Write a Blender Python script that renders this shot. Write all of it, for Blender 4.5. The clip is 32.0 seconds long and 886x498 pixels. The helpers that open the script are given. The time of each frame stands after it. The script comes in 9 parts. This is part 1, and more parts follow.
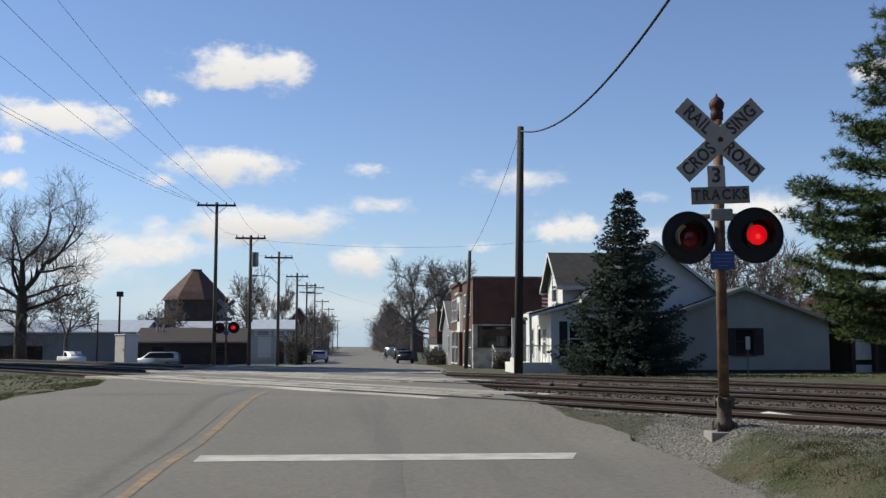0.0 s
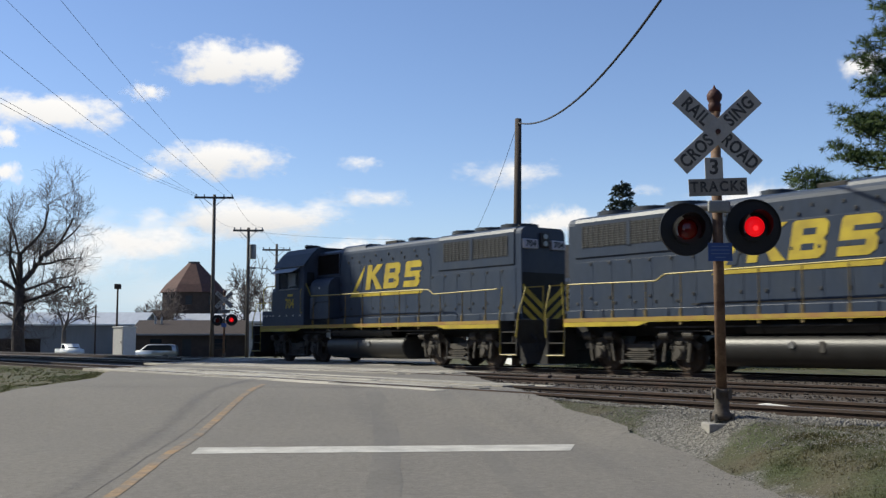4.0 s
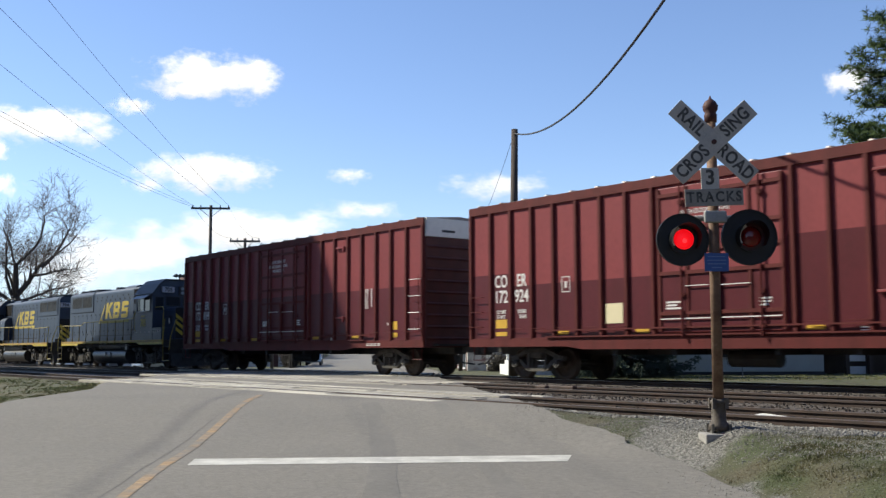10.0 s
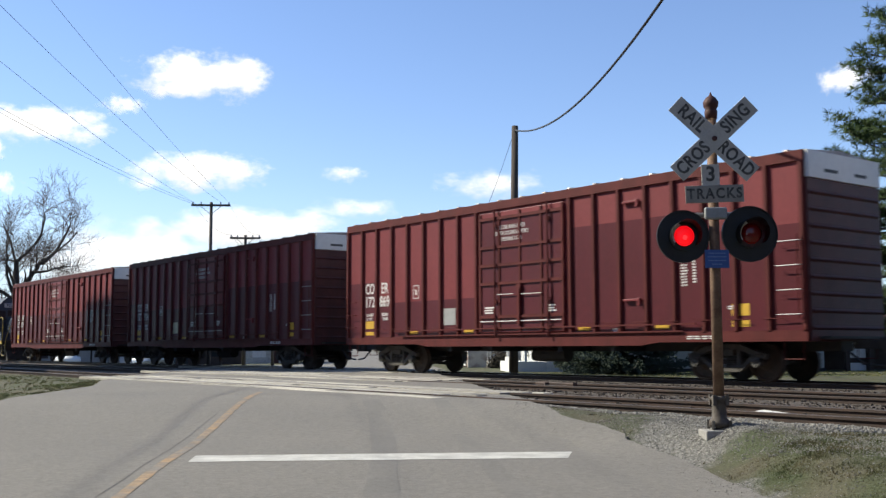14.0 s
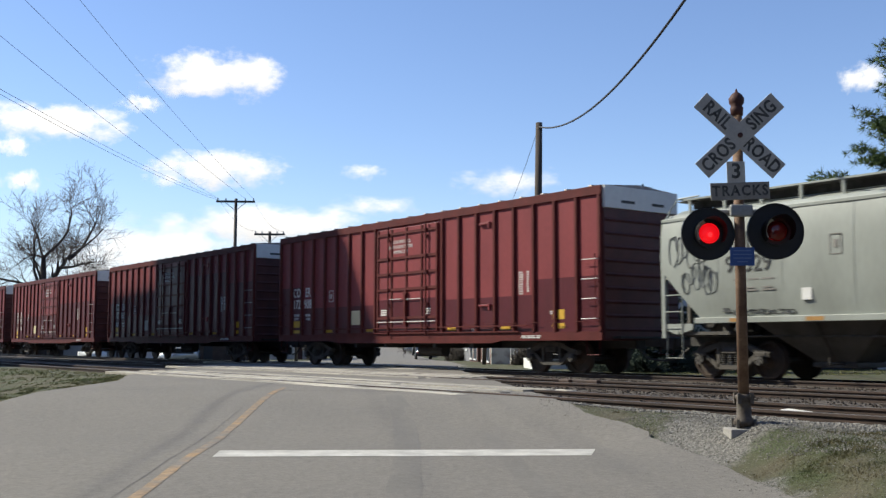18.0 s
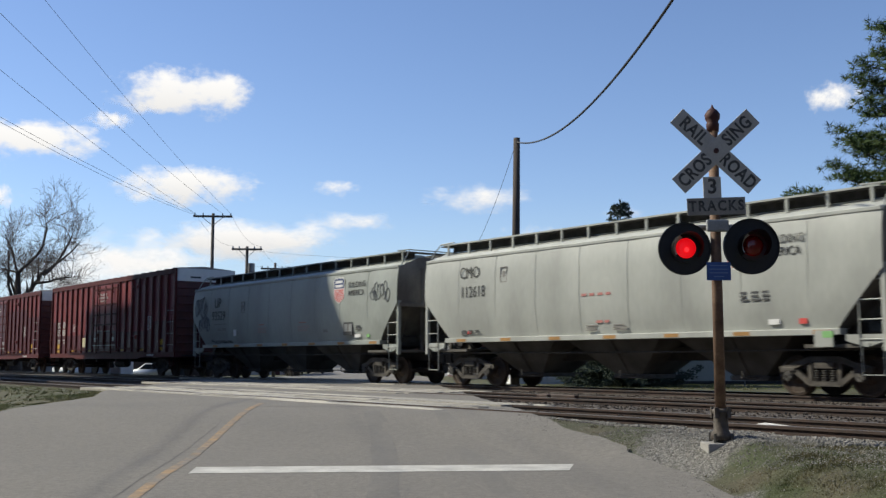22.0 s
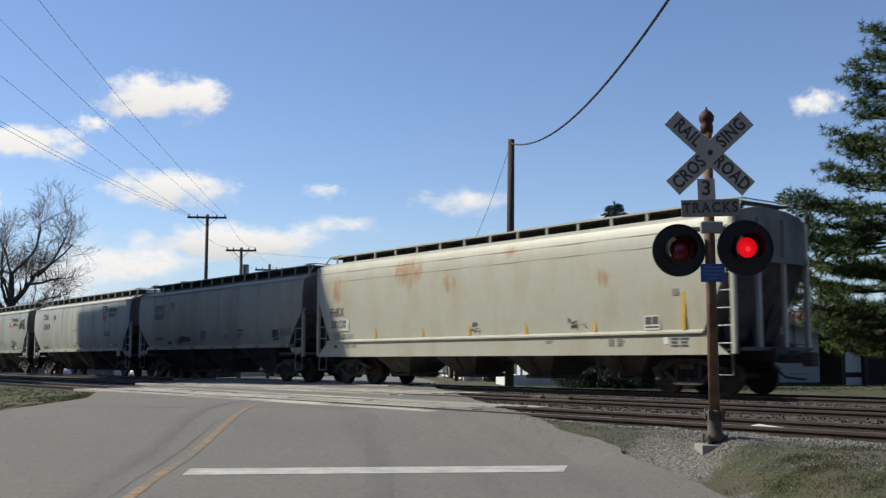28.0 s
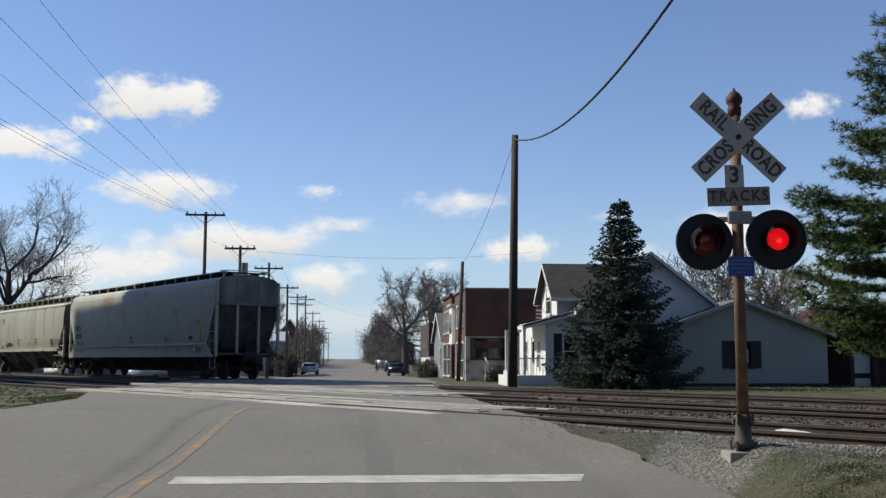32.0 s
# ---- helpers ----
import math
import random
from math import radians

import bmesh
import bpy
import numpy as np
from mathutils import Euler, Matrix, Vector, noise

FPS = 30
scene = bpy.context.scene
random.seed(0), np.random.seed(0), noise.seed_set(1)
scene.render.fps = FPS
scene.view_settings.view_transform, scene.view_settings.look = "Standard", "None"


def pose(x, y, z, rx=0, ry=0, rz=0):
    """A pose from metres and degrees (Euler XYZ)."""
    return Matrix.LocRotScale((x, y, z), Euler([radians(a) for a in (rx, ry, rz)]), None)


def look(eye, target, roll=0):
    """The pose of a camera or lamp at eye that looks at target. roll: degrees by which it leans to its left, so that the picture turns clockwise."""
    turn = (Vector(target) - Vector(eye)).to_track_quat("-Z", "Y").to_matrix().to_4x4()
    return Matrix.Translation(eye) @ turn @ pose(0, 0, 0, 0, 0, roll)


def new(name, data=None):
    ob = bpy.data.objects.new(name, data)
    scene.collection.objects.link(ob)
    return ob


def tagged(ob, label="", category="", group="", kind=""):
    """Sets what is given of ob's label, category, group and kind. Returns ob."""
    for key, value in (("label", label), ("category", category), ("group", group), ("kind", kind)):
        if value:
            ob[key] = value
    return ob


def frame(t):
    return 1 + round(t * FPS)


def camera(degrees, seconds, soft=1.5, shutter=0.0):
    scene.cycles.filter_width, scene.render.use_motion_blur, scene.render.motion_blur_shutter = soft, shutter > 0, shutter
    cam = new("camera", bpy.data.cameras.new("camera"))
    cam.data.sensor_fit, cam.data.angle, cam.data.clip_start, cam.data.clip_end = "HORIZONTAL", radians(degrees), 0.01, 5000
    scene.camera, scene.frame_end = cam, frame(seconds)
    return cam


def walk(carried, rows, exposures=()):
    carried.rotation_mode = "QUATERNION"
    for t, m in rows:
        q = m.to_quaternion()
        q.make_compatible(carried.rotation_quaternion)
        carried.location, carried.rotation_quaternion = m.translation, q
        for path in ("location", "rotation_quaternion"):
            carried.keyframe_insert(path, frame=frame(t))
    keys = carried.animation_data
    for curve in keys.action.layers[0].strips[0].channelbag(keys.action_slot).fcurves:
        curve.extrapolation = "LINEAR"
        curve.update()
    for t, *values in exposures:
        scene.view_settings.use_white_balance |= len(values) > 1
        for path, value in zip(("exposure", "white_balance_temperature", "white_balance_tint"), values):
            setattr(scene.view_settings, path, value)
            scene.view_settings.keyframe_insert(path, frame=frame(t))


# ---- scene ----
# A street at a skewed level crossing. +Y runs along the street, the eye starts at the origin, 1.3 m up.
EYE_HEIGHT = 1.3


def aim(forward, yaw, pitch, roll):
    """A pose of the camera: metres rolled forward along the street, degrees to the right of it, upwards and of lean."""
    eye = Vector((0.01 if forward > 0.05 else 0.0, forward, EYE_HEIGHT))
    a, b = radians(yaw), radians(pitch)
    way = Vector((math.sin(a) * math.cos(b), math.cos(a) * math.cos(b), math.sin(b)))
    return look(eye, eye + way * 10, roll)


cam = camera(2 * math.degrees(math.atan(784 / 1850)), 32.0, soft=1.35, shutter=0.4)
walk(cam, [
    (0, aim(0.000, 4.700, 5.434, 0.000)),
    (0.5, aim(0.000, 4.745, 5.455, -0.045)),
    (1, aim(0.000, 4.773, 5.458, -0.083)),
    (1.5, aim(0.000, 4.735, 5.352, -0.115)),
    (2, aim(0.000, 4.751, 5.198, -0.263)),
    (2.5, aim(0.000, 4.776, 5.124, -0.100)),
    (3, aim(0.000, 4.725, 5.049, -0.154)),
    (3.5, aim(0.000, 4.801, 4.998, -0.058)),
    (5.5, aim(0.000, 4.906, 5.084, -0.143)),
    (6, aim(0.000, 4.918, 5.158, -0.074)),
    (6.5, aim(0.000, 5.013, 5.203, -0.130)),
    (7, aim(0.000, 5.059, 5.157, -0.091)),
    (7.5, aim(0.000, 5.054, 5.147, -0.041)),
    (8, aim(0.000, 5.064, 5.197, -0.024)),
    (8.5, aim(0.000, 5.097, 5.325, -0.042)),
    (9, aim(0.000, 5.096, 5.422, -0.130)),
    (9.5, aim(0.000, 5.039, 5.510, -0.147)),
    (10, aim(0.000, 5.010, 5.575, -0.143)),
    (10.5, aim(0.000, 4.970, 5.618, -0.157)),
    (11, aim(0.000, 4.993, 5.558, -0.142)),
    (11.5, aim(0.000, 4.988, 5.510, -0.137)),
    (12, aim(0.000, 4.971, 5.479, -0.160)),
    (12.5, aim(0.000, 4.971, 5.423, -0.247)),
    (13, aim(0.000, 4.966, 5.403, -0.216)),
    (13.5, aim(0.000, 4.961, 5.367, -0.203)),
    (14, aim(0.000, 4.988, 5.398, -0.174)),
    (14.5, aim(0.000, 5.135, 5.558, -0.175)),
    (16.5, aim(0.000, 6.615, 7.513, 0.016)),
    (17, aim(0.000, 5.126, 6.729, 0.094)),
    (17.5, aim(0.000, 3.825, 5.612, 0.149)),
    (18, aim(0.000, 3.692, 5.219, 0.105)),
    (18.5, aim(0.000, 4.258, 5.481, 0.045)),
    (19, aim(0.000, 4.482, 5.744, 0.075)),
    (19.5, aim(0.000, 4.661, 5.853, 0.006)),
    (20, aim(0.000, 4.728, 5.898, 0.001)),
    (20.5, aim(0.000, 4.780, 5.998, 0.004)),
    (21, aim(0.000, 4.818, 6.116, 0.038)),
    (21.5, aim(0.000, 4.862, 6.081, 0.001)),
    (22, aim(0.000, 4.901, 6.038, -0.022)),
    (22.5, aim(0.000, 4.954, 6.053, 0.020)),
    (23, aim(0.000, 4.969, 6.112, 0.043)),
    (23.5, aim(0.000, 4.983, 6.161, 0.023)),
    (24, aim(0.000, 5.028, 6.174, -0.014)),
    (24.5, aim(0.000, 5.082, 6.102, -0.002)),
    (25, aim(0.000, 5.113, 6.086, 0.049)),
    (25.5, aim(0.000, 5.150, 6.084, 0.057)),
    (27.5, aim(0.000, 5.195, 6.084, 0.055)),
    (28, aim(0.000, 5.209, 6.114, 0.008)),
    (28.5, aim(0.000, 5.186, 6.113, 0.014)),
    (29, aim(0.097, 5.250, 6.064, 0.016)),
    (29.5, aim(0.216, 5.286, 6.077, 0.003)),
    (30, aim(0.376, 5.290, 6.076, 0.000)),
    (30.5, aim(0.536, 5.264, 6.148, 0.102)),
    (31, aim(0.666, 5.221, 6.236, 0.129)),
    (31.5, aim(0.798, 5.200, 6.157, 0.125)),
    (32, aim(0.885, 5.180, 6.110, 0.115)),
], exposures=[(0, 0.05), (3, 0.1), (4.5, 0.25), (6, 0.36), (9, 0.5), (13, 0.59), (16, 0.52), (18, 0.46), (19, 0.44), (20, 0.26), (23, 0.2), (26, 0.17), (29, 0.1), (30, 0.2), (31, 0.18), (32, 0.09)])

# ---- light ----
SUN = Vector((-0.93, 0.37, 0.84)).normalized()      # towards the sun: from the left, a little ahead
world = bpy.data.worlds.new("sky")
scene.world = world
world.use_nodes = True
wn, wl = world.node_tree.nodes, world.node_tree.links
wn.clear()
sky = wn.new("ShaderNodeTexSky")
sky.sky_type, sky.sun_disc = "NISHITA", False
sky.sun_elevation, sky.sun_rotation = radians(40), math.atan2(SUN.x, SUN.y)
sky.altitude, sky.air_density, sky.dust_density, sky.ozone_density = 200, 1.0, 0.12, 1.6
bg = wn.new("ShaderNodeBackground")
bg.inputs["Strength"].default_value = 0.104
wout = wn.new("ShaderNodeOutputWorld")
tint = wn.new("ShaderNodeMix")
tint.data_type, tint.blend_type = "RGBA", "MULTIPLY"
tint.inputs["Factor"].default_value = 1.0
tint.inputs["B"].default_value = (0.95, 1.0, 1.17, 1)
wl.new(sky.outputs[0], tint.inputs["A"])
# a paler, cooler sky towards the horizon
where = wn.new("ShaderNodeTexCoord")
axis = wn.new("ShaderNodeSeparateXYZ")
low = wn.new("ShaderNodeMapRange")
low.interpolation_type = "SMOOTHSTEP"
for key, value in (("From Min", -0.02), ("From Max", 0.16), ("To Min", 0.9), ("To Max", 0.0)):
    low.inputs[key].default_value = value
hazy = wn.new("ShaderNodeMix")
hazy.data_type = "RGBA"
hazy.inputs["B"].default_value = (4.0, 5.35, 6.7, 1)
wl.new(where.outputs["Generated"], axis.inputs[0])
wl.new(axis.outputs["Z"], low.inputs["Value"])
wl.new(low.outputs["Result"], hazy.inputs["Factor"])
wl.new(tint.outputs["Result"], hazy.inputs["A"])
wl.new(hazy.outputs["Result"], bg.inputs["Color"])
wl.new(bg.outputs[0], wout.inputs["Surface"])
sun_data = bpy.data.lights.new("sun", "SUN")
sun_data.energy, sun_data.angle, sun_data.color = 4.9, radians(0.8), (1.0, 0.955, 0.80)
sun = new("sun", sun_data)
sun.matrix_world = look(SUN * 100, (0, 0, 0))
scene.view_settings.exposure = 0.0

# ---- materials ----
def material(name, color, rough=0.7, metal=0.0, vary=0.25, scale=3.0, grain=40.0, bump=0.2, other=None, mask=0.5, stretch=(1, 1, 1), spec=0.5, random_tint=0.0):
    """A surface with large stains and fine grain; other: a second colour that comes through in patches."""
    m = bpy.data.materials.new(name)
    m.use_nodes = True
    n, l = m.node_tree.nodes, m.node_tree.links
    b = n["Principled BSDF"]
    tc = n.new("ShaderNodeTexCoord")
    mp = n.new("ShaderNodeMapping")
    mp.inputs["Scale"].default_value = stretch
    l.new(tc.outputs["Object"], mp.inputs["Vector"])
    big = n.new("ShaderNodeTexNoise")
    big.inputs["Scale"].default_value, big.inputs["Detail"].default_value = scale, 5
    fine = n.new("ShaderNodeTexNoise")
    fine.inputs["Scale"].default_value, fine.inputs["Detail"].default_value = grain, 3
    for t in (big, fine):
        l.new(mp.outputs[0], t.inputs["Vector"])
    ramp = n.new("ShaderNodeValToRGB")
    second = other if other else tuple(c * (1 - vary) for c in color)
    ramp.color_ramp.elements[0].position, ramp.color_ramp.elements[1].position = mask - 0.16, mask + 0.16
    ramp.color_ramp.elements[0].color, ramp.color_ramp.elements[1].color = (*second, 1), (*color, 1)
    l.new(big.outputs["Fac"], ramp.inputs["Fac"])
    mix = n.new("ShaderNodeMix")
    mix.data_type, mix.blend_type = "RGBA", "MULTIPLY"
    mix.inputs["Factor"].default_value = 1.0
    tone = n.new("ShaderNodeMapRange")
    tone.inputs["To Min"].default_value, tone.inputs["To Max"].default_value = 1 - vary * 0.8, 1 + vary * 0.8
    l.new(fine.outputs["Fac"], tone.inputs["Value"])
    l.new(ramp.outputs["Color"], mix.inputs["A"])
    l.new(tone.outputs["Result"], mix.inputs["B"])
    last = mix.outputs["Result"]
    if random_tint:
        info = n.new("ShaderNodeObjectInfo")
        rr = n.new("ShaderNodeMapRange")
        rr.inputs["To Min"].default_value, rr.inputs["To Max"].default_value = 1 - random_tint, 1 + random_tint
        l.new(info.outputs["Random"], rr.inputs["Value"])
        m2 = n.new("ShaderNodeMix")
        m2.data_type, m2.blend_type = "RGBA", "MULTIPLY"
        m2.inputs["Factor"].default_value = 1.0
        l.new(last, m2.inputs["A"])
        l.new(rr.outputs["Result"], m2.inputs["B"])
        last = m2.outputs["Result"]
    l.new(last, b.inputs["Base Color"])
    b.inputs["Roughness"].default_value, b.inputs["Metallic"].default_value = rough, metal
    b.inputs["Specular IOR Level"].default_value = spec
    if bump:
        bp = n.new("ShaderNodeBump")
        bp.inputs["Strength"].default_value, bp.inputs["Distance"].default_value = bump, 0.02
        l.new(fine.outputs["Fac"], bp.inputs["Height"])
        l.new(bp.outputs[0], b.inputs["Normal"])
    return m


def plain(name, color, rough=0.6, metal=0.0, glow=0.0):
    m = bpy.data.materials.new(name)
    m.use_nodes = True
    b = m.node_tree.nodes["Principled BSDF"]
    b.inputs["Base Color"].default_value = (*color, 1)
    b.inputs["Roughness"].default_value, b.inputs["Metallic"].default_value = rough, metal
    if glow:
        b.inputs["Emission Color"].default_value, b.inputs["Emission Strength"].default_value = (*color, 1), glow
    return m


M = {
    "asphalt": material("asphalt", (0.172, 0.158, 0.138), 0.9, vary=0.55, scale=0.35, grain=75, bump=0.5, other=(0.154, 0.142, 0.126)),
    "old_paint_white": material("old_paint_white", (0.5332, 0.516, 0.473), 0.8, vary=0.25, scale=4, grain=45, other=(0.37, 0.3552, 0.3256)),
    "old_paint_yellow": material("old_paint_yellow", (0.29, 0.19, 0.10), 0.85, vary=0.35, scale=3.2, grain=30, other=(0.172, 0.152, 0.128), mask=0.50),
    "tar": material("tar", (0.098, 0.090, 0.081), 0.8, vary=0.2),
    "tyre_mark": material("tyre_mark", (0.128, 0.118, 0.104), 0.85, vary=0.25, scale=0.8, grain=40, other=(0.156, 0.144, 0.127)),
    "plank": material("plank", (0.45, 0.42, 0.36), 0.9, vary=0.4, scale=1.2, grain=22, other=(0.25, 0.23, 0.195), stretch=(0.3, 5, 1), random_tint=0.25),
    "concrete": material("concrete", (0.296, 0.2812, 0.259), 0.9, vary=0.25, scale=1.5, other=(0.222, 0.2072, 0.1924)),
    "stone": material("stone", (0.30, 0.285, 0.26), 0.95, vary=0.4, scale=14, other=(0.11, 0.102, 0.09)),
    "dark_stone": material("dark_stone", (0.062, 0.047, 0.038), 0.95, vary=0.4, scale=6, other=(0.032, 0.025, 0.021)),
    "rail": material("rail", (0.0629, 0.037, 0.02812), 0.65, 0.2, vary=0.3, other=(0.037, 0.0259, 0.0222)),
    "rail_top": material("rail_top", (0.48, 0.465, 0.45), 0.28, 0.9, vary=0.2),
    "tie": material("tie", (0.075, 0.058, 0.048), 0.95, vary=0.4, scale=2, stretch=(1, 6, 1), random_tint=0.3),
    "grass_blade": material("grass_blade", (0.062, 0.078, 0.026), 0.85, vary=0.6, scale=2.6, other=(0.125, 0.100, 0.056), spec=0.2, bump=0),
    "grass_green": material("grass_green", (0.135, 0.165, 0.055), 0.85, vary=0.5, scale=1.3, other=(0.19, 0.17, 0.085), spec=0.2, bump=0),
    "wood_pole": material("wood_pole", (0.074, 0.0555, 0.0444), 0.9, vary=0.4, scale=2, other=(0.0444, 0.0333, 0.02812), stretch=(5, 5, 0.4)),
    "wood_grey": material("wood_grey", (0.1184, 0.1036, 0.0925), 0.9, vary=0.4, scale=2, stretch=(5, 5, 0.4)),
    "wire": plain("wire", (0.02, 0.02, 0.022), 0.6),
    "cast_base": material("cast_base", (0.12, 0.105, 0.09), 0.75, 0.2, vary=0.35, scale=9, other=(0.07, 0.055, 0.045)),
    "steel": material("steel", (0.2442, 0.2442, 0.2442), 0.5, 0.7, vary=0.2),
    "galv": material("galv", (0.3552, 0.3552, 0.3478), 0.55, 0.4, vary=0.2),
    "mast": material("mast", (0.1998, 0.1258, 0.0814), 0.75, 0.1, vary=0.35, scale=5, other=(0.0814, 0.0407, 0.02812), mask=0.48),
    "mast_cap": material("mast_cap", (0.0814, 0.0259, 0.02072), 0.7, 0.1, vary=0.35, scale=9),
    "sign_white": material("sign_white", (0.55, 0.525, 0.475), 0.75, vary=0.22, scale=3, other=(0.42, 0.39, 0.345)),
    "sign_dirty": material("sign_dirty", (0.36, 0.335, 0.295), 0.8, vary=0.3, scale=4, other=(0.25, 0.228, 0.20)),
    "blue_text": plain("blue_text", (0.14, 0.22, 0.43), 0.6),
    "sign_letter": material("sign_letter", (0.0444, 0.0407, 0.037), 0.8, vary=0.3, scale=25, other=(0.1184, 0.111, 0.0999)),
    "blue_sign": material("blue_sign", (0.0444, 0.1036, 0.3108), 0.6, vary=0.2),
    "flasher_black": material("flasher_black", (0.01332, 0.01332, 0.01406), 0.55, vary=0.3, scale=6),
    "red_glass": plain("red_glass", (0.16, 0.006, 0.006), 0.12),
    "red_glow": plain("red_glow", (0.78, 0.004, 0.009), 0.4, 0.0, 0.70),
    "bulb_glow": plain("bulb_glow", (1.0, 0.03, 0.035), 0.3, 0.0, 1.0),
    "loco_blue": material("loco_blue", (0.034, 0.049, 0.082), 0.42, 0.0, spec=0.25, vary=0.24, scale=1.2, grain=8, bump=0.04, other=(0.046, 0.059, 0.084), stretch=(1, 1, 0.5)),
    "loco_roof": material("loco_roof", (0.026, 0.036, 0.053), 0.5, spec=0.2, vary=0.3, scale=1.5, other=(0.038, 0.046, 0.056)),
    "loco_black": material("loco_black", (0.014, 0.015, 0.018), 0.5, spec=0.25, vary=0.3, scale=2),
    "grille_bar": material("grille_bar", (0.10, 0.105, 0.11), 0.6, 0.2, vary=0.3),
    "grille_brown": material("grille_brown", (0.012, 0.0095, 0.0085), 0.95, spec=0.1, vary=0.35, scale=6),
    "number_white": material("number_white", (0.42, 0.41, 0.45), 0.5, vary=0.1),
    "truck_iron": material("truck_iron", (0.052, 0.046, 0.040), 0.75, 0.1, vary=0.45, scale=5, other=(0.092, 0.080, 0.066)),
    "wheel_steel": material("wheel_steel", (0.052, 0.040, 0.033), 0.6, 0.3, vary=0.4, scale=5, other=(0.085, 0.060, 0.045)),
    "grating": material("grating", (0.10, 0.096, 0.088), 0.8, 0.2, vary=0.4, scale=5, other=(0.06, 0.055, 0.05)),
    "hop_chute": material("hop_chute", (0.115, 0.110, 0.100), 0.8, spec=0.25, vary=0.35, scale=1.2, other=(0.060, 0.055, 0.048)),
    # grime together with painted shade, for the hopper ends
    "hop_grime_shade": material("hop_grime_shade", (0.25, 0.238, 0.21), 0.75, spec=0.25, vary=0.35, scale=1.3, other=(0.12, 0.11, 0.097), stretch=(1, 1, 0.5)),
    "spray_grey": plain("spray_grey", (0.20, 0.205, 0.20), 0.7),
    "notice_red": plain("notice_red", (0.42, 0.16, 0.14), 0.7),
    "notice_red_faint": plain("notice_red_faint", (0.36, 0.28, 0.25), 0.7),
    "faded_blue": plain("faded_blue", (0.24, 0.26, 0.29), 0.7),
    "patch_pink": material("patch_pink", (0.37, 0.345, 0.305), 0.6, vary=0.12, scale=1.5),
    "patch_white": material("patch_white", (0.50, 0.50, 0.45), 0.6, vary=0.1, scale=1.5),
    "loco_yellow": material("loco_yellow", (0.5332, 0.4042, 0.0301), 0.5, vary=0.15, scale=2, other=(0.37, 0.2738, 0.0296)),
    "rail_yellow": material("rail_yellow", (0.37, 0.2812, 0.0444), 0.5, vary=0.2),
    "sill_orange": material("sill_orange", (0.3108, 0.1628, 0.0444), 0.6, vary=0.25, scale=2, other=(0.37, 0.2664, 0.037)),
    "black_iron": material("black_iron", (0.02072, 0.01924, 0.0185), 0.7, 0.1, vary=0.4, scale=4, other=(0.037, 0.0333, 0.0296)),
    "dusty_iron": material("dusty_iron", (0.0888, 0.0814, 0.07252), 0.7, 0.1, vary=0.4, scale=3, other=(0.037, 0.0333, 0.0296)),
    "dirty_yellow": material("dirty_yellow", (0.17, 0.12, 0.035), 0.65, vary=0.4, scale=4, other=(0.09, 0.065, 0.03)),
    "tank_grey": material("tank_grey", (0.028, 0.027, 0.026), 0.42, 0.1, vary=0.3, scale=2),
    "grille": material("grille", (0.0148, 0.0148, 0.01554), 0.6, vary=0.3),
    "glass_dark": plain("glass_dark", (0.02, 0.025, 0.03), 0.06),
    "glass_pale": plain("glass_pale", (0.25, 0.28, 0.3), 0.1),
    "awning": material("awning", (0.21, 0.225, 0.24), 0.45, vary=0.15),
    "box_red": material("box_red", (0.205, 0.041, 0.044), 0.5, spec=0.25, vary=0.24, scale=0.9, grain=14, bump=0.05, other=(0.172, 0.034, 0.038), stretch=(1, 1, 0.45), random_tint=0.10),
    "box_fresh": material("box_fresh", (0.088, 0.0130, 0.0185), 0.42, spec=0.3, vary=0.26, scale=1.3, grain=14, bump=0.05, other=(0.073, 0.0115, 0.0150), stretch=(1, 1, 0.45)),
    "box_rib": material("box_rib", (0.105, 0.0190, 0.0170), 0.6, spec=0.2, vary=0.25, scale=2, stretch=(1, 1, 0.4)),
    "box_end": material("box_end", (0.074, 0.01628, 0.0148), 0.6, vary=0.3, scale=2),
    "galv_roof": material("galv_roof", (0.333, 0.3182, 0.3034), 0.5, 0.3, vary=0.2, other=(0.222, 0.148, 0.1258)),
    "paint_white": material("paint_white", (0.6708, 0.6622, 0.6364), 0.6, vary=0.08, scale=6, bump=0.02),
    "paint_black": plain("paint_black", (0.03, 0.03, 0.03), 0.6),
    "paint_yellow": material("paint_yellow", (0.5848, 0.344, 0.0258), 0.55, vary=0.15, bump=0.02),
    "paint_cream": material("paint_cream", (0.645, 0.5676, 0.3612), 0.6, vary=0.06, bump=0.02),
    "paint_orange": material("paint_orange", (0.37, 0.1924, 0.0518), 0.6, vary=0.2, bump=0.02),
    "paint_red": plain("paint_red", (0.55, 0.06, 0.05), 0.6),
    "stripe_red": plain("stripe_red", (0.25, 0.03, 0.03), 0.7),
    "paint_blue": plain("paint_blue", (0.025, 0.045, 0.14), 0.6),
    "paint_green": plain("paint_green", (0.20, 0.42, 0.15), 0.6),
    "hop_grey": material("hop_grey", (0.31, 0.33, 0.30), 0.5, vary=0.16, scale=0.8, grain=10, bump=0.05, other=(0.2442, 0.259, 0.2331), stretch=(1, 1, 0.35)),
    "hop_white": material("hop_white", (0.40, 0.41, 0.375), 0.5, vary=0.15, scale=0.8, grain=10, bump=0.05, other=(0.3034, 0.3108, 0.2849), stretch=(1, 1, 0.35)),
    "hop_tan": material("hop_tan", (0.38, 0.365, 0.29), 0.5, vary=0.16, scale=0.9, grain=10, bump=0.05, other=(0.296, 0.2775, 0.2146), stretch=(1, 1, 0.35)),
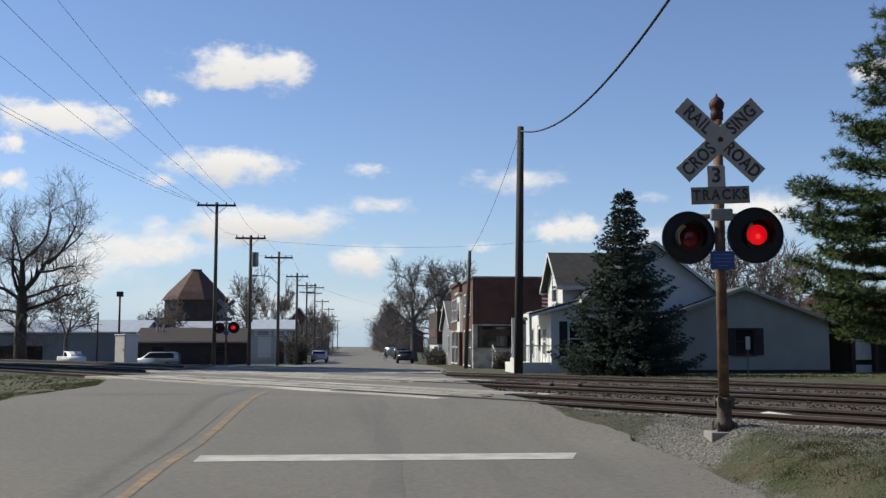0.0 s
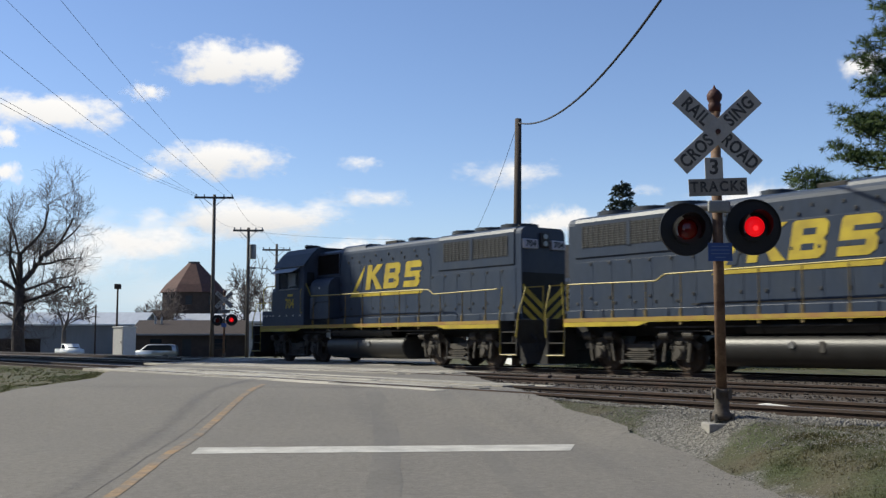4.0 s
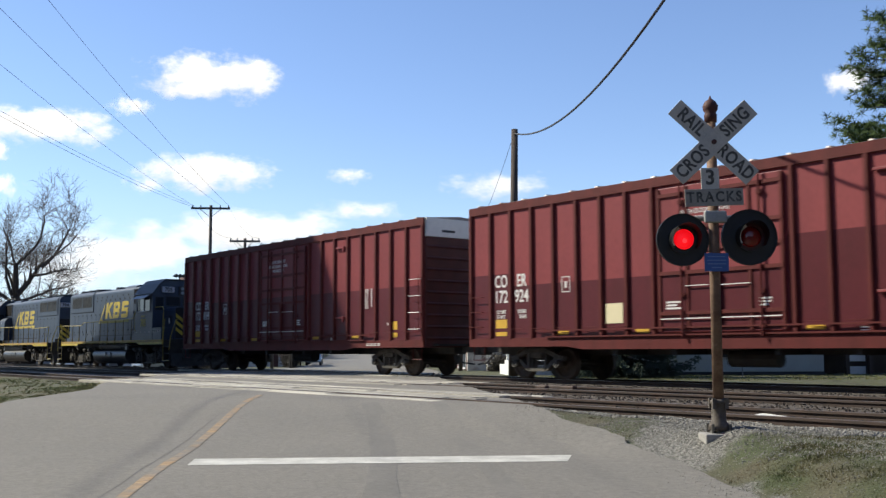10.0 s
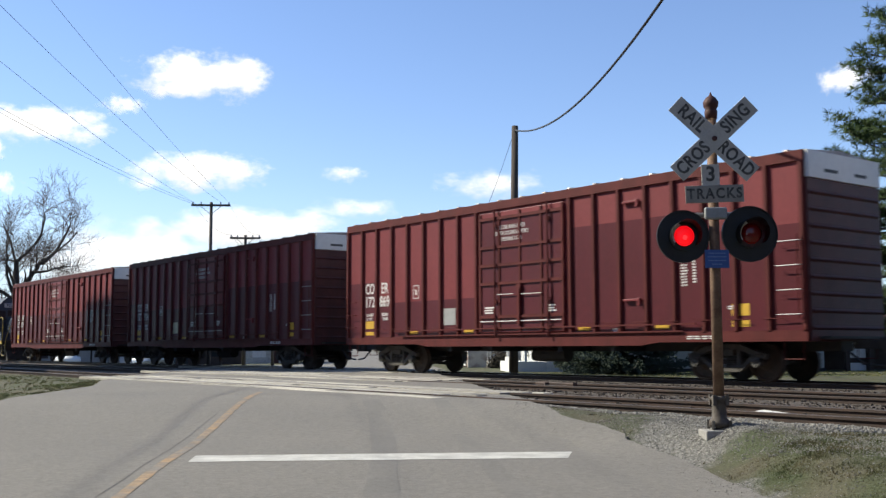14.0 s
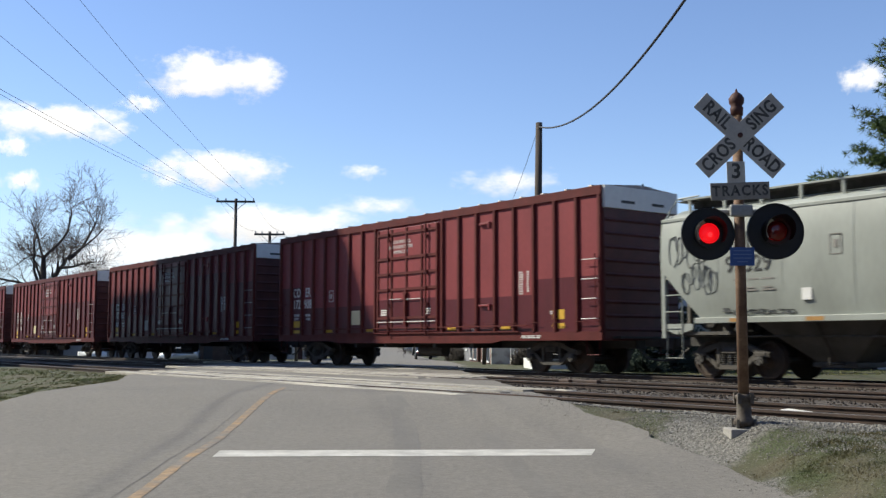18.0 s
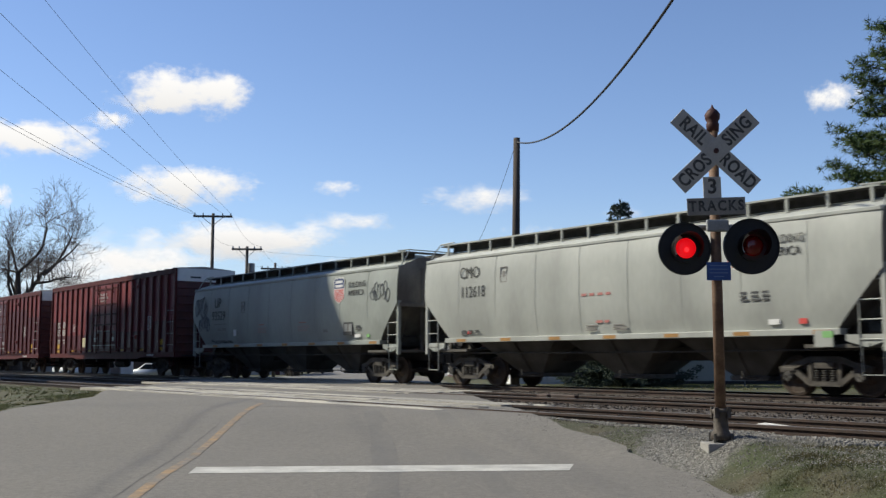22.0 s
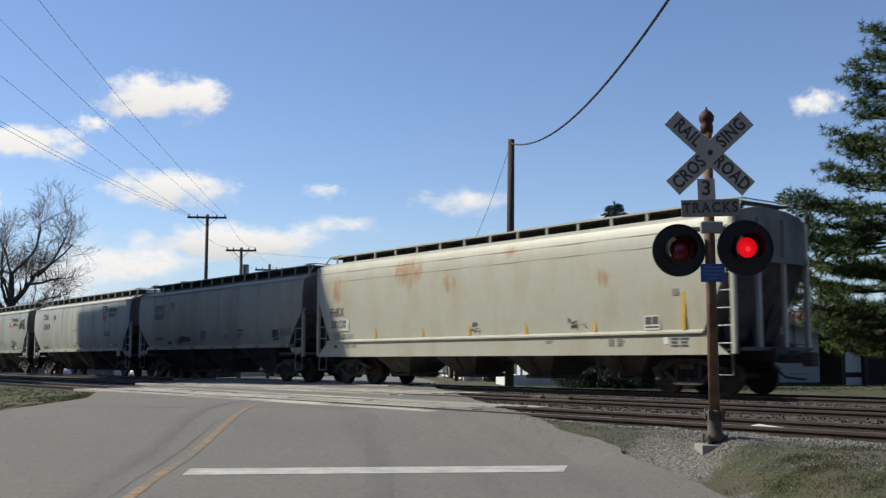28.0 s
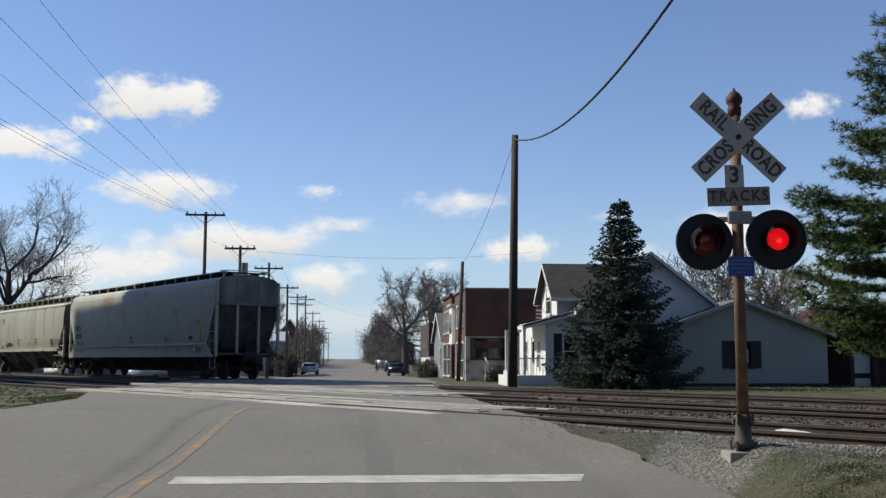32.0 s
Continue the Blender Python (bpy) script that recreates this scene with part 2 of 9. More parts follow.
    "hop_cream": material("hop_cream", (0.41, 0.402, 0.335), 0.5, vary=0.14, scale=1.1, grain=10, bump=0.05, other=(0.36, 0.315, 0.215), mask=0.34, stretch=(1.2, 1, 0.45)),
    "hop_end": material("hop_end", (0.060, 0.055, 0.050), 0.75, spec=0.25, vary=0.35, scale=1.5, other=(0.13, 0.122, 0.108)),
    "rust_streak": material("rust_streak", (0.3108, 0.1628, 0.0444), 0.8, vary=0.4, scale=6, other=(0.3404, 0.2664, 0.148), stretch=(3, 1, 0.6)),
    "faded_mark": plain("faded_mark", (0.20, 0.185, 0.17), 0.7),
    "scribble": plain("scribble", (0.06, 0.06, 0.06), 0.7),
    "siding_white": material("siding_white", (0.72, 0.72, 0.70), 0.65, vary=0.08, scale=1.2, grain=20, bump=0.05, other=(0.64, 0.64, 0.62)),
    # white siding with the shade put into its colour
    "siding_shaded": material("siding_shaded", (0.37, 0.385, 0.36), 0.65, vary=0.12, scale=1.2, grain=20, bump=0.05, other=(0.33, 0.342, 0.318)),
    "trim_white": material("trim_white", (0.688, 0.688, 0.6708), 0.6, vary=0.06),
    "shingle_dark": material("shingle_dark", (0.0555, 0.0518, 0.05032), 0.9, vary=0.35, scale=3, grain=14, bump=0.4),
    "shingle_grey": material("shingle_grey", (0.148, 0.1406, 0.1332), 0.9, vary=0.3, scale=3, grain=14, bump=0.4),
    "shingle_brown": material("shingle_brown", (0.046, 0.031, 0.026), 0.9, vary=0.3, scale=3, grain=14, bump=0.4),
    "roof_red": material("roof_red", (0.10, 0.046, 0.036), 0.85, vary=0.3, scale=2, grain=12, bump=0.3),
    "metal_roof": material("metal_roof", (0.4988, 0.516, 0.5332), 0.45, 0.2, vary=0.12, scale=0.5, stretch=(4, 1, 1)),
    "metal_wall": material("metal_wall", (0.215, 0.215, 0.225), 0.55, vary=0.12, scale=0.5, stretch=(4, 4, 0.4)),
    "flaking_paint": material("flaking_paint", (0.50, 0.49, 0.45), 0.85, vary=0.2, scale=1.6, grain=30, other=(0.16, 0.09, 0.07), mask=0.36, stretch=(1, 1, 1.6)),
    "brick_wall": material("brick_wall", (0.130, 0.060, 0.046), 0.9, vary=0.35, scale=1.2, grain=22, bump=0.3, other=(0.085, 0.043, 0.035)),
    "dark_brick": material("dark_brick", (0.07, 0.045, 0.036), 0.9, vary=0.3, scale=1.2, grain=22, other=(0.05, 0.034, 0.028)),
    "brick": material("brick", (0.1998, 0.074, 0.0481), 0.9, vary=0.3, scale=2, other=(0.148, 0.0592, 0.0407), random_tint=0.3),
    "brown_wall": material("brown_wall", (0.06, 0.042, 0.034), 0.9, vary=0.3, scale=1.5),
    "shutter": material("shutter", (0.0222, 0.02368, 0.02664), 0.6, vary=0.2),
    "bark": material("bark", (0.0777, 0.0629, 0.05328), 0.95, vary=0.4, scale=4, other=(0.0444, 0.03552, 0.03108), stretch=(4, 4, 0.6)),
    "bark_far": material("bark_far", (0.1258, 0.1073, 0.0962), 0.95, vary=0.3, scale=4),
    "twig": material("twig", (0.1258, 0.0962, 0.0851), 0.95, vary=0.3, bump=0),
    "spruce": material("spruce", (0.078, 0.096, 0.074), 1.0, spec=0.1, vary=0.45, scale=1.5, other=(0.052, 0.068, 0.052), bump=0),
    "pine": material("pine", (0.078, 0.108, 0.040), 0.95, spec=0.15, vary=0.45, scale=1.2, other=(0.055, 0.085, 0.028), bump=0),
    "bush": material("bush", (0.0629, 0.0518, 0.0407), 0.9, vary=0.4, scale=1.5, bump=0),
    "car_silver": plain("car_silver", (0.42, 0.44, 0.46), 0.25, 0.5),
    "car_dark": plain("car_dark", (0.025, 0.028, 0.03), 0.2, 0.3),
    "car_blue": plain("car_blue", (0.06, 0.08, 0.12), 0.22, 0.4),
    "car_white": plain("car_white", (0.75, 0.76, 0.77), 0.3),
    "rubber": plain("rubber", (0.015, 0.015, 0.015), 0.85),
    "tail_red": plain("tail_red", (0.35, 0.02, 0.02), 0.3),
    "elevator": material("elevator", (0.2664, 0.2664, 0.259), 0.8, vary=0.2, scale=0.3),
    "screen_dark": material("screen_dark", (0.0666, 0.0629, 0.0592), 0.9, vary=0.2, scale=0.3),
}


def rust_patches(m, spots):
    """Streaked rust that runs down the sheets below a few spots: (x, z, half width, half height) in the car's space."""
    n, l = m.node_tree.nodes, m.node_tree.links
    b = n["Principled BSDF"]
    under = b.inputs["Base Color"].links[0].from_socket
    tc = n.new("ShaderNodeTexCoord")
    sep = n.new("ShaderNodeSeparateXYZ")
    l.new(tc.outputs["Object"], sep.inputs[0])

    def calc(op, a, c):
        t = n.new("ShaderNodeMath")
        t.operation = op
        for i, v in enumerate((a, c)):
            if isinstance(v, (int, float)):
                t.inputs[i].default_value = v
            else:
                l.new(v, t.inputs[i])
        return t.outputs[0]
    total = None
    for x, z, w, h in spots:
        dx, dz = calc("DIVIDE", calc("SUBTRACT", sep.outputs["X"], x), w), calc("DIVIDE", calc("SUBTRACT", sep.outputs["Z"], z), h)
        near = calc("SUBTRACT", 1.0, calc("ADD", calc("MULTIPLY", dx, dx), calc("MULTIPLY", dz, dz)))
        near = calc("MAXIMUM", near, 0.0)
        total = near if total is None else calc("ADD", total, near)
    mp = n.new("ShaderNodeMapping")
    mp.inputs["Scale"].default_value = (4.5, 1.0, 1.3)
    l.new(tc.outputs["Object"], mp.inputs["Vector"])
    no = n.new("ShaderNodeTexNoise")
    no.inputs["Scale"].default_value, no.inputs["Detail"].default_value = 1.3, 6
    l.new(mp.outputs[0], no.inputs["Vector"])
    fac = n.new("ShaderNodeMapRange")
    fac.inputs["From Min"].default_value, fac.inputs["From Max"].default_value = 0.46, 0.86
    fac.inputs["To Max"].default_value = 0.78
    l.new(calc("MULTIPLY", no.outputs["Fac"], calc("ADD", total, 0.55)), fac.inputs["Value"])
    mix = n.new("ShaderNodeMix")
    mix.data_type = "RGBA"
    mix.inputs["B"].default_value = (0.34, 0.18, 0.070, 1)
    l.new(fac.outputs["Result"], mix.inputs["Factor"])
    l.new(under, mix.inputs["A"])
    l.new(mix.outputs["Result"], b.inputs["Base Color"])


rust_patches(M["hop_cream"], ((3.6, 3.8, 1.3, 0.75), (1.4, 3.25, 0.5, 0.4), (-1.5, 4.05, 0.5, 0.3), (-5.3, 3.05, 0.45, 0.4), (8.0, 3.4, 0.4, 0.8)))



def mottle(m, scale, lo, hi):
    """A third scale of light and dark flecks over a surface."""
    n, l = m.node_tree.nodes, m.node_tree.links
    b = n["Principled BSDF"]
    under = b.inputs["Base Color"].links[0].from_socket
    geo = n.new("ShaderNodeNewGeometry")
    no = n.new("ShaderNodeTexNoise")
    no.inputs["Scale"].default_value, no.inputs["Detail"].default_value, no.inputs["Roughness"].default_value = scale, 9, 0.8
    l.new(geo.outputs["Position"], no.inputs["Vector"])
    r = n.new("ShaderNodeMapRange")
    for key, value in (("From Min", 0.3), ("From Max", 0.7), ("To Min", lo), ("To Max", hi)):
        r.inputs[key].default_value = value
    l.new(no.outputs["Fac"], r.inputs["Value"])
    mix = n.new("ShaderNodeMix")
    mix.data_type, mix.blend_type = "RGBA", "MULTIPLY"
    mix.inputs["Factor"].default_value = 1.0
    l.new(under, mix.inputs["A"])
    l.new(r.outputs["Result"], mix.inputs["B"])
    l.new(mix.outputs["Result"], b.inputs["Base Color"])


for key, scale, lo, hi in (("asphalt", 14, 0.70, 1.30), ("tyre_mark", 14, 0.75, 1.25), ("old_paint_white", 20, 0.8, 1.15), ("old_paint_yellow", 9, 0.6, 1.35), ("plank", 9, 0.55, 1.35), ("concrete", 12, 0.8, 1.2)):
    mottle(M[key], scale, lo, hi)

# ---- mesh tools ----
def finish(bm, name, mat, smooth=False):
    me = bpy.data.meshes.new(name)
    bm.normal_update()
    bm.to_mesh(me)
    bm.free()
    me.materials.append(mat)
    if smooth:
        for p in me.polygons:
            p.use_smooth = True
    return me


def part(name, bm, mat, parent, label="", smooth=False):
    ob = new(name, finish(bm, name, M[mat] if isinstance(mat, str) else mat, smooth))
    ob.parent = parent
    return tagged(ob, label)


def thing(name, label, category, group="", m=None, kind=""):
    ob = new(name)
    ob.empty_display_size = 0.2
    if m is not None:
        ob.matrix_world = m
    return tagged(ob, label, category, group, kind)


def solo(name, bm, mat, label, category="", kind="", smooth=False, group=""):
    ob = new(name, finish(bm, name, M[mat] if isinstance(mat, str) else mat, smooth))
    return tagged(ob, label, category, group, kind)


def share(name, me, parent, m):
    ob = new(name, me)
    ob.parent = parent
    ob.matrix_local = m
    return ob


def box(bm, x0, x1, y0, y1, z0, z1, bevel=0.0):
    r = bmesh.ops.create_cube(bm, size=1.0, matrix=Matrix.LocRotScale(((x0 + x1) / 2, (y0 + y1) / 2, (z0 + z1) / 2), None, (abs(x1 - x0), abs(y1 - y0), abs(z1 - z0))))
    if bevel:
        es = list({e for v in r["verts"] for e in v.link_edges})
        bmesh.ops.bevel(bm, geom=es, offset=bevel, segments=2, affect="EDGES", profile=0.5)
    return bm


def cyl(bm, a, b, r0, r1=None, seg=10, caps=True):
    a, b = Vector(a), Vector(b)
    d = b - a
    m = Matrix.Translation((a + b) / 2) @ d.to_track_quat("Z", "Y").to_matrix().to_4x4()
    bmesh.ops.create_cone(bm, cap_ends=caps, segments=seg, radius1=r0, radius2=r0 if r1 is None else r1, depth=d.length, matrix=m)
    return bm


def prism(bm, pts, axis, lo, hi):
    """A closed profile drawn out along an axis. axis x: pts are (y, z); y: (x, z); z: (x, y)."""
    def at(p, k):
        return {"x": (k, p[0], p[1]), "y": (p[0], k, p[1]), "z": (p[0], p[1], k)}[axis]
    va = [bm.verts.new(at(p, lo)) for p in pts]
    vb = [bm.verts.new(at(p, hi)) for p in pts]
    fs = [bm.faces.new(va), bm.faces.new(list(reversed(vb)))]
    n = len(pts)
    for i in range(n):
        fs.append(bm.faces.new((va[i], vb[i], vb[(i + 1) % n], va[(i + 1) % n])))
    bmesh.ops.recalc_face_normals(bm, faces=fs)
    return bm


def tube(bm, pts, r, seg=6, ends=True):
    """A round bar along a line of points."""
    pts = [Vector(p) for p in pts]
    rings = []
    for i, p in enumerate(pts):
        d = (pts[min(i + 1, len(pts) - 1)] - pts[max(i - 1, 0)]).normalized()
        side = d.cross(Vector((0, 0, 1)))
        side = Vector((1, 0, 0)) if side.length < 1e-3 else side.normalized()
        upv = side.cross(d)
        rr = r[i] if isinstance(r, (list, tuple)) else r
        rings.append([bm.verts.new(p + rr * (math.cos(2 * math.pi * k / seg) * side + math.sin(2 * math.pi * k / seg) * upv)) for k in range(seg)])
    for a, b in zip(rings, rings[1:]):
        for k in range(seg):
            bm.faces.new((a[k], a[(k + 1) % seg], b[(k + 1) % seg], b[k]))
    if ends:
        bm.faces.new(list(reversed(rings[0])))
        bm.faces.new(rings[-1])
    return bm


def rings_solid(bm, rings, caps=True):
    vs = [[bm.verts.new(p) for p in r] for r in rings]
    n = len(vs[0])
    fs = []
    for a, b in zip(vs, vs[1:]):
        for k in range(n):
            fs.append(bm.faces.new((a[k], a[(k + 1) % n], b[(k + 1) % n], b[k])))
    if caps:
        fs.append(bm.faces.new(list(reversed(vs[0]))))
        fs.append(bm.faces.new(vs[-1]))
    bmesh.ops.recalc_face_normals(bm, faces=fs)
    return bm


def letters(body, size, depth=0.004, spacing=1.0, align="CENTER", bold=0.0, width=1.0):
    """A flat mesh of the words in the built-in font, in the XZ plane, facing -Y."""
    cu = bpy.data.curves.new("words", "FONT")
    cu.body, cu.size, cu.extrude, cu.space_character = body, size, depth, spacing
    cu.align_x, cu.align_y, cu.offset, cu.resolution_u = align, "CENTER", bold, 3
    ob = bpy.data.objects.new("words", cu)
    me = bpy.data.meshes.new_from_object(ob)
    bpy.data.objects.remove(ob)
    bm = bmesh.new()
    bm.from_mesh(me)
    bpy.data.meshes.remove(me)
    bm.transform(Matrix.Diagonal((width, 1, 1, 1)) @ Matrix.Rotation(radians(90), 4, "X"))
    return bm


def smooth01(a, b, v):
    t = min(1.0, max(0.0, (v - a) / (b - a)))
    return t * t * (3 - 2 * t)


# ---- plan ----
TRACK_TURN = 122.69                                   # heading of the trains, degrees from +X
D = Vector((math.cos(radians(TRACK_TURN)), math.sin(radians(TRACK_TURN)), 0))
N = Vector((D.y, -D.x, 0))                            # across the tracks, away from the camera
TRACKS = (12.22, 16.72, 22.05)                        # distances of the three tracks from the start of the camera
RAIL_TOP = 0.47


def along(s, q, z=0.0):
    return D * s + N * q + Vector((0, 0, z))


def track_height(q):
    """Height of the bed across the tracks."""
    return 0.36 * smooth01(6.8, 10.0, q) - 0.24 * smooth01(24.2, 29.0, q) * 1.0


def road_height(x, y):
    q = x * N.x + y * N.y
    near = 0.02 + 0.10 * smooth01(8.5, 12.5, y) + 0.33 * smooth01(12.0, 19.5, y)
    near += (0.445 - near) * smooth01(8.7, 11.0, q)
    far = -0.32 * smooth01(25.0, 30.0, q)
    crest = 2.4 * smooth01(140, 460, y) - 0.5 * smooth01(68, 115, y)
    return near + far + crest - 0.004 * abs(x + 1.6) * (1 - smooth01(8, 14, y))


def road_edges(y):
    """The left and the right edge of the roadway."""
    k = smooth01(45, 62, y)
    flare = 0.25 * smooth01(13, 17, y) * (1 - smooth01(40, 50, y))
    verge = 0.72 * smooth01(10.4, 15.6, y) * (1 - smooth01(36, 46, y))
    shoulder = 0.95 * (1 - smooth01(24, 31, y))
    return -6.65 + 1.3 * k - flare + shoulder, 3.57 + 1.53 * k + 1.2 * smooth01(76, 96, y) - verge


def ground_height(x, y):
    q = x * N.x + y * N.y
    a, b = road_edges(y)
    out = max(a - x, x - b, 0.0)
    tr = track_height(q) + 2.4 * smooth01(140, 460, y) - 0.5 * smooth01(68, 115, y)
    tr -= 0.42 * smooth01(-9, -22, x) * smooth01(26, 34, q)
    tr += 0.10 * math.exp(-((x - 4.2) ** 2 + (y - 11.65) ** 2) / 0.4)
    k = smooth01(0.0, 1.0, out)
    rough = 0.02 * noise.noise((x * 1.7, y * 1.7, 0)) * smooth01(0.1, 0.8, out) if -20 < x < 25 else 0.0
    return (road_height(min(max(x, a), b), y) - 0.05) * (1 - k) + tr * k + rough


def axis_steps(spans):
    out = []
    for lo, hi, step in spans:
        v = lo
        while v < hi - 1e-6:
            out.append(v)
            v += step
    return out


def make_ground():
    xs = axis_steps([(-3000, -600, 400), (-600, -100, 60), (-100, -24, 6), (-24, -9, 1.0), (-9, 2.6, 0.45), (2.6, 8, 0.16), (8, 10, 0.45), (10, 30, 1.0), (30, 100, 6), (100, 600, 60), (600, 3001, 400)])
    ys = axis_steps([(-3000, -600, 400), (-600, -60, 60), (-60, 4, 4), (4, 7, 0.45), (7, 18, 0.2), (18, 32, 0.45), (32, 70, 1.5), (70, 140, 7), (140, 620, 25), (620, 3001, 400)])
    verts = [(x, y, ground_height(x, y)) for y in ys for x in xs]
    nx = len(xs)
    faces = [(j * nx + i, j * nx + i + 1, (j + 1) * nx + i + 1, (j + 1) * nx + i) for j in range(len(ys) - 1) for i in range(nx - 1)]
    me = bpy.data.meshes.new("ground")
    me.from_pydata(verts, [], faces)
    gravel = me.attributes.new("gravel", "FLOAT", "POINT")
    vals, bed = [], []
    for x, y, z in verts:
        q = x * N.x + y * N.y
        s = x * D.x + y * D.y
        q0 = 10.3 + 1.0 * smooth01(8.6, 10.6, s)
        g = smooth01(q0, q0 + 0.6, q) * (1 - smooth01(24.5, 25.6, q))
        g = max(g, 0.85 * math.exp(-(((x - 4.05) / 0.95) ** 2 + ((y - 12.0) / 1.9) ** 2)))
        a, b = road_edges(y)
        out = max(a - x, x - b, 0.0)
        g = max(g, (1 - smooth01(0.1, 0.7, out)) * 0.5)
        vals.append(g)
        bed.append(smooth01(12.6, 13.4, q) * (1 - smooth01(24.5, 25.6, q)))
    gravel.data.foreach_set("value", vals)
    me.attributes.new("track_bed", "FLOAT", "POINT").data.foreach_set("value", bed)
    for p in me.polygons:
        p.use_smooth = True
    m = bpy.data.materials.new("earth_grass_gravel")
    m.use_nodes = True
    n, l = m.node_tree.nodes, m.node_tree.links
    b = n["Principled BSDF"]
    geo = n.new("ShaderNodeNewGeometry")
    att = n.new("ShaderNodeAttribute")
    att.attribute_name = "gravel"

    def noise_node(scale, detail=4):
        t = n.new("ShaderNodeTexNoise")
        t.inputs["Scale"].default_value, t.inputs["Detail"].default_value = scale, detail
        l.new(geo.outputs["Position"], t.inputs["Vector"])
        return t

    def ramp(src, lo, hi, a, c):
        r = n.new("ShaderNodeValToRGB")
        r.color_ramp.elements[0].position, r.color_ramp.elements[1].position = lo, hi
        r.color_ramp.elements[0].color, r.color_ramp.elements[1].color = (*a, 1), (*c, 1)
        l.new(src, r.inputs["Fac"])
        return r
    patch, blade, peb = noise_node(1.3, 8), noise_node(34, 6), noise_node(1.1)
    grass = ramp(patch.outputs["Fac"], 0.36, 0.62, (0.082, 0.072, 0.042), (0.050, 0.060, 0.022))
    vor = n.new("ShaderNodeTexVoronoi")
    vor.inputs["Scale"].default_value = 48
    l.new(geo.outputs["Position"], vor.inputs["Vector"])
    sep = n.new("ShaderNodeSeparateColor")
    l.new(vor.outputs["Color"], sep.inputs[0])
    stone = ramp(sep.outputs[0], 0.1, 0.95, (0.062, 0.058, 0.051), (0.235, 0.224, 0.200))
    add = n.new("ShaderNodeMath")
    add.operation = "MULTIPLY_ADD"
    l.new(peb.outputs["Fac"], add.inputs[0])
    add.inputs[1].default_value = 1.8
    sub = n.new("ShaderNodeMath")
    sub.operation = "SUBTRACT"
    l.new(att.outputs["Fac"], sub.inputs[0])
    sub.inputs[1].default_value = 0.9
    l.new(sub.outputs[0], add.inputs[2])
    fac = ramp(add.outputs[0], 0.42, 0.62, (0, 0, 0), (1, 1, 1))
    mix = n.new("ShaderNodeMix")
    mix.data_type = "RGBA"
    l.new(fac.outputs[0], mix.inputs["Factor"])
    l.new(grass.outputs[0], mix.inputs["A"])
    l.new(stone.outputs[0], mix.inputs["B"])
    tone = n.new("ShaderNodeMapRange")
    tone.inputs["To Min"].default_value, tone.inputs["To Max"].default_value = 0.25, 1.75
    l.new(blade.outputs["Fac"], tone.inputs["Value"])
    mul = n.new("ShaderNodeMix")
    mul.data_type, mul.blend_type = "RGBA", "MULTIPLY"
    mul.inputs["Factor"].default_value = 1.0
    bed_att = n.new("ShaderNodeAttribute")
    bed_att.attribute_name = "track_bed"
    dark = ramp(sep.outputs[0], 0.1, 0.95, (0.032, 0.026, 0.022), (0.115, 0.095, 0.080))
    mixd = n.new("ShaderNodeMix")
    mixd.data_type = "RGBA"
    l.new(bed_att.outputs["Fac"], mixd.inputs["Factor"])
    l.new(mix.outputs["Result"], mixd.inputs["A"])
    l.new(dark.outputs[0], mixd.inputs["B"])
    l.new(mixd.outputs["Result"], mul.inputs["A"])
    l.new(tone.outputs[0], mul.inputs["B"])
    l.new(mul.outputs["Result"], b.inputs["Base Color"])
    b.inputs["Roughness"].default_value = 0.95
    bp = n.new("ShaderNodeBump")
    bp.inputs["Strength"].default_value, bp.inputs["Distance"].default_value = 0.7, 0.05
    l.new(blade.outputs["Fac"], bp.inputs["Height"])
    l.new(bp.outputs[0], b.inputs["Normal"])
    me.materials.append(m)
    tagged(new("ground", me), "patchy grass and gravel beside the tracks", "ground", kind="structure")


def strip(points_l, points_r, lift, name):
    """A sheet between two lines over the road."""
    me = bpy.data.meshes.new(name)
    k = len(points_l)
    cols = 14
    vs = []
    for a, b in zip(points_l, points_r):
        for c in range(cols + 1):
            x, y = a[0] + (b[0] - a[0]) * c / cols, a[1] + (b[1] - a[1]) * c / cols
            vs.append((x, y, road_height(x, y) + lift))
    fs = [(i * (cols + 1) + c, i * (cols + 1) + c + 1, (i + 1) * (cols + 1) + c + 1, (i + 1) * (cols + 1) + c) for i in range(k - 1) for c in range(cols)]
    me.from_pydata(vs, [], fs)
    return me


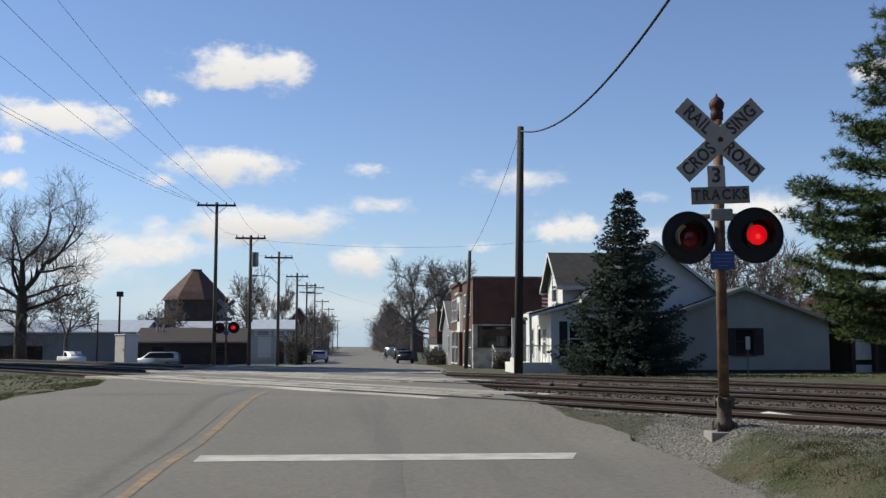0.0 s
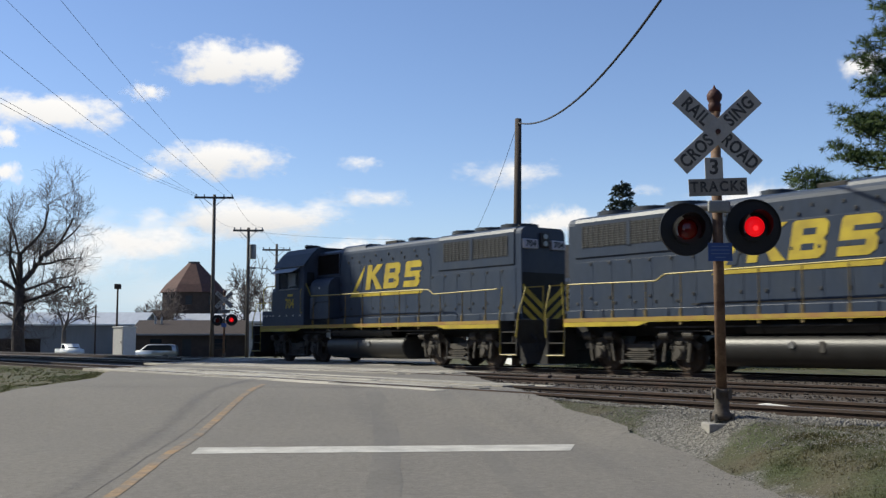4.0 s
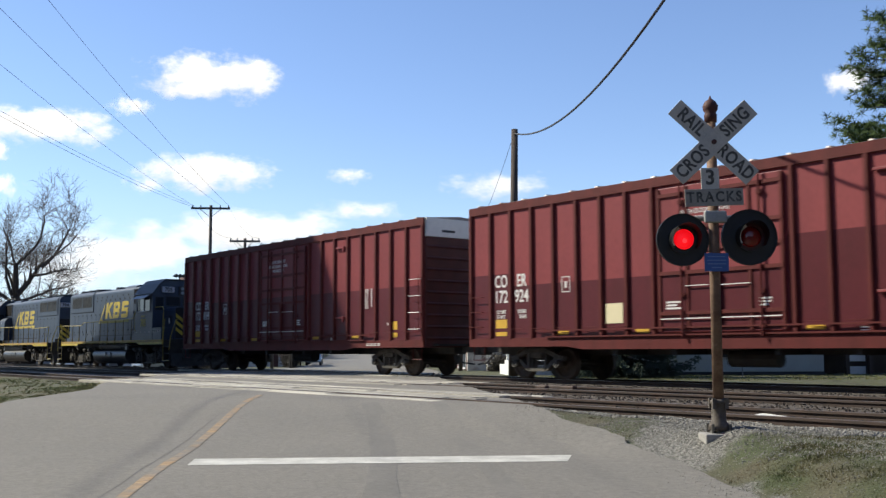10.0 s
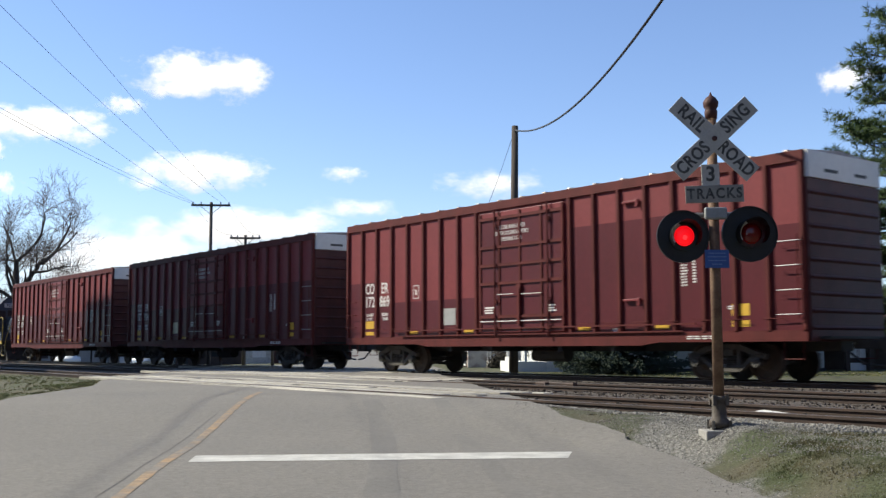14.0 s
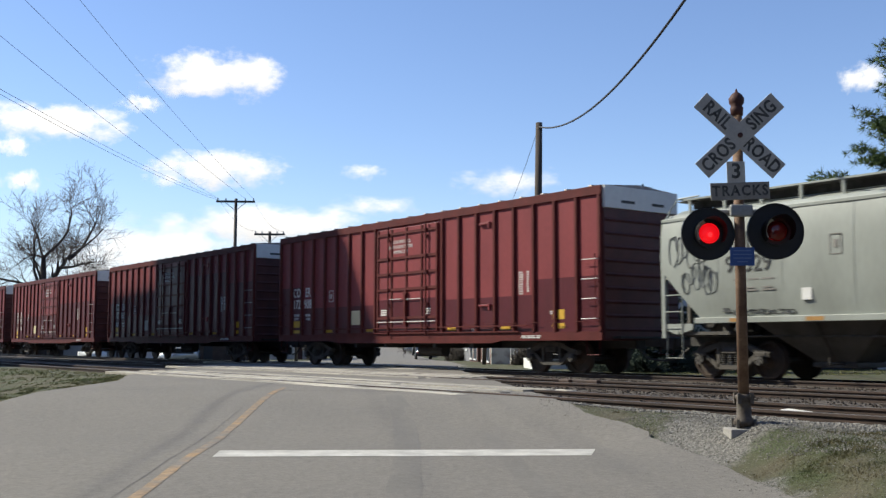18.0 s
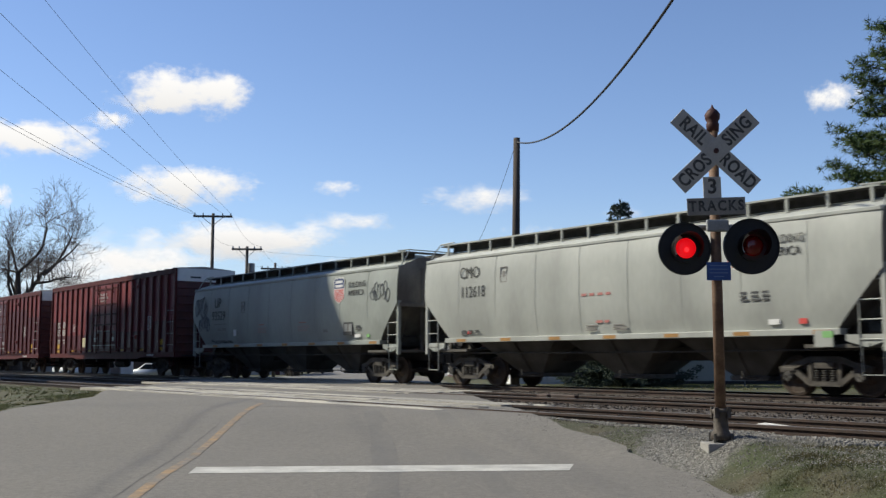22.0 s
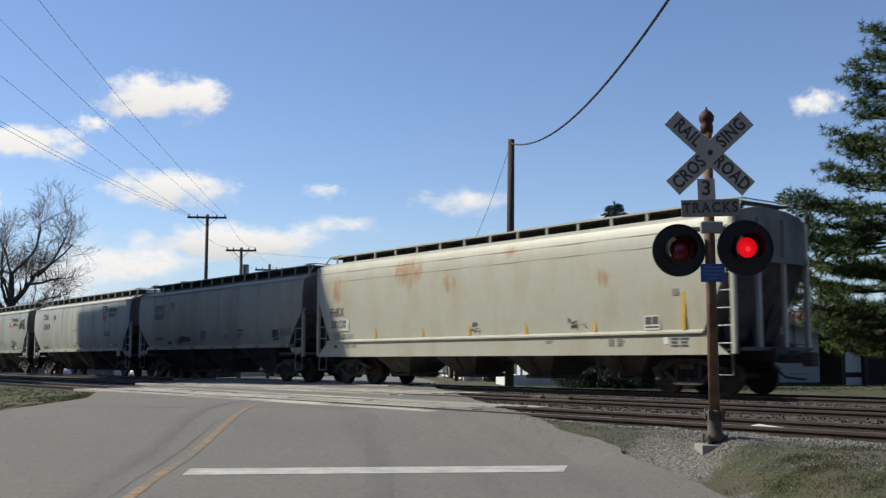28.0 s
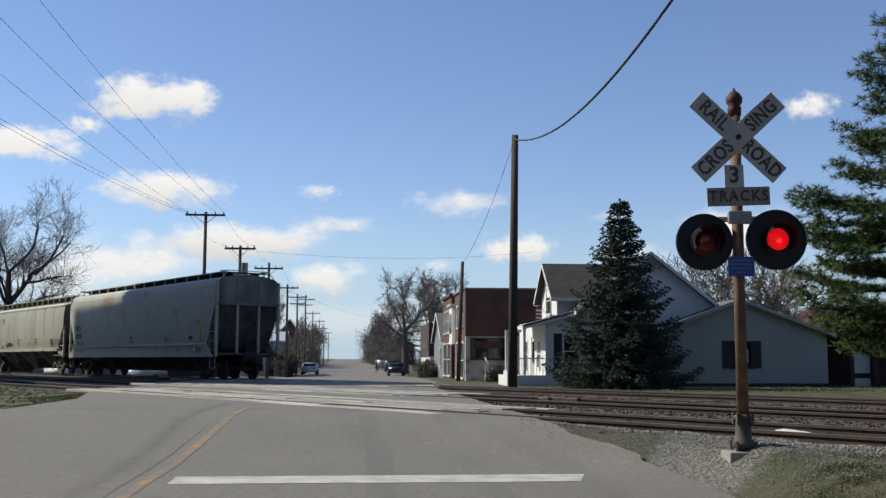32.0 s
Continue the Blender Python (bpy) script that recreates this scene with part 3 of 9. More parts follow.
def make_road():
    ys = axis_steps([(-60, 4, 4), (4, 20, 0.15), (20, 50, 0.4), (50, 140, 4), (140, 640, 20)])
    me = strip([(road_edges(y)[0] + 0.06 * noise.noise((y * 0.9, 3, 0)), y) for y in ys], [(road_edges(y)[1] + 0.10 * noise.noise((y * 0.8, 9, 0)) + 0.06 * noise.noise((y * 3.1, 5, 0)), y) for y in ys], 0.0, "road")
    me.materials.append(M["asphalt"])
    tagged(new("road", me), "worn grey asphalt street rising to the level crossing", "road", kind="structure")
    # markings
    def mark(name, l, r, mat, lift, label):
        me = strip(l, r, lift, name)
        me.materials.append(M[mat])
        return tagged(new(name, me), label, "road marking", kind="structure")
    mark("stop_line", [(-1.72, 11.42), (-1.72, 11.95)], [(2.36, 11.42), (2.52, 11.95)], "old_paint_white", 0.004, "faded white stop line painted on asphalt")
    yy = axis_steps([(3, 21.2, 0.3)])
    off = [0.02 * noise.noise((y * 0.5, 0, 5)) + 0.02 * (y - 9) for y in yy]
    mark("centre_line", [(-2.06 + o, y) for o, y in zip(off, yy)], [(-1.945 + o + 0.03 * noise.noise((y * 3, 1, 1)), y) for o, y in zip(off, yy)], "old_paint_yellow", 0.004, "worn yellow centre line on asphalt")
    yc = axis_steps([(3, 17.0, 0.25)])
    wob = [0.025 * noise.noise((y * 1.4, 4, 4)) + 0.02 * (y - 9) for y in yc]
    mark("crack", [(-2.19 + w, y) for w, y in zip(wob, yc)], [(-2.182 + w, y) for w, y in zip(wob, yc)], "tar", 0.003, "long tar-filled crack beside the centre line")
    xc = [-6.3 + 0.35 * i for i in range(23)]
    # a narrow dark strip laid across the street
    mark("joint", [(x, 19.3 - 0.14 * x + 0.05 * noise.noise((x, 2, 2))) for x in xc], [(x, 19.36 - 0.14 * x + 0.05 * noise.noise((x, 2, 2))) for x in xc], "tar", 0.005, "thin dark line across the street")
    for x0, w, bend in ((0.05, 0.30, 0.10), (1.35, 0.26, -0.02)):
        yt = axis_steps([(3, 18.5, 0.5)])
        mark("tyre_track", [(x0 + bend * math.sin((y - 8) * 0.25) * 2 + 0.04 * noise.noise((y, x0, 1)), y) for y in yt], [(x0 + w + bend * math.sin((y - 8) * 0.25) * 2 + 0.04 * noise.noise((y, x0, 7)), y) for y in yt], "tyre_mark", 0.002, "darker tyre track worn into the asphalt")


def rail_profile(h=0.17):
    return [(-0.07, 0), (0.07, 0), (0.07, 0.012), (0.012, 0.035), (0.012, h - 0.045), (0.037, h - 0.035), (0.037, h - 0.004), (0.03, h), (-0.03, h), (-0.037, h - 0.004), (-0.037, h - 0.035), (-0.012, h - 0.045), (-0.012, 0.035), (-0.07, 0.012)]


def make_tracks():
    tie_bm = box(bmesh.new(), -0.11, 0.11, -1.28, 1.28, -0.16, 0.0, 0.012)
    tie_me = finish(tie_bm, "tie", M["tie"])
    for q, lo, hi in zip(TRACKS, (-60, -60, -70), (150, 200, 260)):
        tr = thing("railway_track", "rusty railway track on dark wooden ties", "track", "tracks", Matrix.Translation(along(0, q, 0)) @ pose(0, 0, 0, 0, 0, TRACK_TURN))
        for y in (-0.755, 0.755):
            bm = prism(bmesh.new(), [(y + a, RAIL_TOP - 0.17 + b) for a, b in rail_profile()], "x", lo, hi)
            part("rail", bm, "rail", tr, "rusty steel rail")
            part("rail_head", box(bmesh.new(), lo, hi, y - 0.024, y + 0.024, RAIL_TOP - 0.001, RAIL_TOP + 0.003), "rail_top", tr, "polished running band")
        # ties where no crossing covers them
        base = Vector((-1.6, 0, 0))
        s_mid = None
        for i in range(int((hi - lo) / 0.56)):
            s = lo + 0.56 * i + random.uniform(-0.04, 0.04)
            p = along(s, q)
            if -7.6 < p.x < (4.9 if q < 13 else 3.4) or s < -14 or s > 62:
                continue
            share("tie", tie_me, tr, pose(s, random.uniform(-0.06, 0.06), RAIL_TOP - 0.172, 0, 0, random.uniform(-1.5, 1.5)))


def make_crossing():
    """Weathered timber planks in the roadway along each rail."""
    for q in TRACKS:
        # the timbers end at the edge of the roadway
        s0, s1 = (2.50 + 0.03 * (q - 12) - q * N.x) / D.x, (-6.9 - q * N.x) / D.x
        deck = thing("crossing_deck", "weathered timber planks laid between the rails in the street", "crossing deck", "crossing decks", Matrix.Translation(along(0, q, 0)) @ pose(0, 0, 0, 0, 0, TRACK_TURN))
        for y in (-1.36, -1.08, -0.52, -0.25, 0.02, 0.29, 0.55, 1.0, 1.27):
            s = s0 + random.uniform(-0.1, 0.7)
            while s < s1:
                e = min(s + random.uniform(2.4, 4.2), s1 + random.uniform(-0.3, 0.4))
                if e - s > 0.4:
                    mid = along((s + e) / 2, q - y)
                    z = RAIL_TOP - 0.012 if abs(y) < 0.9 else min(RAIL_TOP - 0.012, road_height(mid.x, mid.y) + 0.008)
                    z += random.uniform(-0.014, 0.006)
                    bm = box(bmesh.new(), s, e - 0.012, y - 0.130, y + 0.128, z - 0.07, z + 0.012, 0.010)
                    for v in bm.verts:
                        v.co.y += 0.010 * noise.noise((v.co.x * 1.3, v.co.y, q))
                    part("plank", bm, "plank", deck)
                s = e


make_ground()
make_road()

# ---- rolling stock: local X is the way it faces, Y across, Z from the rail top ----
def strut(bm, a, b, half, y0, y1):
    """A flat bar in the XZ plane from a to b."""
    d = Vector((b[0] - a[0], b[1] - a[1])).normalized() * half
    return prism(bm, [(a[0] - d.y, a[1] + d.x), (b[0] - d.y, b[1] + d.x), (b[0] + d.y, b[1] - d.x), (a[0] + d.y, a[1] - d.x)], "y", *sorted((y0, y1)))


def truck_frame(parent, x, wheelbase, radius, loco=False):
    """One bogie: two wheelsets and its side frames."""
    tr = part("truck", box(bmesh.new(), x - 0.25, x + 0.25, -0.95, 0.95, 0.55, 0.8, 0.03), "black_iron", parent, "cast iron truck")
    h = wheelbase / 2
    for sy in (-1, 1):
        y0, y1 = sy * 0.98, sy * 1.12
        bm = bmesh.new()
        if loco:
            line = [(x - h - 0.62, 0.66), (x - h - 0.3, 0.84), (x - 0.72, 0.84), (x - 0.5, 0.66), (x + 0.5, 0.66), (x + 0.72, 0.84), (x + h + 0.3, 0.84), (x + h + 0.62, 0.66)]
            for a, b in zip(line, line[1:]):
                strut(bm, a, b, 0.075, y0, y1)
            for dx in (-h - 0.24, -h + 0.24, h - 0.24, h + 0.24):
                box(bm, x + dx - 0.05, x + dx + 0.05, *sorted((y0, y1)), 0.30, 0.84)
            part("side_frame", bm, "truck_iron", tr)
            for dx in (-h, h):
                jb = box(bmesh.new(), x + dx - 0.17, x + dx + 0.17, *sorted((sy * 1.02, sy * 1.20)), 0.34, 0.70, 0.03)
                cyl(jb, (x + dx, sy * 1.18, 0.51), (x + dx, sy * 1.27, 0.51), 0.125, 0.11, 14)
                box(jb, x + dx - 0.10, x + dx + 0.10, *sorted((sy * 1.05, sy * 1.22)), 0.70, 0.80, 0.02)
                part("journal_box", jb, "truck_iron", tr, "axle box with round cover")
                for e in (-1, 1):
                    cs = bmesh.new()
                    for k in range(5):
                        cyl(cs, (x + dx + e * 0.26, sy * 1.12, 0.60 + k * 0.055), (x + dx + e * 0.26, sy * 1.12, 0.63 + k * 0.055), 0.075, seg=10)
                    part("coil_spring", cs, "dusty_iron", tr)
            # spring plank on swing links
            pl = box(bmesh.new(), x - 0.52, x + 0.52, *sorted((sy * 1.02, sy * 1.20)), 0.24, 0.31, 0.015)
            part("spring_plank", pl, "dusty_iron", tr)
            lf = bmesh.new()
            for k in range(5):
                w = 0.50 - abs(k - 2) * 0.10
                box(lf, x - w, x + w, *sorted((sy * 1.05, sy * 1.16)), 0.33 + k * 0.055, 0.365 + k * 0.055)
            part("leaf_spring", lf, "truck_iron", tr)
            for dx in (-0.56, 0.56):
                sl = cyl(bmesh.new(), (x + dx, sy * 1.16, 0.22), (x + dx * 0.94, sy * 1.16, 0.80), 0.03, seg=8)
                box(sl, x + dx - 0.06, x + dx + 0.06, *sorted((sy * 1.10, sy * 1.22)), 0.20, 0.29, 0.015)
                part("swing_link", sl, "dusty_iron", tr)
            for dx in (-h + 0.42, h - 0.42, -h - 0.38, h + 0.38):
                bc = cyl(bmesh.new(), (x + dx - 0.15, sy * 1.22, 0.96), (x + dx + 0.15, sy * 1.22, 0.96), 0.115, seg=14)
                cyl(bc, (x + dx + 0.15, sy * 1.22, 0.96), (x + dx + 0.24, sy * 1.22, 0.93), 0.04, seg=8)
                part("brake_cylinder", bc, "truck_iron", tr, "grimy brake cylinder")
                hg = strut(bmesh.new(), (x + dx, 0.90), (x + dx + (0.10 if dx < 0 else -0.10), 0.28), 0.035, sy * 1.16, sy * 1.21)
                box(hg, x + dx - 0.07, x + dx + 0.07, *sorted((sy * 0.72, sy * 0.86)), 0.34, 0.62, 0.02)
                part("brake_hanger", hg, "truck_iron", tr)
            part("sand_pipe", tube(bmesh.new(), [(x - h - 0.62, sy * 1.0, 1.15), (x - h - 0.66, sy * 0.9, 0.6), (x - h - 0.50, sy * 0.8, 0.12)], 0.022, 5), "dusty_iron", tr)
            part("sand_pipe", tube(bmesh.new(), [(x + h + 0.62, sy * 1.0, 1.15), (x + h + 0.66, sy * 0.9, 0.6), (x + h + 0.50, sy * 0.8, 0.12)], 0.022, 5), "dusty_iron", tr)
        else:
            line = [(x - h - 0.24, 0.60), (x - h + 0.10, 0.68), (x - 0.40, 0.83), (x + 0.40, 0.83), (x + h - 0.10, 0.68), (x + h + 0.24, 0.60)]
            for a, b in zip(line, line[1:]):
                strut(bm, a, b, 0.065, y0, y1)
            low = [(x - h + 0.16, 0.56), (x - 0.38, 0.29), (x + 0.38, 0.29), (x + h - 0.16, 0.56)]
            for a, b in zip(low, low[1:]):
                strut(bm, a, b, 0.055, y0, y1)
            for dx in (-0.36, 0.36):
                box(bm, x + dx - 0.05, x + dx + 0.05, *sorted((y0, y1)), 0.27, 0.86, 0.01)
            for dx in (-h, h):
                box(bm, x + dx - 0.16, x + dx + 0.16, *sorted((y0, sy * 1.15)), 0.56, 0.66, 0.02)
            part("side_frame", bm, "truck_iron", tr, "cast steel side frame with open windows")
            for dx in (-h, h):
                cp = cyl(bmesh.new(), (x + dx, sy * 1.02, 0.46), (x + dx, sy * 1.20, 0.46), 0.115, seg=14)
                for k in range(3):
                    a = k * 2.094
                    cyl(cp, (x + dx + 0.06 * math.cos(a), sy * 1.2, 0.46 + 0.06 * math.sin(a)), (x + dx + 0.06 * math.cos(a), sy * 1.225, 0.46 + 0.06 * math.sin(a)), 0.02, seg=6)
                part("bearing_cap", cp, "dusty_iron", tr)
            part("bolster_end", box(bmesh.new(), x - 0.24, x + 0.24, *sorted((sy * 0.98, sy * 1.16)), 0.62, 0.78, 0.02), "truck_iron", tr)
            bm = bmesh.new()
            for dx in (-0.2, 0, 0.2):
                for k in range(5):
                    cyl(bm, (x + dx, sy * 1.06, 0.36 + k * 0.052), (x + dx, sy * 1.06, 0.385 + k * 0.052), 0.08, seg=10)
            part("spring_nest", bm, "dusty_iron", tr, "coil springs")
    for dx in (-wheelbase / 2, wheelbase / 2):
        half = [(0.0, 0.07), (0.62, 0.08), (0.66, 0.2), (0.665, radius + 0.026), (0.70, radius + 0.024), (0.715, radius + 0.002), (0.80, radius - 0.004), (0.815, radius - 0.07), (0.775, radius - 0.09), (0.775, 0.20), (0.83, 0.15), (0.845, 0.085), (0.95, 0.08), (0.955, 0.02)]
        prof = [(-y, r) for y, r in reversed(half)] + half[1:]
        bm = rings_solid(bmesh.new(), [[(r * math.cos(2 * math.pi * k / 24), y, r * math.sin(2 * math.pi * k / 24)) for k in range(24)] for y, r in prof])
        w = part("wheelset", bm, "wheel_steel", parent, "steel wheels on their axle")
        w.location = (x + dx, 0, radius)
        WHEELS.append((w, x + dx, radius, parent))
    return tr


WHEELS = []


def coupler(parent, x, out):
    bm = box(bmesh.new(), min(x, x + out * 0.8), max(x, x + out * 0.8), -0.09, 0.09, 0.78, 0.98, 0.02)
    box(bm, min(x + out * 0.7, x + out * 0.98), max(x + out * 0.7, x + out * 0.98), -0.17, 0.17, 0.70, 1.04, 0.04)
    tube(bm, [(x, 0.35, 0.75), (x + out * 0.4, 0.38, 0.45), (x + out * 0.9, 0.30, 0.40)], 0.03)
    part("coupler", bm, "black_iron", parent, "dark iron coupler and air hose")


def side_text(parent, body, size, x, y, z, mat, sy, spacing=1.0, width=1.0, bold=0.0, name="lettering"):
    """Letters on a flank; sy: +1 for the flank at +Y, read from outside."""
    bm = letters(body, size, 0.003, spacing, "CENTER", bold, width)
    bm.transform(Matrix.Translation((x, y, z)) @ Matrix.Rotation(radians(180 if sy > 0 else 0), 4, "Z"))
    return part(name, bm, mat, parent)


def bars(parent, x0, x1, y, z0, rows, height, mat, sy, name="small_lettering", ragged=0.25, columns=1):
    bm = bmesh.new()
    for i in range(rows):
        z = z0 - i * height * 1.7
        for c in range(columns):
            a = x0 + (x1 - x0) * c / columns
            b = x0 + (x1 - x0) * (c + 0.82) / columns
            b -= random.uniform(0, ragged) * (b - a)
            box(bm, min(a, b), max(a, b), y - 0.004, y + 0.004, z - height, z)
    return tagged(part(name, bm, mat, parent), "lines of small print", kind="stuff")


LATCH = finish(box(bmesh.new(), -0.03, 0.03, -0.015, 0.015, -0.04, 0.04, 0.008), "latch", M["paint_black"])
BOLT = finish(box(bmesh.new(), -0.03, 0.03, -0.01, 0.01, -0.03, 0.03, 0.006), "bolt", M["paint_white"])


def locomotive(number, group):
    lo = thing("locomotive", "dark blue diesel locomotive number %s with yellow trim" % number, "locomotive", group)
    # frame and walkway
    bm = box(bmesh.new(), -8.3, 8.3, -0.5, 0.5, 0.95, 1.36)
    box(bm, -7.62, 7.62, -1.48, 1.48, 1.30, 1.42)
    part("frame", bm, "black_iron", lo)
    for sy in (-1, 1):
        y0, y1 = sorted((sy * 1.48, sy * 1.52))
        bm = prism(bmesh.new(), [(-7.62, 1.20), (-4.9, 1.20), (-4.5, 1.30), (4.3, 1.30), (4.6, 1.20), (7.62, 1.20), (7.62, 1.32), (-7.62, 1.32)], "y", y0, y1)
        part("sill", bm, "loco_yellow", lo, "bright yellow side sill")
        part("sill_edge", box(bmesh.new(), -7.62, 7.62, y0 - 0.005, y1 + 0.005, 1.325, 1.43), "sill_orange", lo, "rusty orange sill edge")
        pp_ = bmesh.new()
        tube(pp_, [(-4.4, sy * 1.38, 1.16), (4.2, sy * 1.38, 1.16)], 0.025, 6)
        tube(pp_, [(-3.9, sy * 1.30, 1.06), (-2.7, sy * 1.34, 1.06), (-2.6, sy * 1.34, 0.95)], 0.02, 6)
        part("air_pipe", pp_, "dusty_iron", lo)
    # long hood
    hood = bmesh.new()
    prof = [(-0.92, 1.42), (-0.92, 4.08), (-0.90, 4.17), (-0.84, 4.25), (-0.74, 4.30), (0.74, 4.30), (0.84, 4.25), (0.90, 4.17), (0.92, 4.08), (0.92, 1.42)]
    prism(hood, prof, "x", -8.0, 4.05)
    part("long_hood", hood, "loco_blue", lo)
    # raised housing over the engine
    bm = prism(bmesh.new(), [(-0.86, 4.20), (-0.80, 4.34), (-0.62, 4.42), (0.62, 4.42), (0.80, 4.34), (0.86, 4.20)], "x", 0.75, 2.35)
    part("roof_hatch", bm, "loco_blue", lo, "raised roof hatch over the engine")
    # radiator section at the rear
    bm = prism(bmesh.new(), [(-0.925, 3.12), (-0.955, 3.16), (-0.955, 4.14), (-0.90, 4.25), (-0.80, 4.31), (0.80, 4.31), (0.90, 4.25), (0.955, 4.14), (0.955, 3.16), (0.925, 3.12)], "x", -7.7, -3.9)
    part("radiator_housing", bm, "loco_blue", lo)
    for sy in (-1, 1):
        gr = part("radiator_grille", box(bmesh.new(), -7.4, -4.2, sy * 0.958 - 0.004, sy * 0.958 + 0.004, 3.42, 4.04), "grille", lo, "louvred radiator grille")
        bm = bmesh.new()
        for i in range(9):
            z = 3.46 + i * 0.066
            box(bm, -7.4, -4.2, sy * 0.966 - 0.009, sy * 0.966 + 0.009, z, z + 0.012)
        for i in range(17):
            box(bm, -7.4 + i * 0.2 - 0.012, -7.4 + i * 0.2 + 0.012, sy * 0.972 - 0.009, sy * 0.972 + 0.009, 3.42, 4.04)
        part("louvres", bm, "grille_bar", gr, "dull metal grid bars")
        part("grille_post", box(bmesh.new(), -5.72, -5.60, *sorted((sy * 0.95, sy * 0.985)), 3.40, 4.06), "loco_blue", gr)
        # hood doors with latches
        for i in range(14):
            x = -7.75 + i * 0.72
            if sy > 0 and x > 1.7:
                continue
            bm = box(bmesh.new(), x, x + 0.705, sy * 0.925 - 0.007, sy * 0.925 + 0.007, 1.66, 3.02 if x < -3.6 else 3.62, 0.003)
            part("hood_door", bm, "loco_blue", lo)
            for z in (2.0, 2.95):
                share("latch", LATCH, lo, pose(x + 0.62, sy * 0.942, z))
            share("hinge", LATCH, lo, pose(x + 0.10, sy * 0.94, 3.74 if x > -3.6 else 1.85))
        for i in range(7):
            share("lift_eye", LATCH, lo, pose(-3.3 + i * 0.8, sy * 0.93, 3.92))
        # toe board along the hood
        part("toe_board", box(bmesh.new(), -7.9, 3.95, sy * 1.02 - 0.10, sy * 1.02 + 0.10, 1.42, 1.66, 0.01), "loco_blue", lo)
        # air intake panel behind the cab
        ip = part("intake_grille", box(bmesh.new(), 2.35, 3.95, *sorted((sy * 0.925, sy * 0.94)), 3.36, 4.16), "grille_brown", lo, "dark brown air intake panel")
        fr = bmesh.new()
        for a, b, z0, z1 in ((2.31, 3.99, 4.14, 4.19), (2.31, 3.99, 3.33, 3.38), (2.31, 2.37, 3.33, 4.19)):
            box(fr, a, b, *sorted((sy * 0.925, sy * 0.955)), z0, z1)
        part("frame_strip", fr, "loco_blue", ip)
        part("tread", box(bmesh.new(), -3.6, 2.2, *sorted((sy * 0.925, sy * 0.94)), 1.72, 1.76), "black_iron", lo)
    # rounded blower casing stands on the walkway on one flank only
    bm = prism(bmesh.new(), [(0.90, 1.66), (1.42, 1.66), (1.42, 2.86), (1.40, 2.97), (1.34, 3.08), (1.24, 3.17), (1.11, 3.22), (0.90, 3.24)], "x", 2.38, 3.72)
    cs = part("blower_casing", bm, "loco_blue", lo, "rounded casing beside the hood", True)
    cs.data.set_sharp_from_angle(angle=radians(40))
    part("casing_rib", tube(bmesh.new(), [(3.55, 1.43, 1.7), (3.55, 1.43, 2.05), (3.25, 1.43, 2.3), (2.5, 1.43, 2.3)], 0.02, 6), "loco_roof", cs)
    part("lamp_spot", box(bmesh.new(), 3.0, 3.06, 1.42, 1.435, 2.80, 2.86), "paint_white", cs)
    # cab
    cabp = [(-1.52, 1.43), (-1.52, 3.74), (-1.16, 4.22), (-0.90, 4.44), (0.90, 4.44), (1.16, 4.22), (1.52, 3.74), (1.52, 1.43)]
    cab = part("cab", prism(bmesh.new(), cabp, "x", 4.05, 6.32), "loco_blue", lo)
    for sy in (-1, 1):
        ro = prism(bmesh.new(), [(sy * 1.57, 3.72), (sy * 1.58, 3.77), (sy * 1.19, 4.27), (sy * 0.91, 4.50), (sy * 0.88, 4.45), (sy * 1.14, 4.22), (sy * 1.53, 3.72)], "x", 3.95, 6.42)
        part("roof_slope", ro, "loco_roof", cab, "blue-grey sloping roof edge")
        part("drip_rail", tube(bmesh.new(), [(3.95, sy * 1.58, 3.745), (6.42, sy * 1.58, 3.745)], 0.014, 6), "awning", cab, "pale drip rail along the roof edge")
        w = part("cab_window", box(bmesh.new(), 4.40, 6.02, *sorted((sy * 1.50, sy * 1.526)), 2.90, 3.56), "glass_dark", cab, "dark sliding side windows")
        fr = bmesh.new()
        for x in (4.40, 4.62, 5.24, 5.30, 6.02):
            box(fr, x - 0.022, x + 0.022, *sorted((sy * 1.52, sy * 1.545)), 2.88, 3.58)
        box(fr, 4.38, 6.04, *sorted((sy * 1.52, sy * 1.545)), 3.55, 3.60)
        part("window_frame", fr, "loco_roof", w)
        # the reflected sky is painted as a paler pane
        part("pane", box(bmesh.new(), 4.70, 5.20, *sorted((sy * 1.526, sy * 1.532)), 2.98, 3.50), "glass_pale", w, "pane with the sky's reflection in its pale colour")
        part("window_post", box(bmesh.new(), 5.20, 5.24, *sorted((sy * 1.53, sy * 1.55)), 2.90, 3.5), "awning", w)
        part("arm_rest", box(bmesh.new(), 4.50, 5.92, *sorted((sy * 1.52, sy * 1.58)), 2.84, 2.89, 0.008), "awning", cab, "pale worn window sill")
        part("rear_window", box(bmesh.new(), 4.036, 4.05, *sorted((sy * 1.05, sy * 1.38)), 2.95, 3.50), "glass_dark", cab, "narrow window in the cab's rear wall")
        aw = prism(bmesh.new(), [(sy * 1.54, 3.72), (sy * 1.88, 3.52), (sy * 1.89, 3.50), (sy * 1.53, 3.69)], "x", 4.38, 6.10)
        part("window_awning", aw, "awning", cab, "pale sun awning over the cab window")
        side_text(cab, number, 0.52, 5.15, sy * 1.53, 2.28, "loco_yellow", sy, 1.05, 0.85, 0.012, "road_number")
        bars(cab, 4.90, 5.40, sy * 1.528, 2.67, 1, 0.09, "loco_yellow", sy, "name_bar", 0)
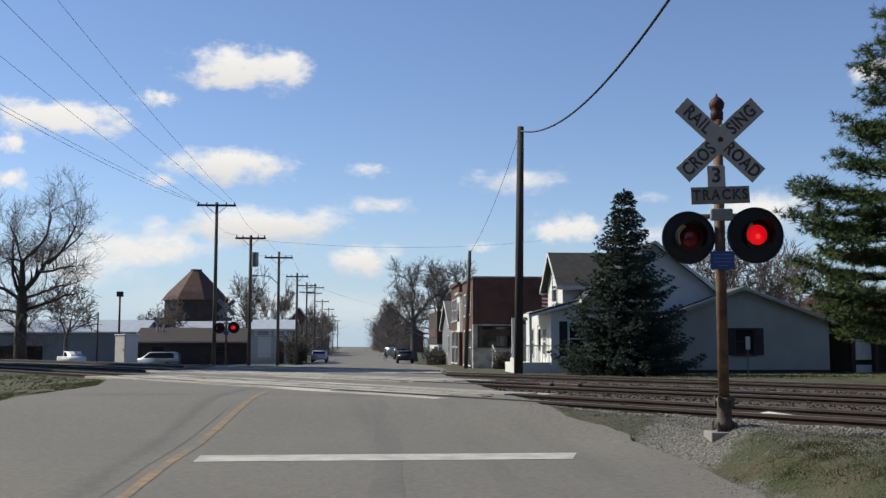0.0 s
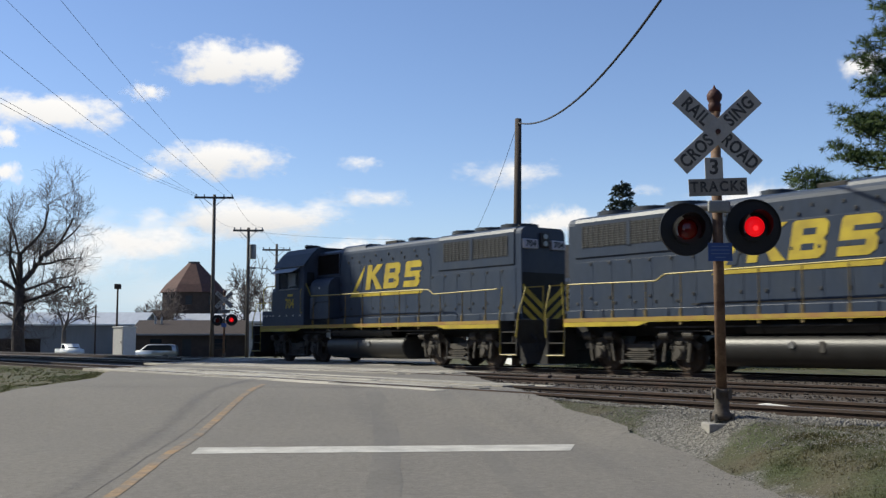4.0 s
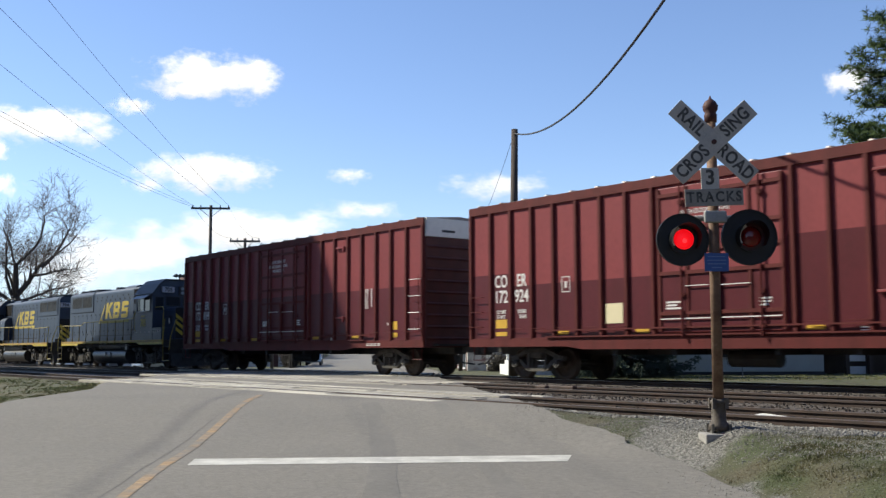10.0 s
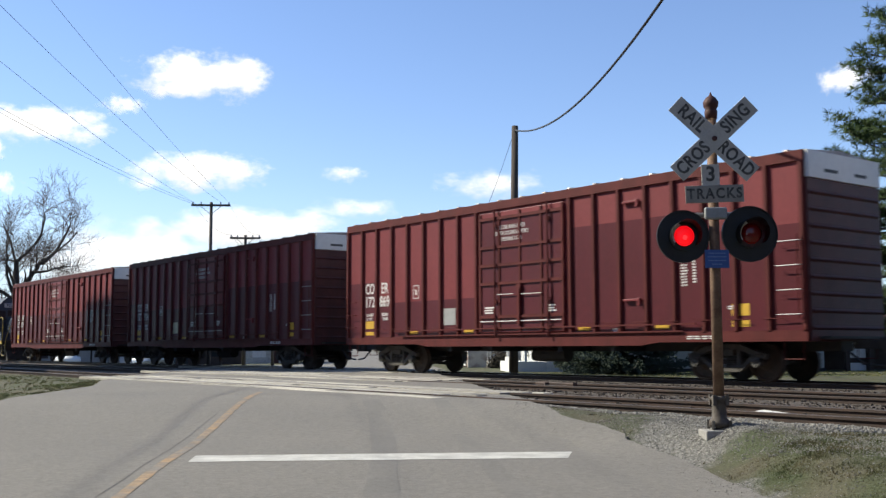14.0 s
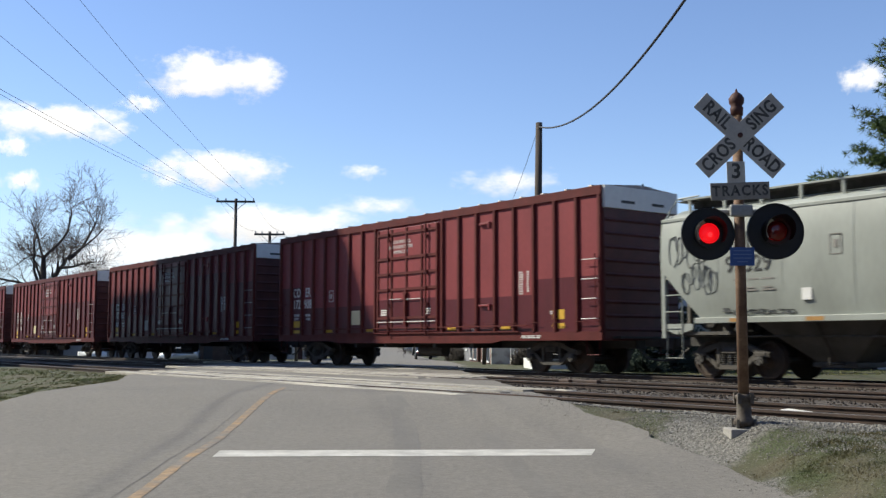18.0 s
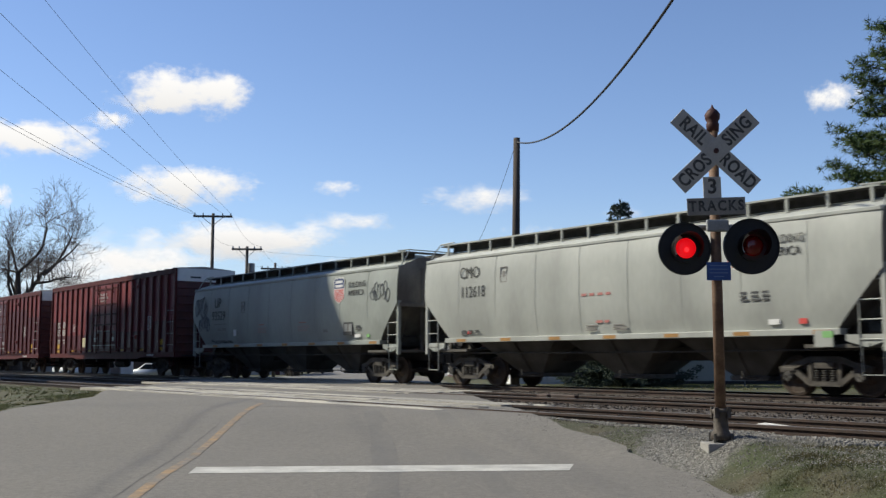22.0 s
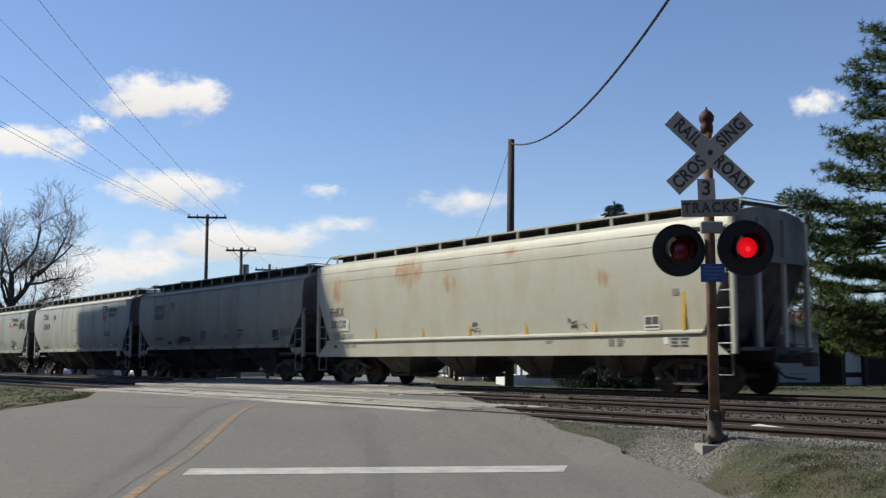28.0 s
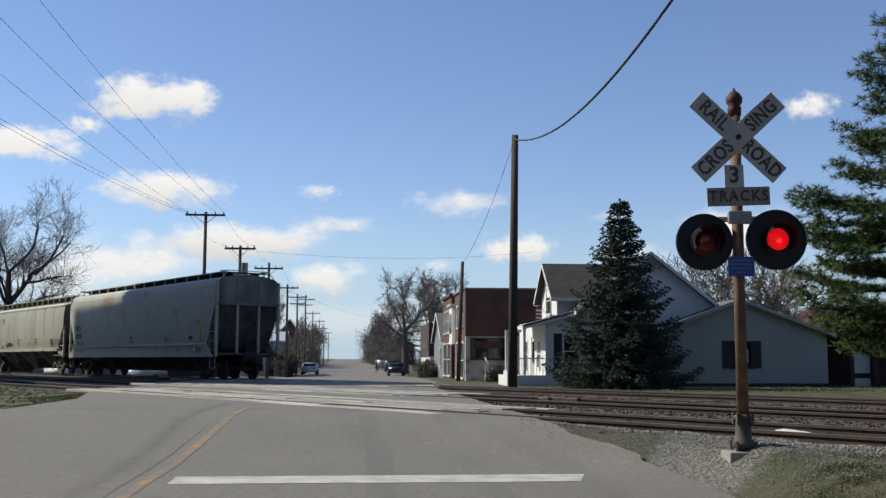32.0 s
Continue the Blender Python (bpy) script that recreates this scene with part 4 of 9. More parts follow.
        part("grab_iron", tube(bmesh.new(), [(4.18, sy * 1.53, 1.9), (4.18, sy * 1.59, 1.95), (4.18, sy * 1.59, 2.8), (4.18, sy * 1.53, 2.85)], 0.016, 5), "rail_yellow", cab)
        part("cab_seam", box(bmesh.new(), 4.05, 7.45, *sorted((sy * 1.52, sy * 1.526)), 2.02, 2.035), "loco_roof", cab)
        for i in range(6):
            share("bolt", BOLT, cab, pose(4.3 + i * 0.55, sy * 1.53, 1.82))
    part("cab_roof", box(bmesh.new(), 3.95, 6.42, -0.92, 0.92, 4.44, 4.50, 0.02), "loco_roof", lo, "weathered cab roof")
    for y0, y1, z0, z1 in ((-1.36, -0.98, 2.95, 3.55), (0.98, 1.36, 2.95, 3.55), (-0.80, -0.10, 3.18, 3.58), (0.10, 0.80, 3.18, 3.58)):
        ws = part("windshield", box(bmesh.new(), 6.315, 6.335, y0, y1, z0, z1, 0.006), "glass_dark", cab, "dark front window")
        gk = bmesh.new()
        for a, b, c, d in ((y0 - 0.04, y1 + 0.04, z0 - 0.04, z0), (y0 - 0.04, y1 + 0.04, z1, z1 + 0.04), (y0 - 0.04, y0, z0, z1), (y1, y1 + 0.04, z0, z1)):
            box(gk, 6.315, 6.345, a, b, c, d)
        part("gasket", gk, "shutter", ws)
    boards = []
    for x0, x1, y0, y1, z0, z1 in ((6.32, 6.44, 0.42, 1.08, 3.80, 4.10), (6.32, 6.44, -1.08, -0.42, 3.80, 4.10), (-8.08, -7.98, 0.28, 0.88, 3.62, 3.92), (-8.08, -7.98, -0.88, -0.28, 3.62, 3.92)):
        boards.append(part("number_board", box(bmesh.new(), x0, x1, y0, y1, z0, z1, 0.03), "number_white", lo, "pale number board"))
    for b, (x, y, z, turn) in zip(boards, ((6.445, 0.75, 3.95, 90), (6.445, -0.75, 3.95, 90), (-8.085, 0.58, 3.77, -90), (-8.085, -0.58, 3.77, -90))):
        t = letters(number, 0.27, 0.003, 1.05, "CENTER", 0.008)
        t.transform(Matrix.Translation((x, y, z)) @ Matrix.Rotation(radians(turn), 4, "Z"))
        part("digits", t, "paint_black", b)
    for x, d in ((6.32, 1), (-8.0, -1)):
        hl = part("headlight", box(bmesh.new(), *sorted((x, x + d * 0.10)), -0.18, 0.18, 3.68, 4.14, 0.03), "black_iron", lo, "twin headlight housing")
        for z in (4.02, 3.80):
            part("lens", cyl(bmesh.new(), (x + d * 0.10, 0, z), (x + d * 0.115, 0, z), 0.085, seg=14), "glass_pale", hl)
    # short hood, with full-width lockers at its foot
    sh = prism(bmesh.new(), [(-0.93, 1.42), (-0.93, 2.86), (-0.88, 2.98), (-0.76, 3.06), (0.76, 3.06), (0.88, 2.98), (0.93, 2.86), (0.93, 1.42)], "x", 6.32, 7.72)
    nose = part("short_hood", sh, "loco_blue", lo, "low blue nose hood")
    for sy in (-1, 1):
        part("side_locker", box(bmesh.new(), 6.325, 7.45, *sorted((sy * 0.94, sy * 1.515)), 1.43, 2.02, 0.01), "loco_blue", lo, "blue locker beside the nose")
        vent = part("nose_vent", box(bmesh.new(), 6.95, 7.35, *sorted((sy * 0.93, sy * 0.942)), 2.2, 2.62), "grille", nose)
        part("vent_flap", box(bmesh.new(), 7.0, 7.12, *sorted((sy * 0.942, sy * 0.955)), 2.22, 2.5), "paint_white", vent)
        for i in range(4):
            share("bolt", BOLT, lo, pose(6.5 + i * 0.26, sy * 1.52, 1.84))
        part("nose_rail", tube(bmesh.new(), [(6.35, sy * 1.40, 3.05), (7.3, sy * 1.40, 3.05), (7.5, sy * 1.44, 2.9), (7.5, sy * 1.46, 1.45)], 0.022, 6), "rail_yellow", lo, "yellow handrail round the nose")
    # slanting stripes on the nose and the rear end
    for x, d, top, half in ((7.725, 1, 2.72, 0.88), (-8.005, -1, 2.55, 0.86)):
        bm = bmesh.new()
        for k in range(3):
            z = top - k * 0.33
            for sy in (-1, 1):
                prism(bm, [(sy * 0.04, z - 0.62), (sy * half, z), (sy * half, z - 0.18), (sy * 0.04, z - 0.80)], "x", x - 0.006, x + 0.006)
        part("stripes", bm, "loco_yellow", lo, "slanting yellow warning stripes")
    # black plates laid over the blue hood ends, under the stripes
    part("nose_plate", box(bmesh.new(), 7.719, 7.722, -0.90, 0.90, 1.5, 3.0), "loco_black", nose, "black plate over the nose front")
    part("rear_plate", box(bmesh.new(), -8.003, -8.0, -0.88, 0.88, 1.5, 2.9), "loco_black", lo, "black plate over the rear end")
    for k in range(3):
        part("emblem_bar", prism(bmesh.new(), [(-0.42 + k * 0.3, 2.80), (-0.20 + k * 0.3, 2.80), (-0.16 + k * 0.3, 2.98), (-0.38 + k * 0.3, 2.98)], "x", 7.718, 7.728), "loco_yellow", nose)
    # roof: fans, stack, horns, lift lugs
    for x, r in ((-6.9, 0.62), (-5.6, 0.62), (-4.4, 0.62), (-1.6, 0.45)):
        f = part("roof_fan", cyl(bmesh.new(), (x, 0, 4.28), (x, 0, 4.47), r, r * 0.97, 28), "loco_roof", lo, "round radiator fan", False)
        bm = bmesh.new()
        for k in range(4):
            m = Matrix.Translation((x, 0, 0)) @ Matrix.Rotation(k * math.pi / 4, 4, "Z")
            g = box(bmesh.new(), -0.012, 0.012, -r * 0.95, r * 0.95, 4.475, 4.49)
            g.transform(m)
            tmp = bpy.data.meshes.new("guard")
            g.to_mesh(tmp)
            bm.from_mesh(tmp)
            bpy.data.meshes.remove(tmp)
            g.free()
        part("fan_guard", bm, "steel", f)
    part("exhaust_stack", box(bmesh.new(), -0.4, 0.35, -0.2, 0.2, 4.28, 4.5, 0.02), "black_iron", lo)
    hn = bmesh.new()
    tube(hn, [(6.0, 0.0, 4.5), (6.0, 0.0, 4.68)], 0.03, 6)
    for y in (-0.22, 0.0, 0.2):
        cyl(hn, (5.75, y, 4.70), (6.12, y, 4.70), 0.03, 0.10, 12)
    box(hn, 5.78, 5.86, -0.25, 0.25, 4.66, 4.72)
    part("horn", hn, "black_iron", lo, "black air horns on the cab roof")
    bm = bmesh.new()
    for i in range(7):
        x = -7.6 + i * 1.6
        tube(bm, [(x, 0.6, 4.27), (x, 0.6, 4.38), (x + 0.12, 0.6, 4.38), (x + 0.12, 0.6, 4.27)], 0.012, 5)
    part("lift_lugs", bm, "steel", lo)
    part("antenna_dome", cyl(bmesh.new(), (4.6, 0.35, 4.5), (4.6, 0.35, 4.58), 0.14, 0.08, 12), "awning", lo)
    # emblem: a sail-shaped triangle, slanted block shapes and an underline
    for sy in (-1, 1):
        y0, y1 = sorted((sy * 0.938, sy * 0.944))
        f = -sy                                           # reading direction along local X
        cx = -0.80 if sy > 0 else -0.55

        def lx(u, v=0.0):
            return cx + f * 1.06 * (u + 0.2 * v)
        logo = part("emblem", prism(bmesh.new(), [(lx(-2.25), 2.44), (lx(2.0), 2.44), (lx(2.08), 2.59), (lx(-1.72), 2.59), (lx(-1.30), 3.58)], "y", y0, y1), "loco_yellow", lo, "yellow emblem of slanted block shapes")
        part("sail_gap", prism(bmesh.new(), [(lx(-1.86), 2.66), (lx(-1.55), 2.66), (lx(-1.42), 3.22)], "y", y0 - 0.003, y1 + 0.003), "loco_blue", logo)

        def shape(a, pts):
            part("block", prism(bmesh.new(), [(lx(a + u, v), 2.68 + v) for u, v in pts], "y", y0, y1), "loco_yellow", logo)
        shape(-1.28, ((0, 0), (0.28, 0), (0.28, 0.90), (0, 0.90)))
        shape(-1.28, ((0.284, 0.36), (0.50, 0.52), (0.92, 0.90), (0.56, 0.90), (0.284, 0.62)))
        shape(-1.28, ((0.505, 0.515), (0.36, 0.41), (0.66, 0.0), (1.02, 0.0)))
        for a, slots in ((-0.20, ((0.28, 0.60, 0.20, 0.35), (0.28, 0.60, 0.55, 0.70))), (0.98, ((-0.02, 0.62, 0.22, 0.35), (0.30, 0.98, 0.55, 0.67)))):
            shape(a, ((0, 0), (0.74, 0), (0.88, 0.12), (0.88, 0.36), (0.80, 0.45), (0.88, 0.54), (0.88, 0.80), (0.76, 0.90), (0.06, 0.90), (0, 0.84)))
            for u0, u1, v0, v1 in slots:
                part("slot", prism(bmesh.new(), [(lx(a + u0, v0), 2.68 + v0), (lx(a + u1, v0), 2.68 + v0), (lx(a + u1, v1), 2.68 + v1), (lx(a + u0, v1), 2.68 + v1)], "y", y0 - 0.003, y1 + 0.003), "loco_blue", logo)
    # handrails
    for sy in (-1, 1):
        y = sy * 1.46
        rail = part("handrail", tube(bmesh.new(), [(3.98, y, 3.05), (3.6, y, 2.55), (-4.0, y, 2.50), (-4.3, y, 2.34), (-7.5, y, 2.38)], 0.022), "rail_yellow", lo, "yellow walkway handrail")
        for x in (3.4, 2.25, 1.1, -0.05, -1.2, -2.35, -3.5, -4.65, -5.8, -6.95):
            bm = cyl(bmesh.new(), (x, y, 1.42), (x, y, 2.50 if x > -4 else 2.36), 0.019, seg=6)
            box(bm, x - 0.035, x + 0.035, min(y, y + sy * 0.05), max(y, y + sy * 0.05), 1.22, 1.62)
            part("stanchion", bm, "dirty_yellow", rail)
        # end steps with their grab rails
        for e in (-1, 1):
            bm = bmesh.new()
            for k, z in enumerate((0.42, 0.75, 1.08)):
                box(bm, min(e * 7.7, e * 8.35), max(e * 7.7, e * 8.35), sy * 1.25 - 0.2, sy * 1.25 + 0.2, z - 0.02, z + 0.02)
            for x in (7.66, 8.36):
                box(bm, e * x - 0.02, e * x + 0.02, sy * 1.25 - 0.22, sy * 1.25 + 0.22, 0.38, 1.42)
            step = part("step_well", bm, "black_iron", lo, "boarding steps")
            bm = bmesh.new()
            tube(bm, [(e * 7.66, sy * 1.49, 0.42), (e * 7.64, sy * 1.49, 1.5), (e * 7.75, sy * 1.47, 2.45)], 0.02)
            tube(bm, [(e * 8.38, sy * 1.49, 0.9), (e * 8.45, sy * 1.45, 1.6), (e * 8.5, sy * 1.2, 2.4), (e * 8.5, sy * 0.5, 2.45)], 0.022)
            tube(bm, [(e * 8.5, sy * 0.5, 2.45), (e * 8.5, sy * 0.5, 1.4)], 0.02)
            tube(bm, [(e * 7.66, sy * 1.49, 0.40), (e * 8.38, sy * 1.49, 0.40)], 0.022)
            part("grab_rail", bm, "rail_yellow", step, "yellow grab rails")
    for e in (-1, 1):
        bm = box(bmesh.new(), min(e * 8.3, e * 8.42), max(e * 8.3, e * 8.42), -1.45, 1.45, 0.55, 1.45, 0.02)
        prism(bm, [(e * 8.42, 0.15), (e * 8.75, 0.15), (e * 8.45, 0.75), (e * 8.42, 0.75)], "y", -1.4, 1.4)
        part("pilot", bm, "black_iron", lo, "black pilot plate and plough")
        hs = bmesh.new()
        for y in (-0.9, -0.65, 0.65, 0.9):
            tube(hs, [(e * 8.42, y, 1.0), (e * 8.62, y, 0.85), (e * 8.70, y, 0.55), (e * 8.55, y * 0.95, 0.45)], 0.025, 6)
        part("air_hoses", hs, "black_iron", lo)
        coupler(lo, e * 8.35, e)
    # tank, reservoirs
    tank = [(-1.05, 0.96), (-1.24, 0.93), (-1.36, 0.83), (-1.41, 0.66), (-1.38, 0.48), (-1.30, 0.33), (-1.12, 0.20), (1.12, 0.20), (1.30, 0.33), (1.38, 0.48), (1.41, 0.66), (1.36, 0.83), (1.24, 0.93), (1.05, 0.96)]
    tk = part("fuel_tank", prism(bmesh.new(), tank, "x", -2.45, 2.45), "tank_grey", lo, "dusty dark fuel tank", True)
    tk.data.set_sharp_from_angle(angle=radians(45))
    for x in (-2.46, 2.46):
        part("tank_end", prism(bmesh.new(), [(y * 0.985, 0.58 + (z - 0.58) * 0.985) for y, z in tank], "x", x - 0.03, x + 0.03), "black_iron", tk)
    for sy in (-1, 1):
        ar = part("air_reservoir", cyl(bmesh.new(), (-1.7, sy * 1.17, 1.13), (2.2, sy * 1.17, 1.13), 0.175, seg=20), "tank_grey", lo, "long air reservoir", True)
        ar.data.set_sharp_from_angle(angle=radians(45))
        for x in (-1.2, 1.7):
            part("strap", tube(bmesh.new(), [(x, sy * (1.17 + 0.185 * math.cos(a)), 1.13 + 0.185 * math.sin(a)) for a in [k * 0.5 - 1.6 for k in range(8)]], 0.014, 5), "black_iron", ar)
        bm = cyl(bmesh.new(), (-0.4, sy * 1.38, 0.72), (-0.4, sy * 1.44, 0.72), 0.08, seg=12)
        box(bm, 2.3, 2.6, sy * 1.3 - 0.05, sy * 1.3 + 0.05, 0.95, 1.25)
        part("filler", bm, "steel", lo)
        part("sight_glass", box(bmesh.new(), 0.3, 0.42, sy * 1.41 - 0.012, sy * 1.41 + 0.012, 0.55, 0.80, 0.004), "dusty_iron", lo)
    for x in (-5.18, 5.18):
        truck_frame(lo, x, 2.74, 0.51, True)
    return lo


def boxcar(number, placard, fresh):
    """A high-cube boxcar with a plug door; body 18.9 m."""
    lo = thing("boxcar", "weathered red high-cube boxcar numbered %s with plug door" % number, "boxcar", "red boxcars")
    L, W, Z0, Z1 = 9.45, 1.50, 0.95, 5.20
    body = part("body", box(bmesh.new(), -L, L, -W, W, Z0, Z1), "box_red", lo)
    # roof with cross ribs and a low ridge
    roof = part("roof", prism(bmesh.new(), [(-W - 0.03, Z1), (-W - 0.03, Z1 + 0.05), (0, Z1 + 0.17), (W + 0.03, Z1 + 0.05), (W + 0.03, Z1)], "x", -L, L), "galv_roof", lo, "pale galvanised roof")
    bm = bmesh.new()
    for i in range(19):
        x = -9.0 + i
        prism(bm, [(-W - 0.03, Z1 + 0.055), (-W - 0.02, Z1 + 0.09), (0, Z1 + 0.21), (W + 0.02, Z1 + 0.09), (W + 0.03, Z1 + 0.055), (0, Z1 + 0.172)], "x", x - 0.05, x + 0.05)
    part("roof_ribs", bm, "galv_roof", roof)
    for sy in (-1, 1):
        s = lambda a, b: sorted((sy * a, sy * b))
        y0, y1 = s(W, W + 0.06)
        part("top_chord", box(bmesh.new(), -L, L, y0, y1, Z1 - 0.20, Z1 + 0.04), "box_rib", lo)
        bm = prism(bmesh.new(), [(-L, 0.95), (-L, 1.2), (L, 1.2), (L, 0.95), (5.2, 0.95), (4.6, 0.87), (-4.6, 0.87), (-5.2, 0.95)], "y", y0, y1)
        part("side_sill", bm, "box_rib", lo)
        # fresh paint over the lower sheets, to a height that changes at the door
        f = -sy
        for a, b, top in ((-9.4, -7.55, max(fresh[0], 3.12)), (-7.55, -1.9, fresh[0]), (1.9, 6.6, fresh[1]), (6.6, 9.4, fresh[2])):
            x0, x1 = sorted((f * a, f * b))
            part("fresh_paint", box(bmesh.new(), x0, x1, *sorted((sy * W, sy * (W + 0.0025))), 1.2, top), "box_fresh", lo, "darker fresh red paint")
        part("fresh_paint", box(bmesh.new(), -1.80, 1.80, *sorted((sy * (W + 0.07), sy * (W + 0.0715))), 1.3, fresh[3]), "box_fresh", lo, "darker fresh red paint")
        # side posts
        for k in range(9):
            for e in (-1, 1):
                x = e * (2.05 + k * 0.915)
                if k == 8:
                    x = e * 9.38
                rib = prism(bmesh.new(), [(x - 0.085, sy * W), (x - 0.045, sy * (W + 0.085)), (x + 0.045, sy * (W + 0.085)), (x + 0.085, sy * W)], "z", 1.2, Z1 - 0.2)
                part("side_post", rib, "box_rib", lo)
        # plug door
        y0, y1 = s(W + 0.01, W + 0.07)
        door = part("plug_door", box(bmesh.new(), -1.83, 1.83, y0, y1, 1.28, Z1 - 0.28, 0.015), "box_red", lo, "red plug door with lock rods")
        bm = bmesh.new()
        for z in (1.75, 2.75, 3.3, 3.85, 4.72):
            box(bm, -1.83, 1.83, sy * (W + 0.09) - 0.025, sy * (W + 0.09) + 0.025, z - 0.045, z + 0.045)
        for x in (-1.8, 1.8, 0.0, -0.92, 0.92):
            box(bm, x - 0.04, x + 0.04, sy * (W + 0.085) - 0.02, sy * (W + 0.085) + 0.02, 1.3, Z1 - 0.3)
        part("door_frame", bm, "box_rib", door)
        for x in (-1.25, 1.05):
            bm = cyl(bmesh.new(), (x, sy * (W + 0.15), 1.15), (x, sy * (W + 0.15), Z1 - 0.2), 0.03, seg=8)
            for z in (1.4, 2.2, 3.3, 4.5):
                box(bm, x - 0.07, x + 0.07, sy * (W + 0.13) - 0.03, sy * (W + 0.13) + 0.03, z - 0.05, z + 0.05)
            part("lock_rod", bm, "box_rib", door)
        bm = box(bmesh.new(), -1.75, 1.75, sy * (W + 0.12) - 0.01, sy * (W + 0.12) + 0.01, 1.60, 1.625)
        box(bm, -0.95, -0.1, sy * (W + 0.13) - 0.01, sy * (W + 0.13) + 0.01, 2.38, 2.40)
        box(bm, 0.25, 0.95, sy * (W + 0.13) - 0.01, sy * (W + 0.13) + 0.01, 2.40, 2.42)
        part("worn_metal", bm, "paint_white", door, "bare metal edges of the door gear")
        hb = box(bmesh.new(), -0.05, 0.05, sy * (W + 0.14) - 0.03, sy * (W + 0.14) + 0.03, 1.5, 2.6)
        cyl(hb, (0.0, sy * (W + 0.12), 2.62), (0.0, sy * (W + 0.16), 2.62), 0.11, seg=14)
        part("door_handle", hb, "box_rib", door)
        for xb, zb in ((f * 4.35, 4.62), (f * 4.35, 2.05)):
            bk = box(bmesh.new(), xb - 0.30, xb + 0.30, *sorted((sy * (W + 0.02), sy * (W + 0.10))), zb - 0.03, zb + 0.03, 0.01)
            box(bk, xb - 0.28, xb - 0.20, *sorted((sy * (W + 0.05), sy * (W + 0.13))), zb - 0.16, zb + 0.05, 0.01)
            part("door_stop", bk, "box_red", lo, "door stop bracket")
        bm = bmesh.new()
        for z, x0, x1 in ((1.22, -6.0, 6.0), (1.40, -6.4, 6.4)):
            box(bm, x0, x1, sy * (W + 0.1) - 0.02, sy * (W + 0.1) + 0.02, z - 0.02, z + 0.02)
        part("door_track", bm, "box_rib", lo, "door rails")
        bm = bmesh.new()
        for i in range(12):
            x = -8.9 + i * 1.0 + (4.9 if i > 6 else 0)
            if x < 9.0:
                tube(bm, [(x, sy * (W + 0.1), 1.47), (x + 0.55, sy * (W + 0.1), 1.47), (x + 0.6, sy * (W + 0.1), 1.52)], 0.010, 5)
        part("tie_rings", bm, "box_rib", lo, "small grab rods above the sill")
        # ladders at the corners
        for e, zs in ((-1, (1.55, 2.1, 2.65, 3.2)), (1, (1.55, 2.0, 2.45))):
            lad = part("ladder", tube(bmesh.new(), [(e * 9.3, sy * (W + 0.15), zs[0] - 0.1), (e * 9.3, sy * (W + 0.15), zs[-1] + 0.15)], 0.015, 5), "box_rib", lo)
            for z in zs:
                part("rung", tube(bmesh.new(), [(e * 8.75, sy * (W + 0.08), z), (e * 8.75, sy * (W + 0.15), z), (e * 9.35, sy * (W + 0.15), z), (e * 9.35, sy * (W + 0.08), z)], 0.014, 5), "galv" if e < 0 else "box_rib", lad)
            part("sill_step", tube(bmesh.new(), [(e * 8.8, sy * W, 0.95), (e * 8.8, sy * W, 0.55), (e * 9.3, sy * W, 0.55), (e * 9.3, sy * W, 0.95)], 0.018, 5), "box_rib", lad)
        # lettering: reads from the flank's left; f turns it round on the far flank
        f = -sy
        yt = sy * (W + 0.007)
        left = lambda v: f * (v - 9.45)
        side_text(lo, "CO", 0.52, left(1.45), yt, 2.88, "paint_white", sy, 1.0, 0.72, 0.006)
        side_text(lo, "ER", 0.52, left(2.36), yt, 2.88, "paint_white", sy, 1.0, 0.72, 0.006)
        side_text(lo, number[:3], 0.52, left(1.45), yt, 2.42, "paint_white", sy, 1.0, 0.78, 0.006)
        side_text(lo, number[3:], 0.52, left(2.36), yt, 2.42, "paint_white", sy, 1.0, 0.78, 0.006)
        for words, x, z in (("LD LMT", 1.45, 1.98), ("LT WT", 1.42, 1.83), ("209500", 2.36, 1.98), ("76500", 2.40, 1.83)):
            side_text(lo, words, 0.15, left(x), yt, z, "paint_white", sy, 1.0, 0.85, 0.002)
        side_text(lo, "CLOSE AND LOCK", 0.17, f * -0.35, sy * (W + 0.075), 4.42, "paint_white", sy, 1.0, 0.85)
        side_text(lo, "BOTH DOORS BEFORE", 0.17, f * -0.35, sy * (W + 0.075), 4.24, "paint_white", sy, 1.0, 0.85)
        side_text(lo, "MOVING CAR", 0.17, f * -0.35, sy * (W + 0.075), 4.06, "paint_white", sy, 1.0, 0.85)
        bars(lo, f * 5.92, f * 6.14, yt, 3.02, 10, 0.042, "paint_white", sy, "data_panel", 0.5, 2)
        bars(lo, f * 6.28, f * 6.40, yt, 3.02, 9, 0.042, "paint_white", sy, "data_panel", 0.3, 1)
        bars(lo, f * -1.6, f * -0.95, sy * (W + 0.075), 2.05, 3, 0.045, "paint_white", sy, ragged=0.4)
        bars(lo, f * 1.15, f * 1.6, sy * (W + 0.075), 2.05, 3, 0.045, "paint_white", sy, ragged=0.4)
        bars(lo, f * 6.1, f * 7.0, sy * (W + 0.065), 1.10, 2, 0.030, "paint_white", sy, columns=4)
        bars(lo, f * 7.3, f * 7.7, yt, 1.80, 2, 0.03, "paint_white", sy, ragged=0.5)
        bars(lo, f * 3.6, f * 4.0, yt, 1.33, 2, 0.035, "paint_white", sy, ragged=0.3)
        fr = bmesh.new()
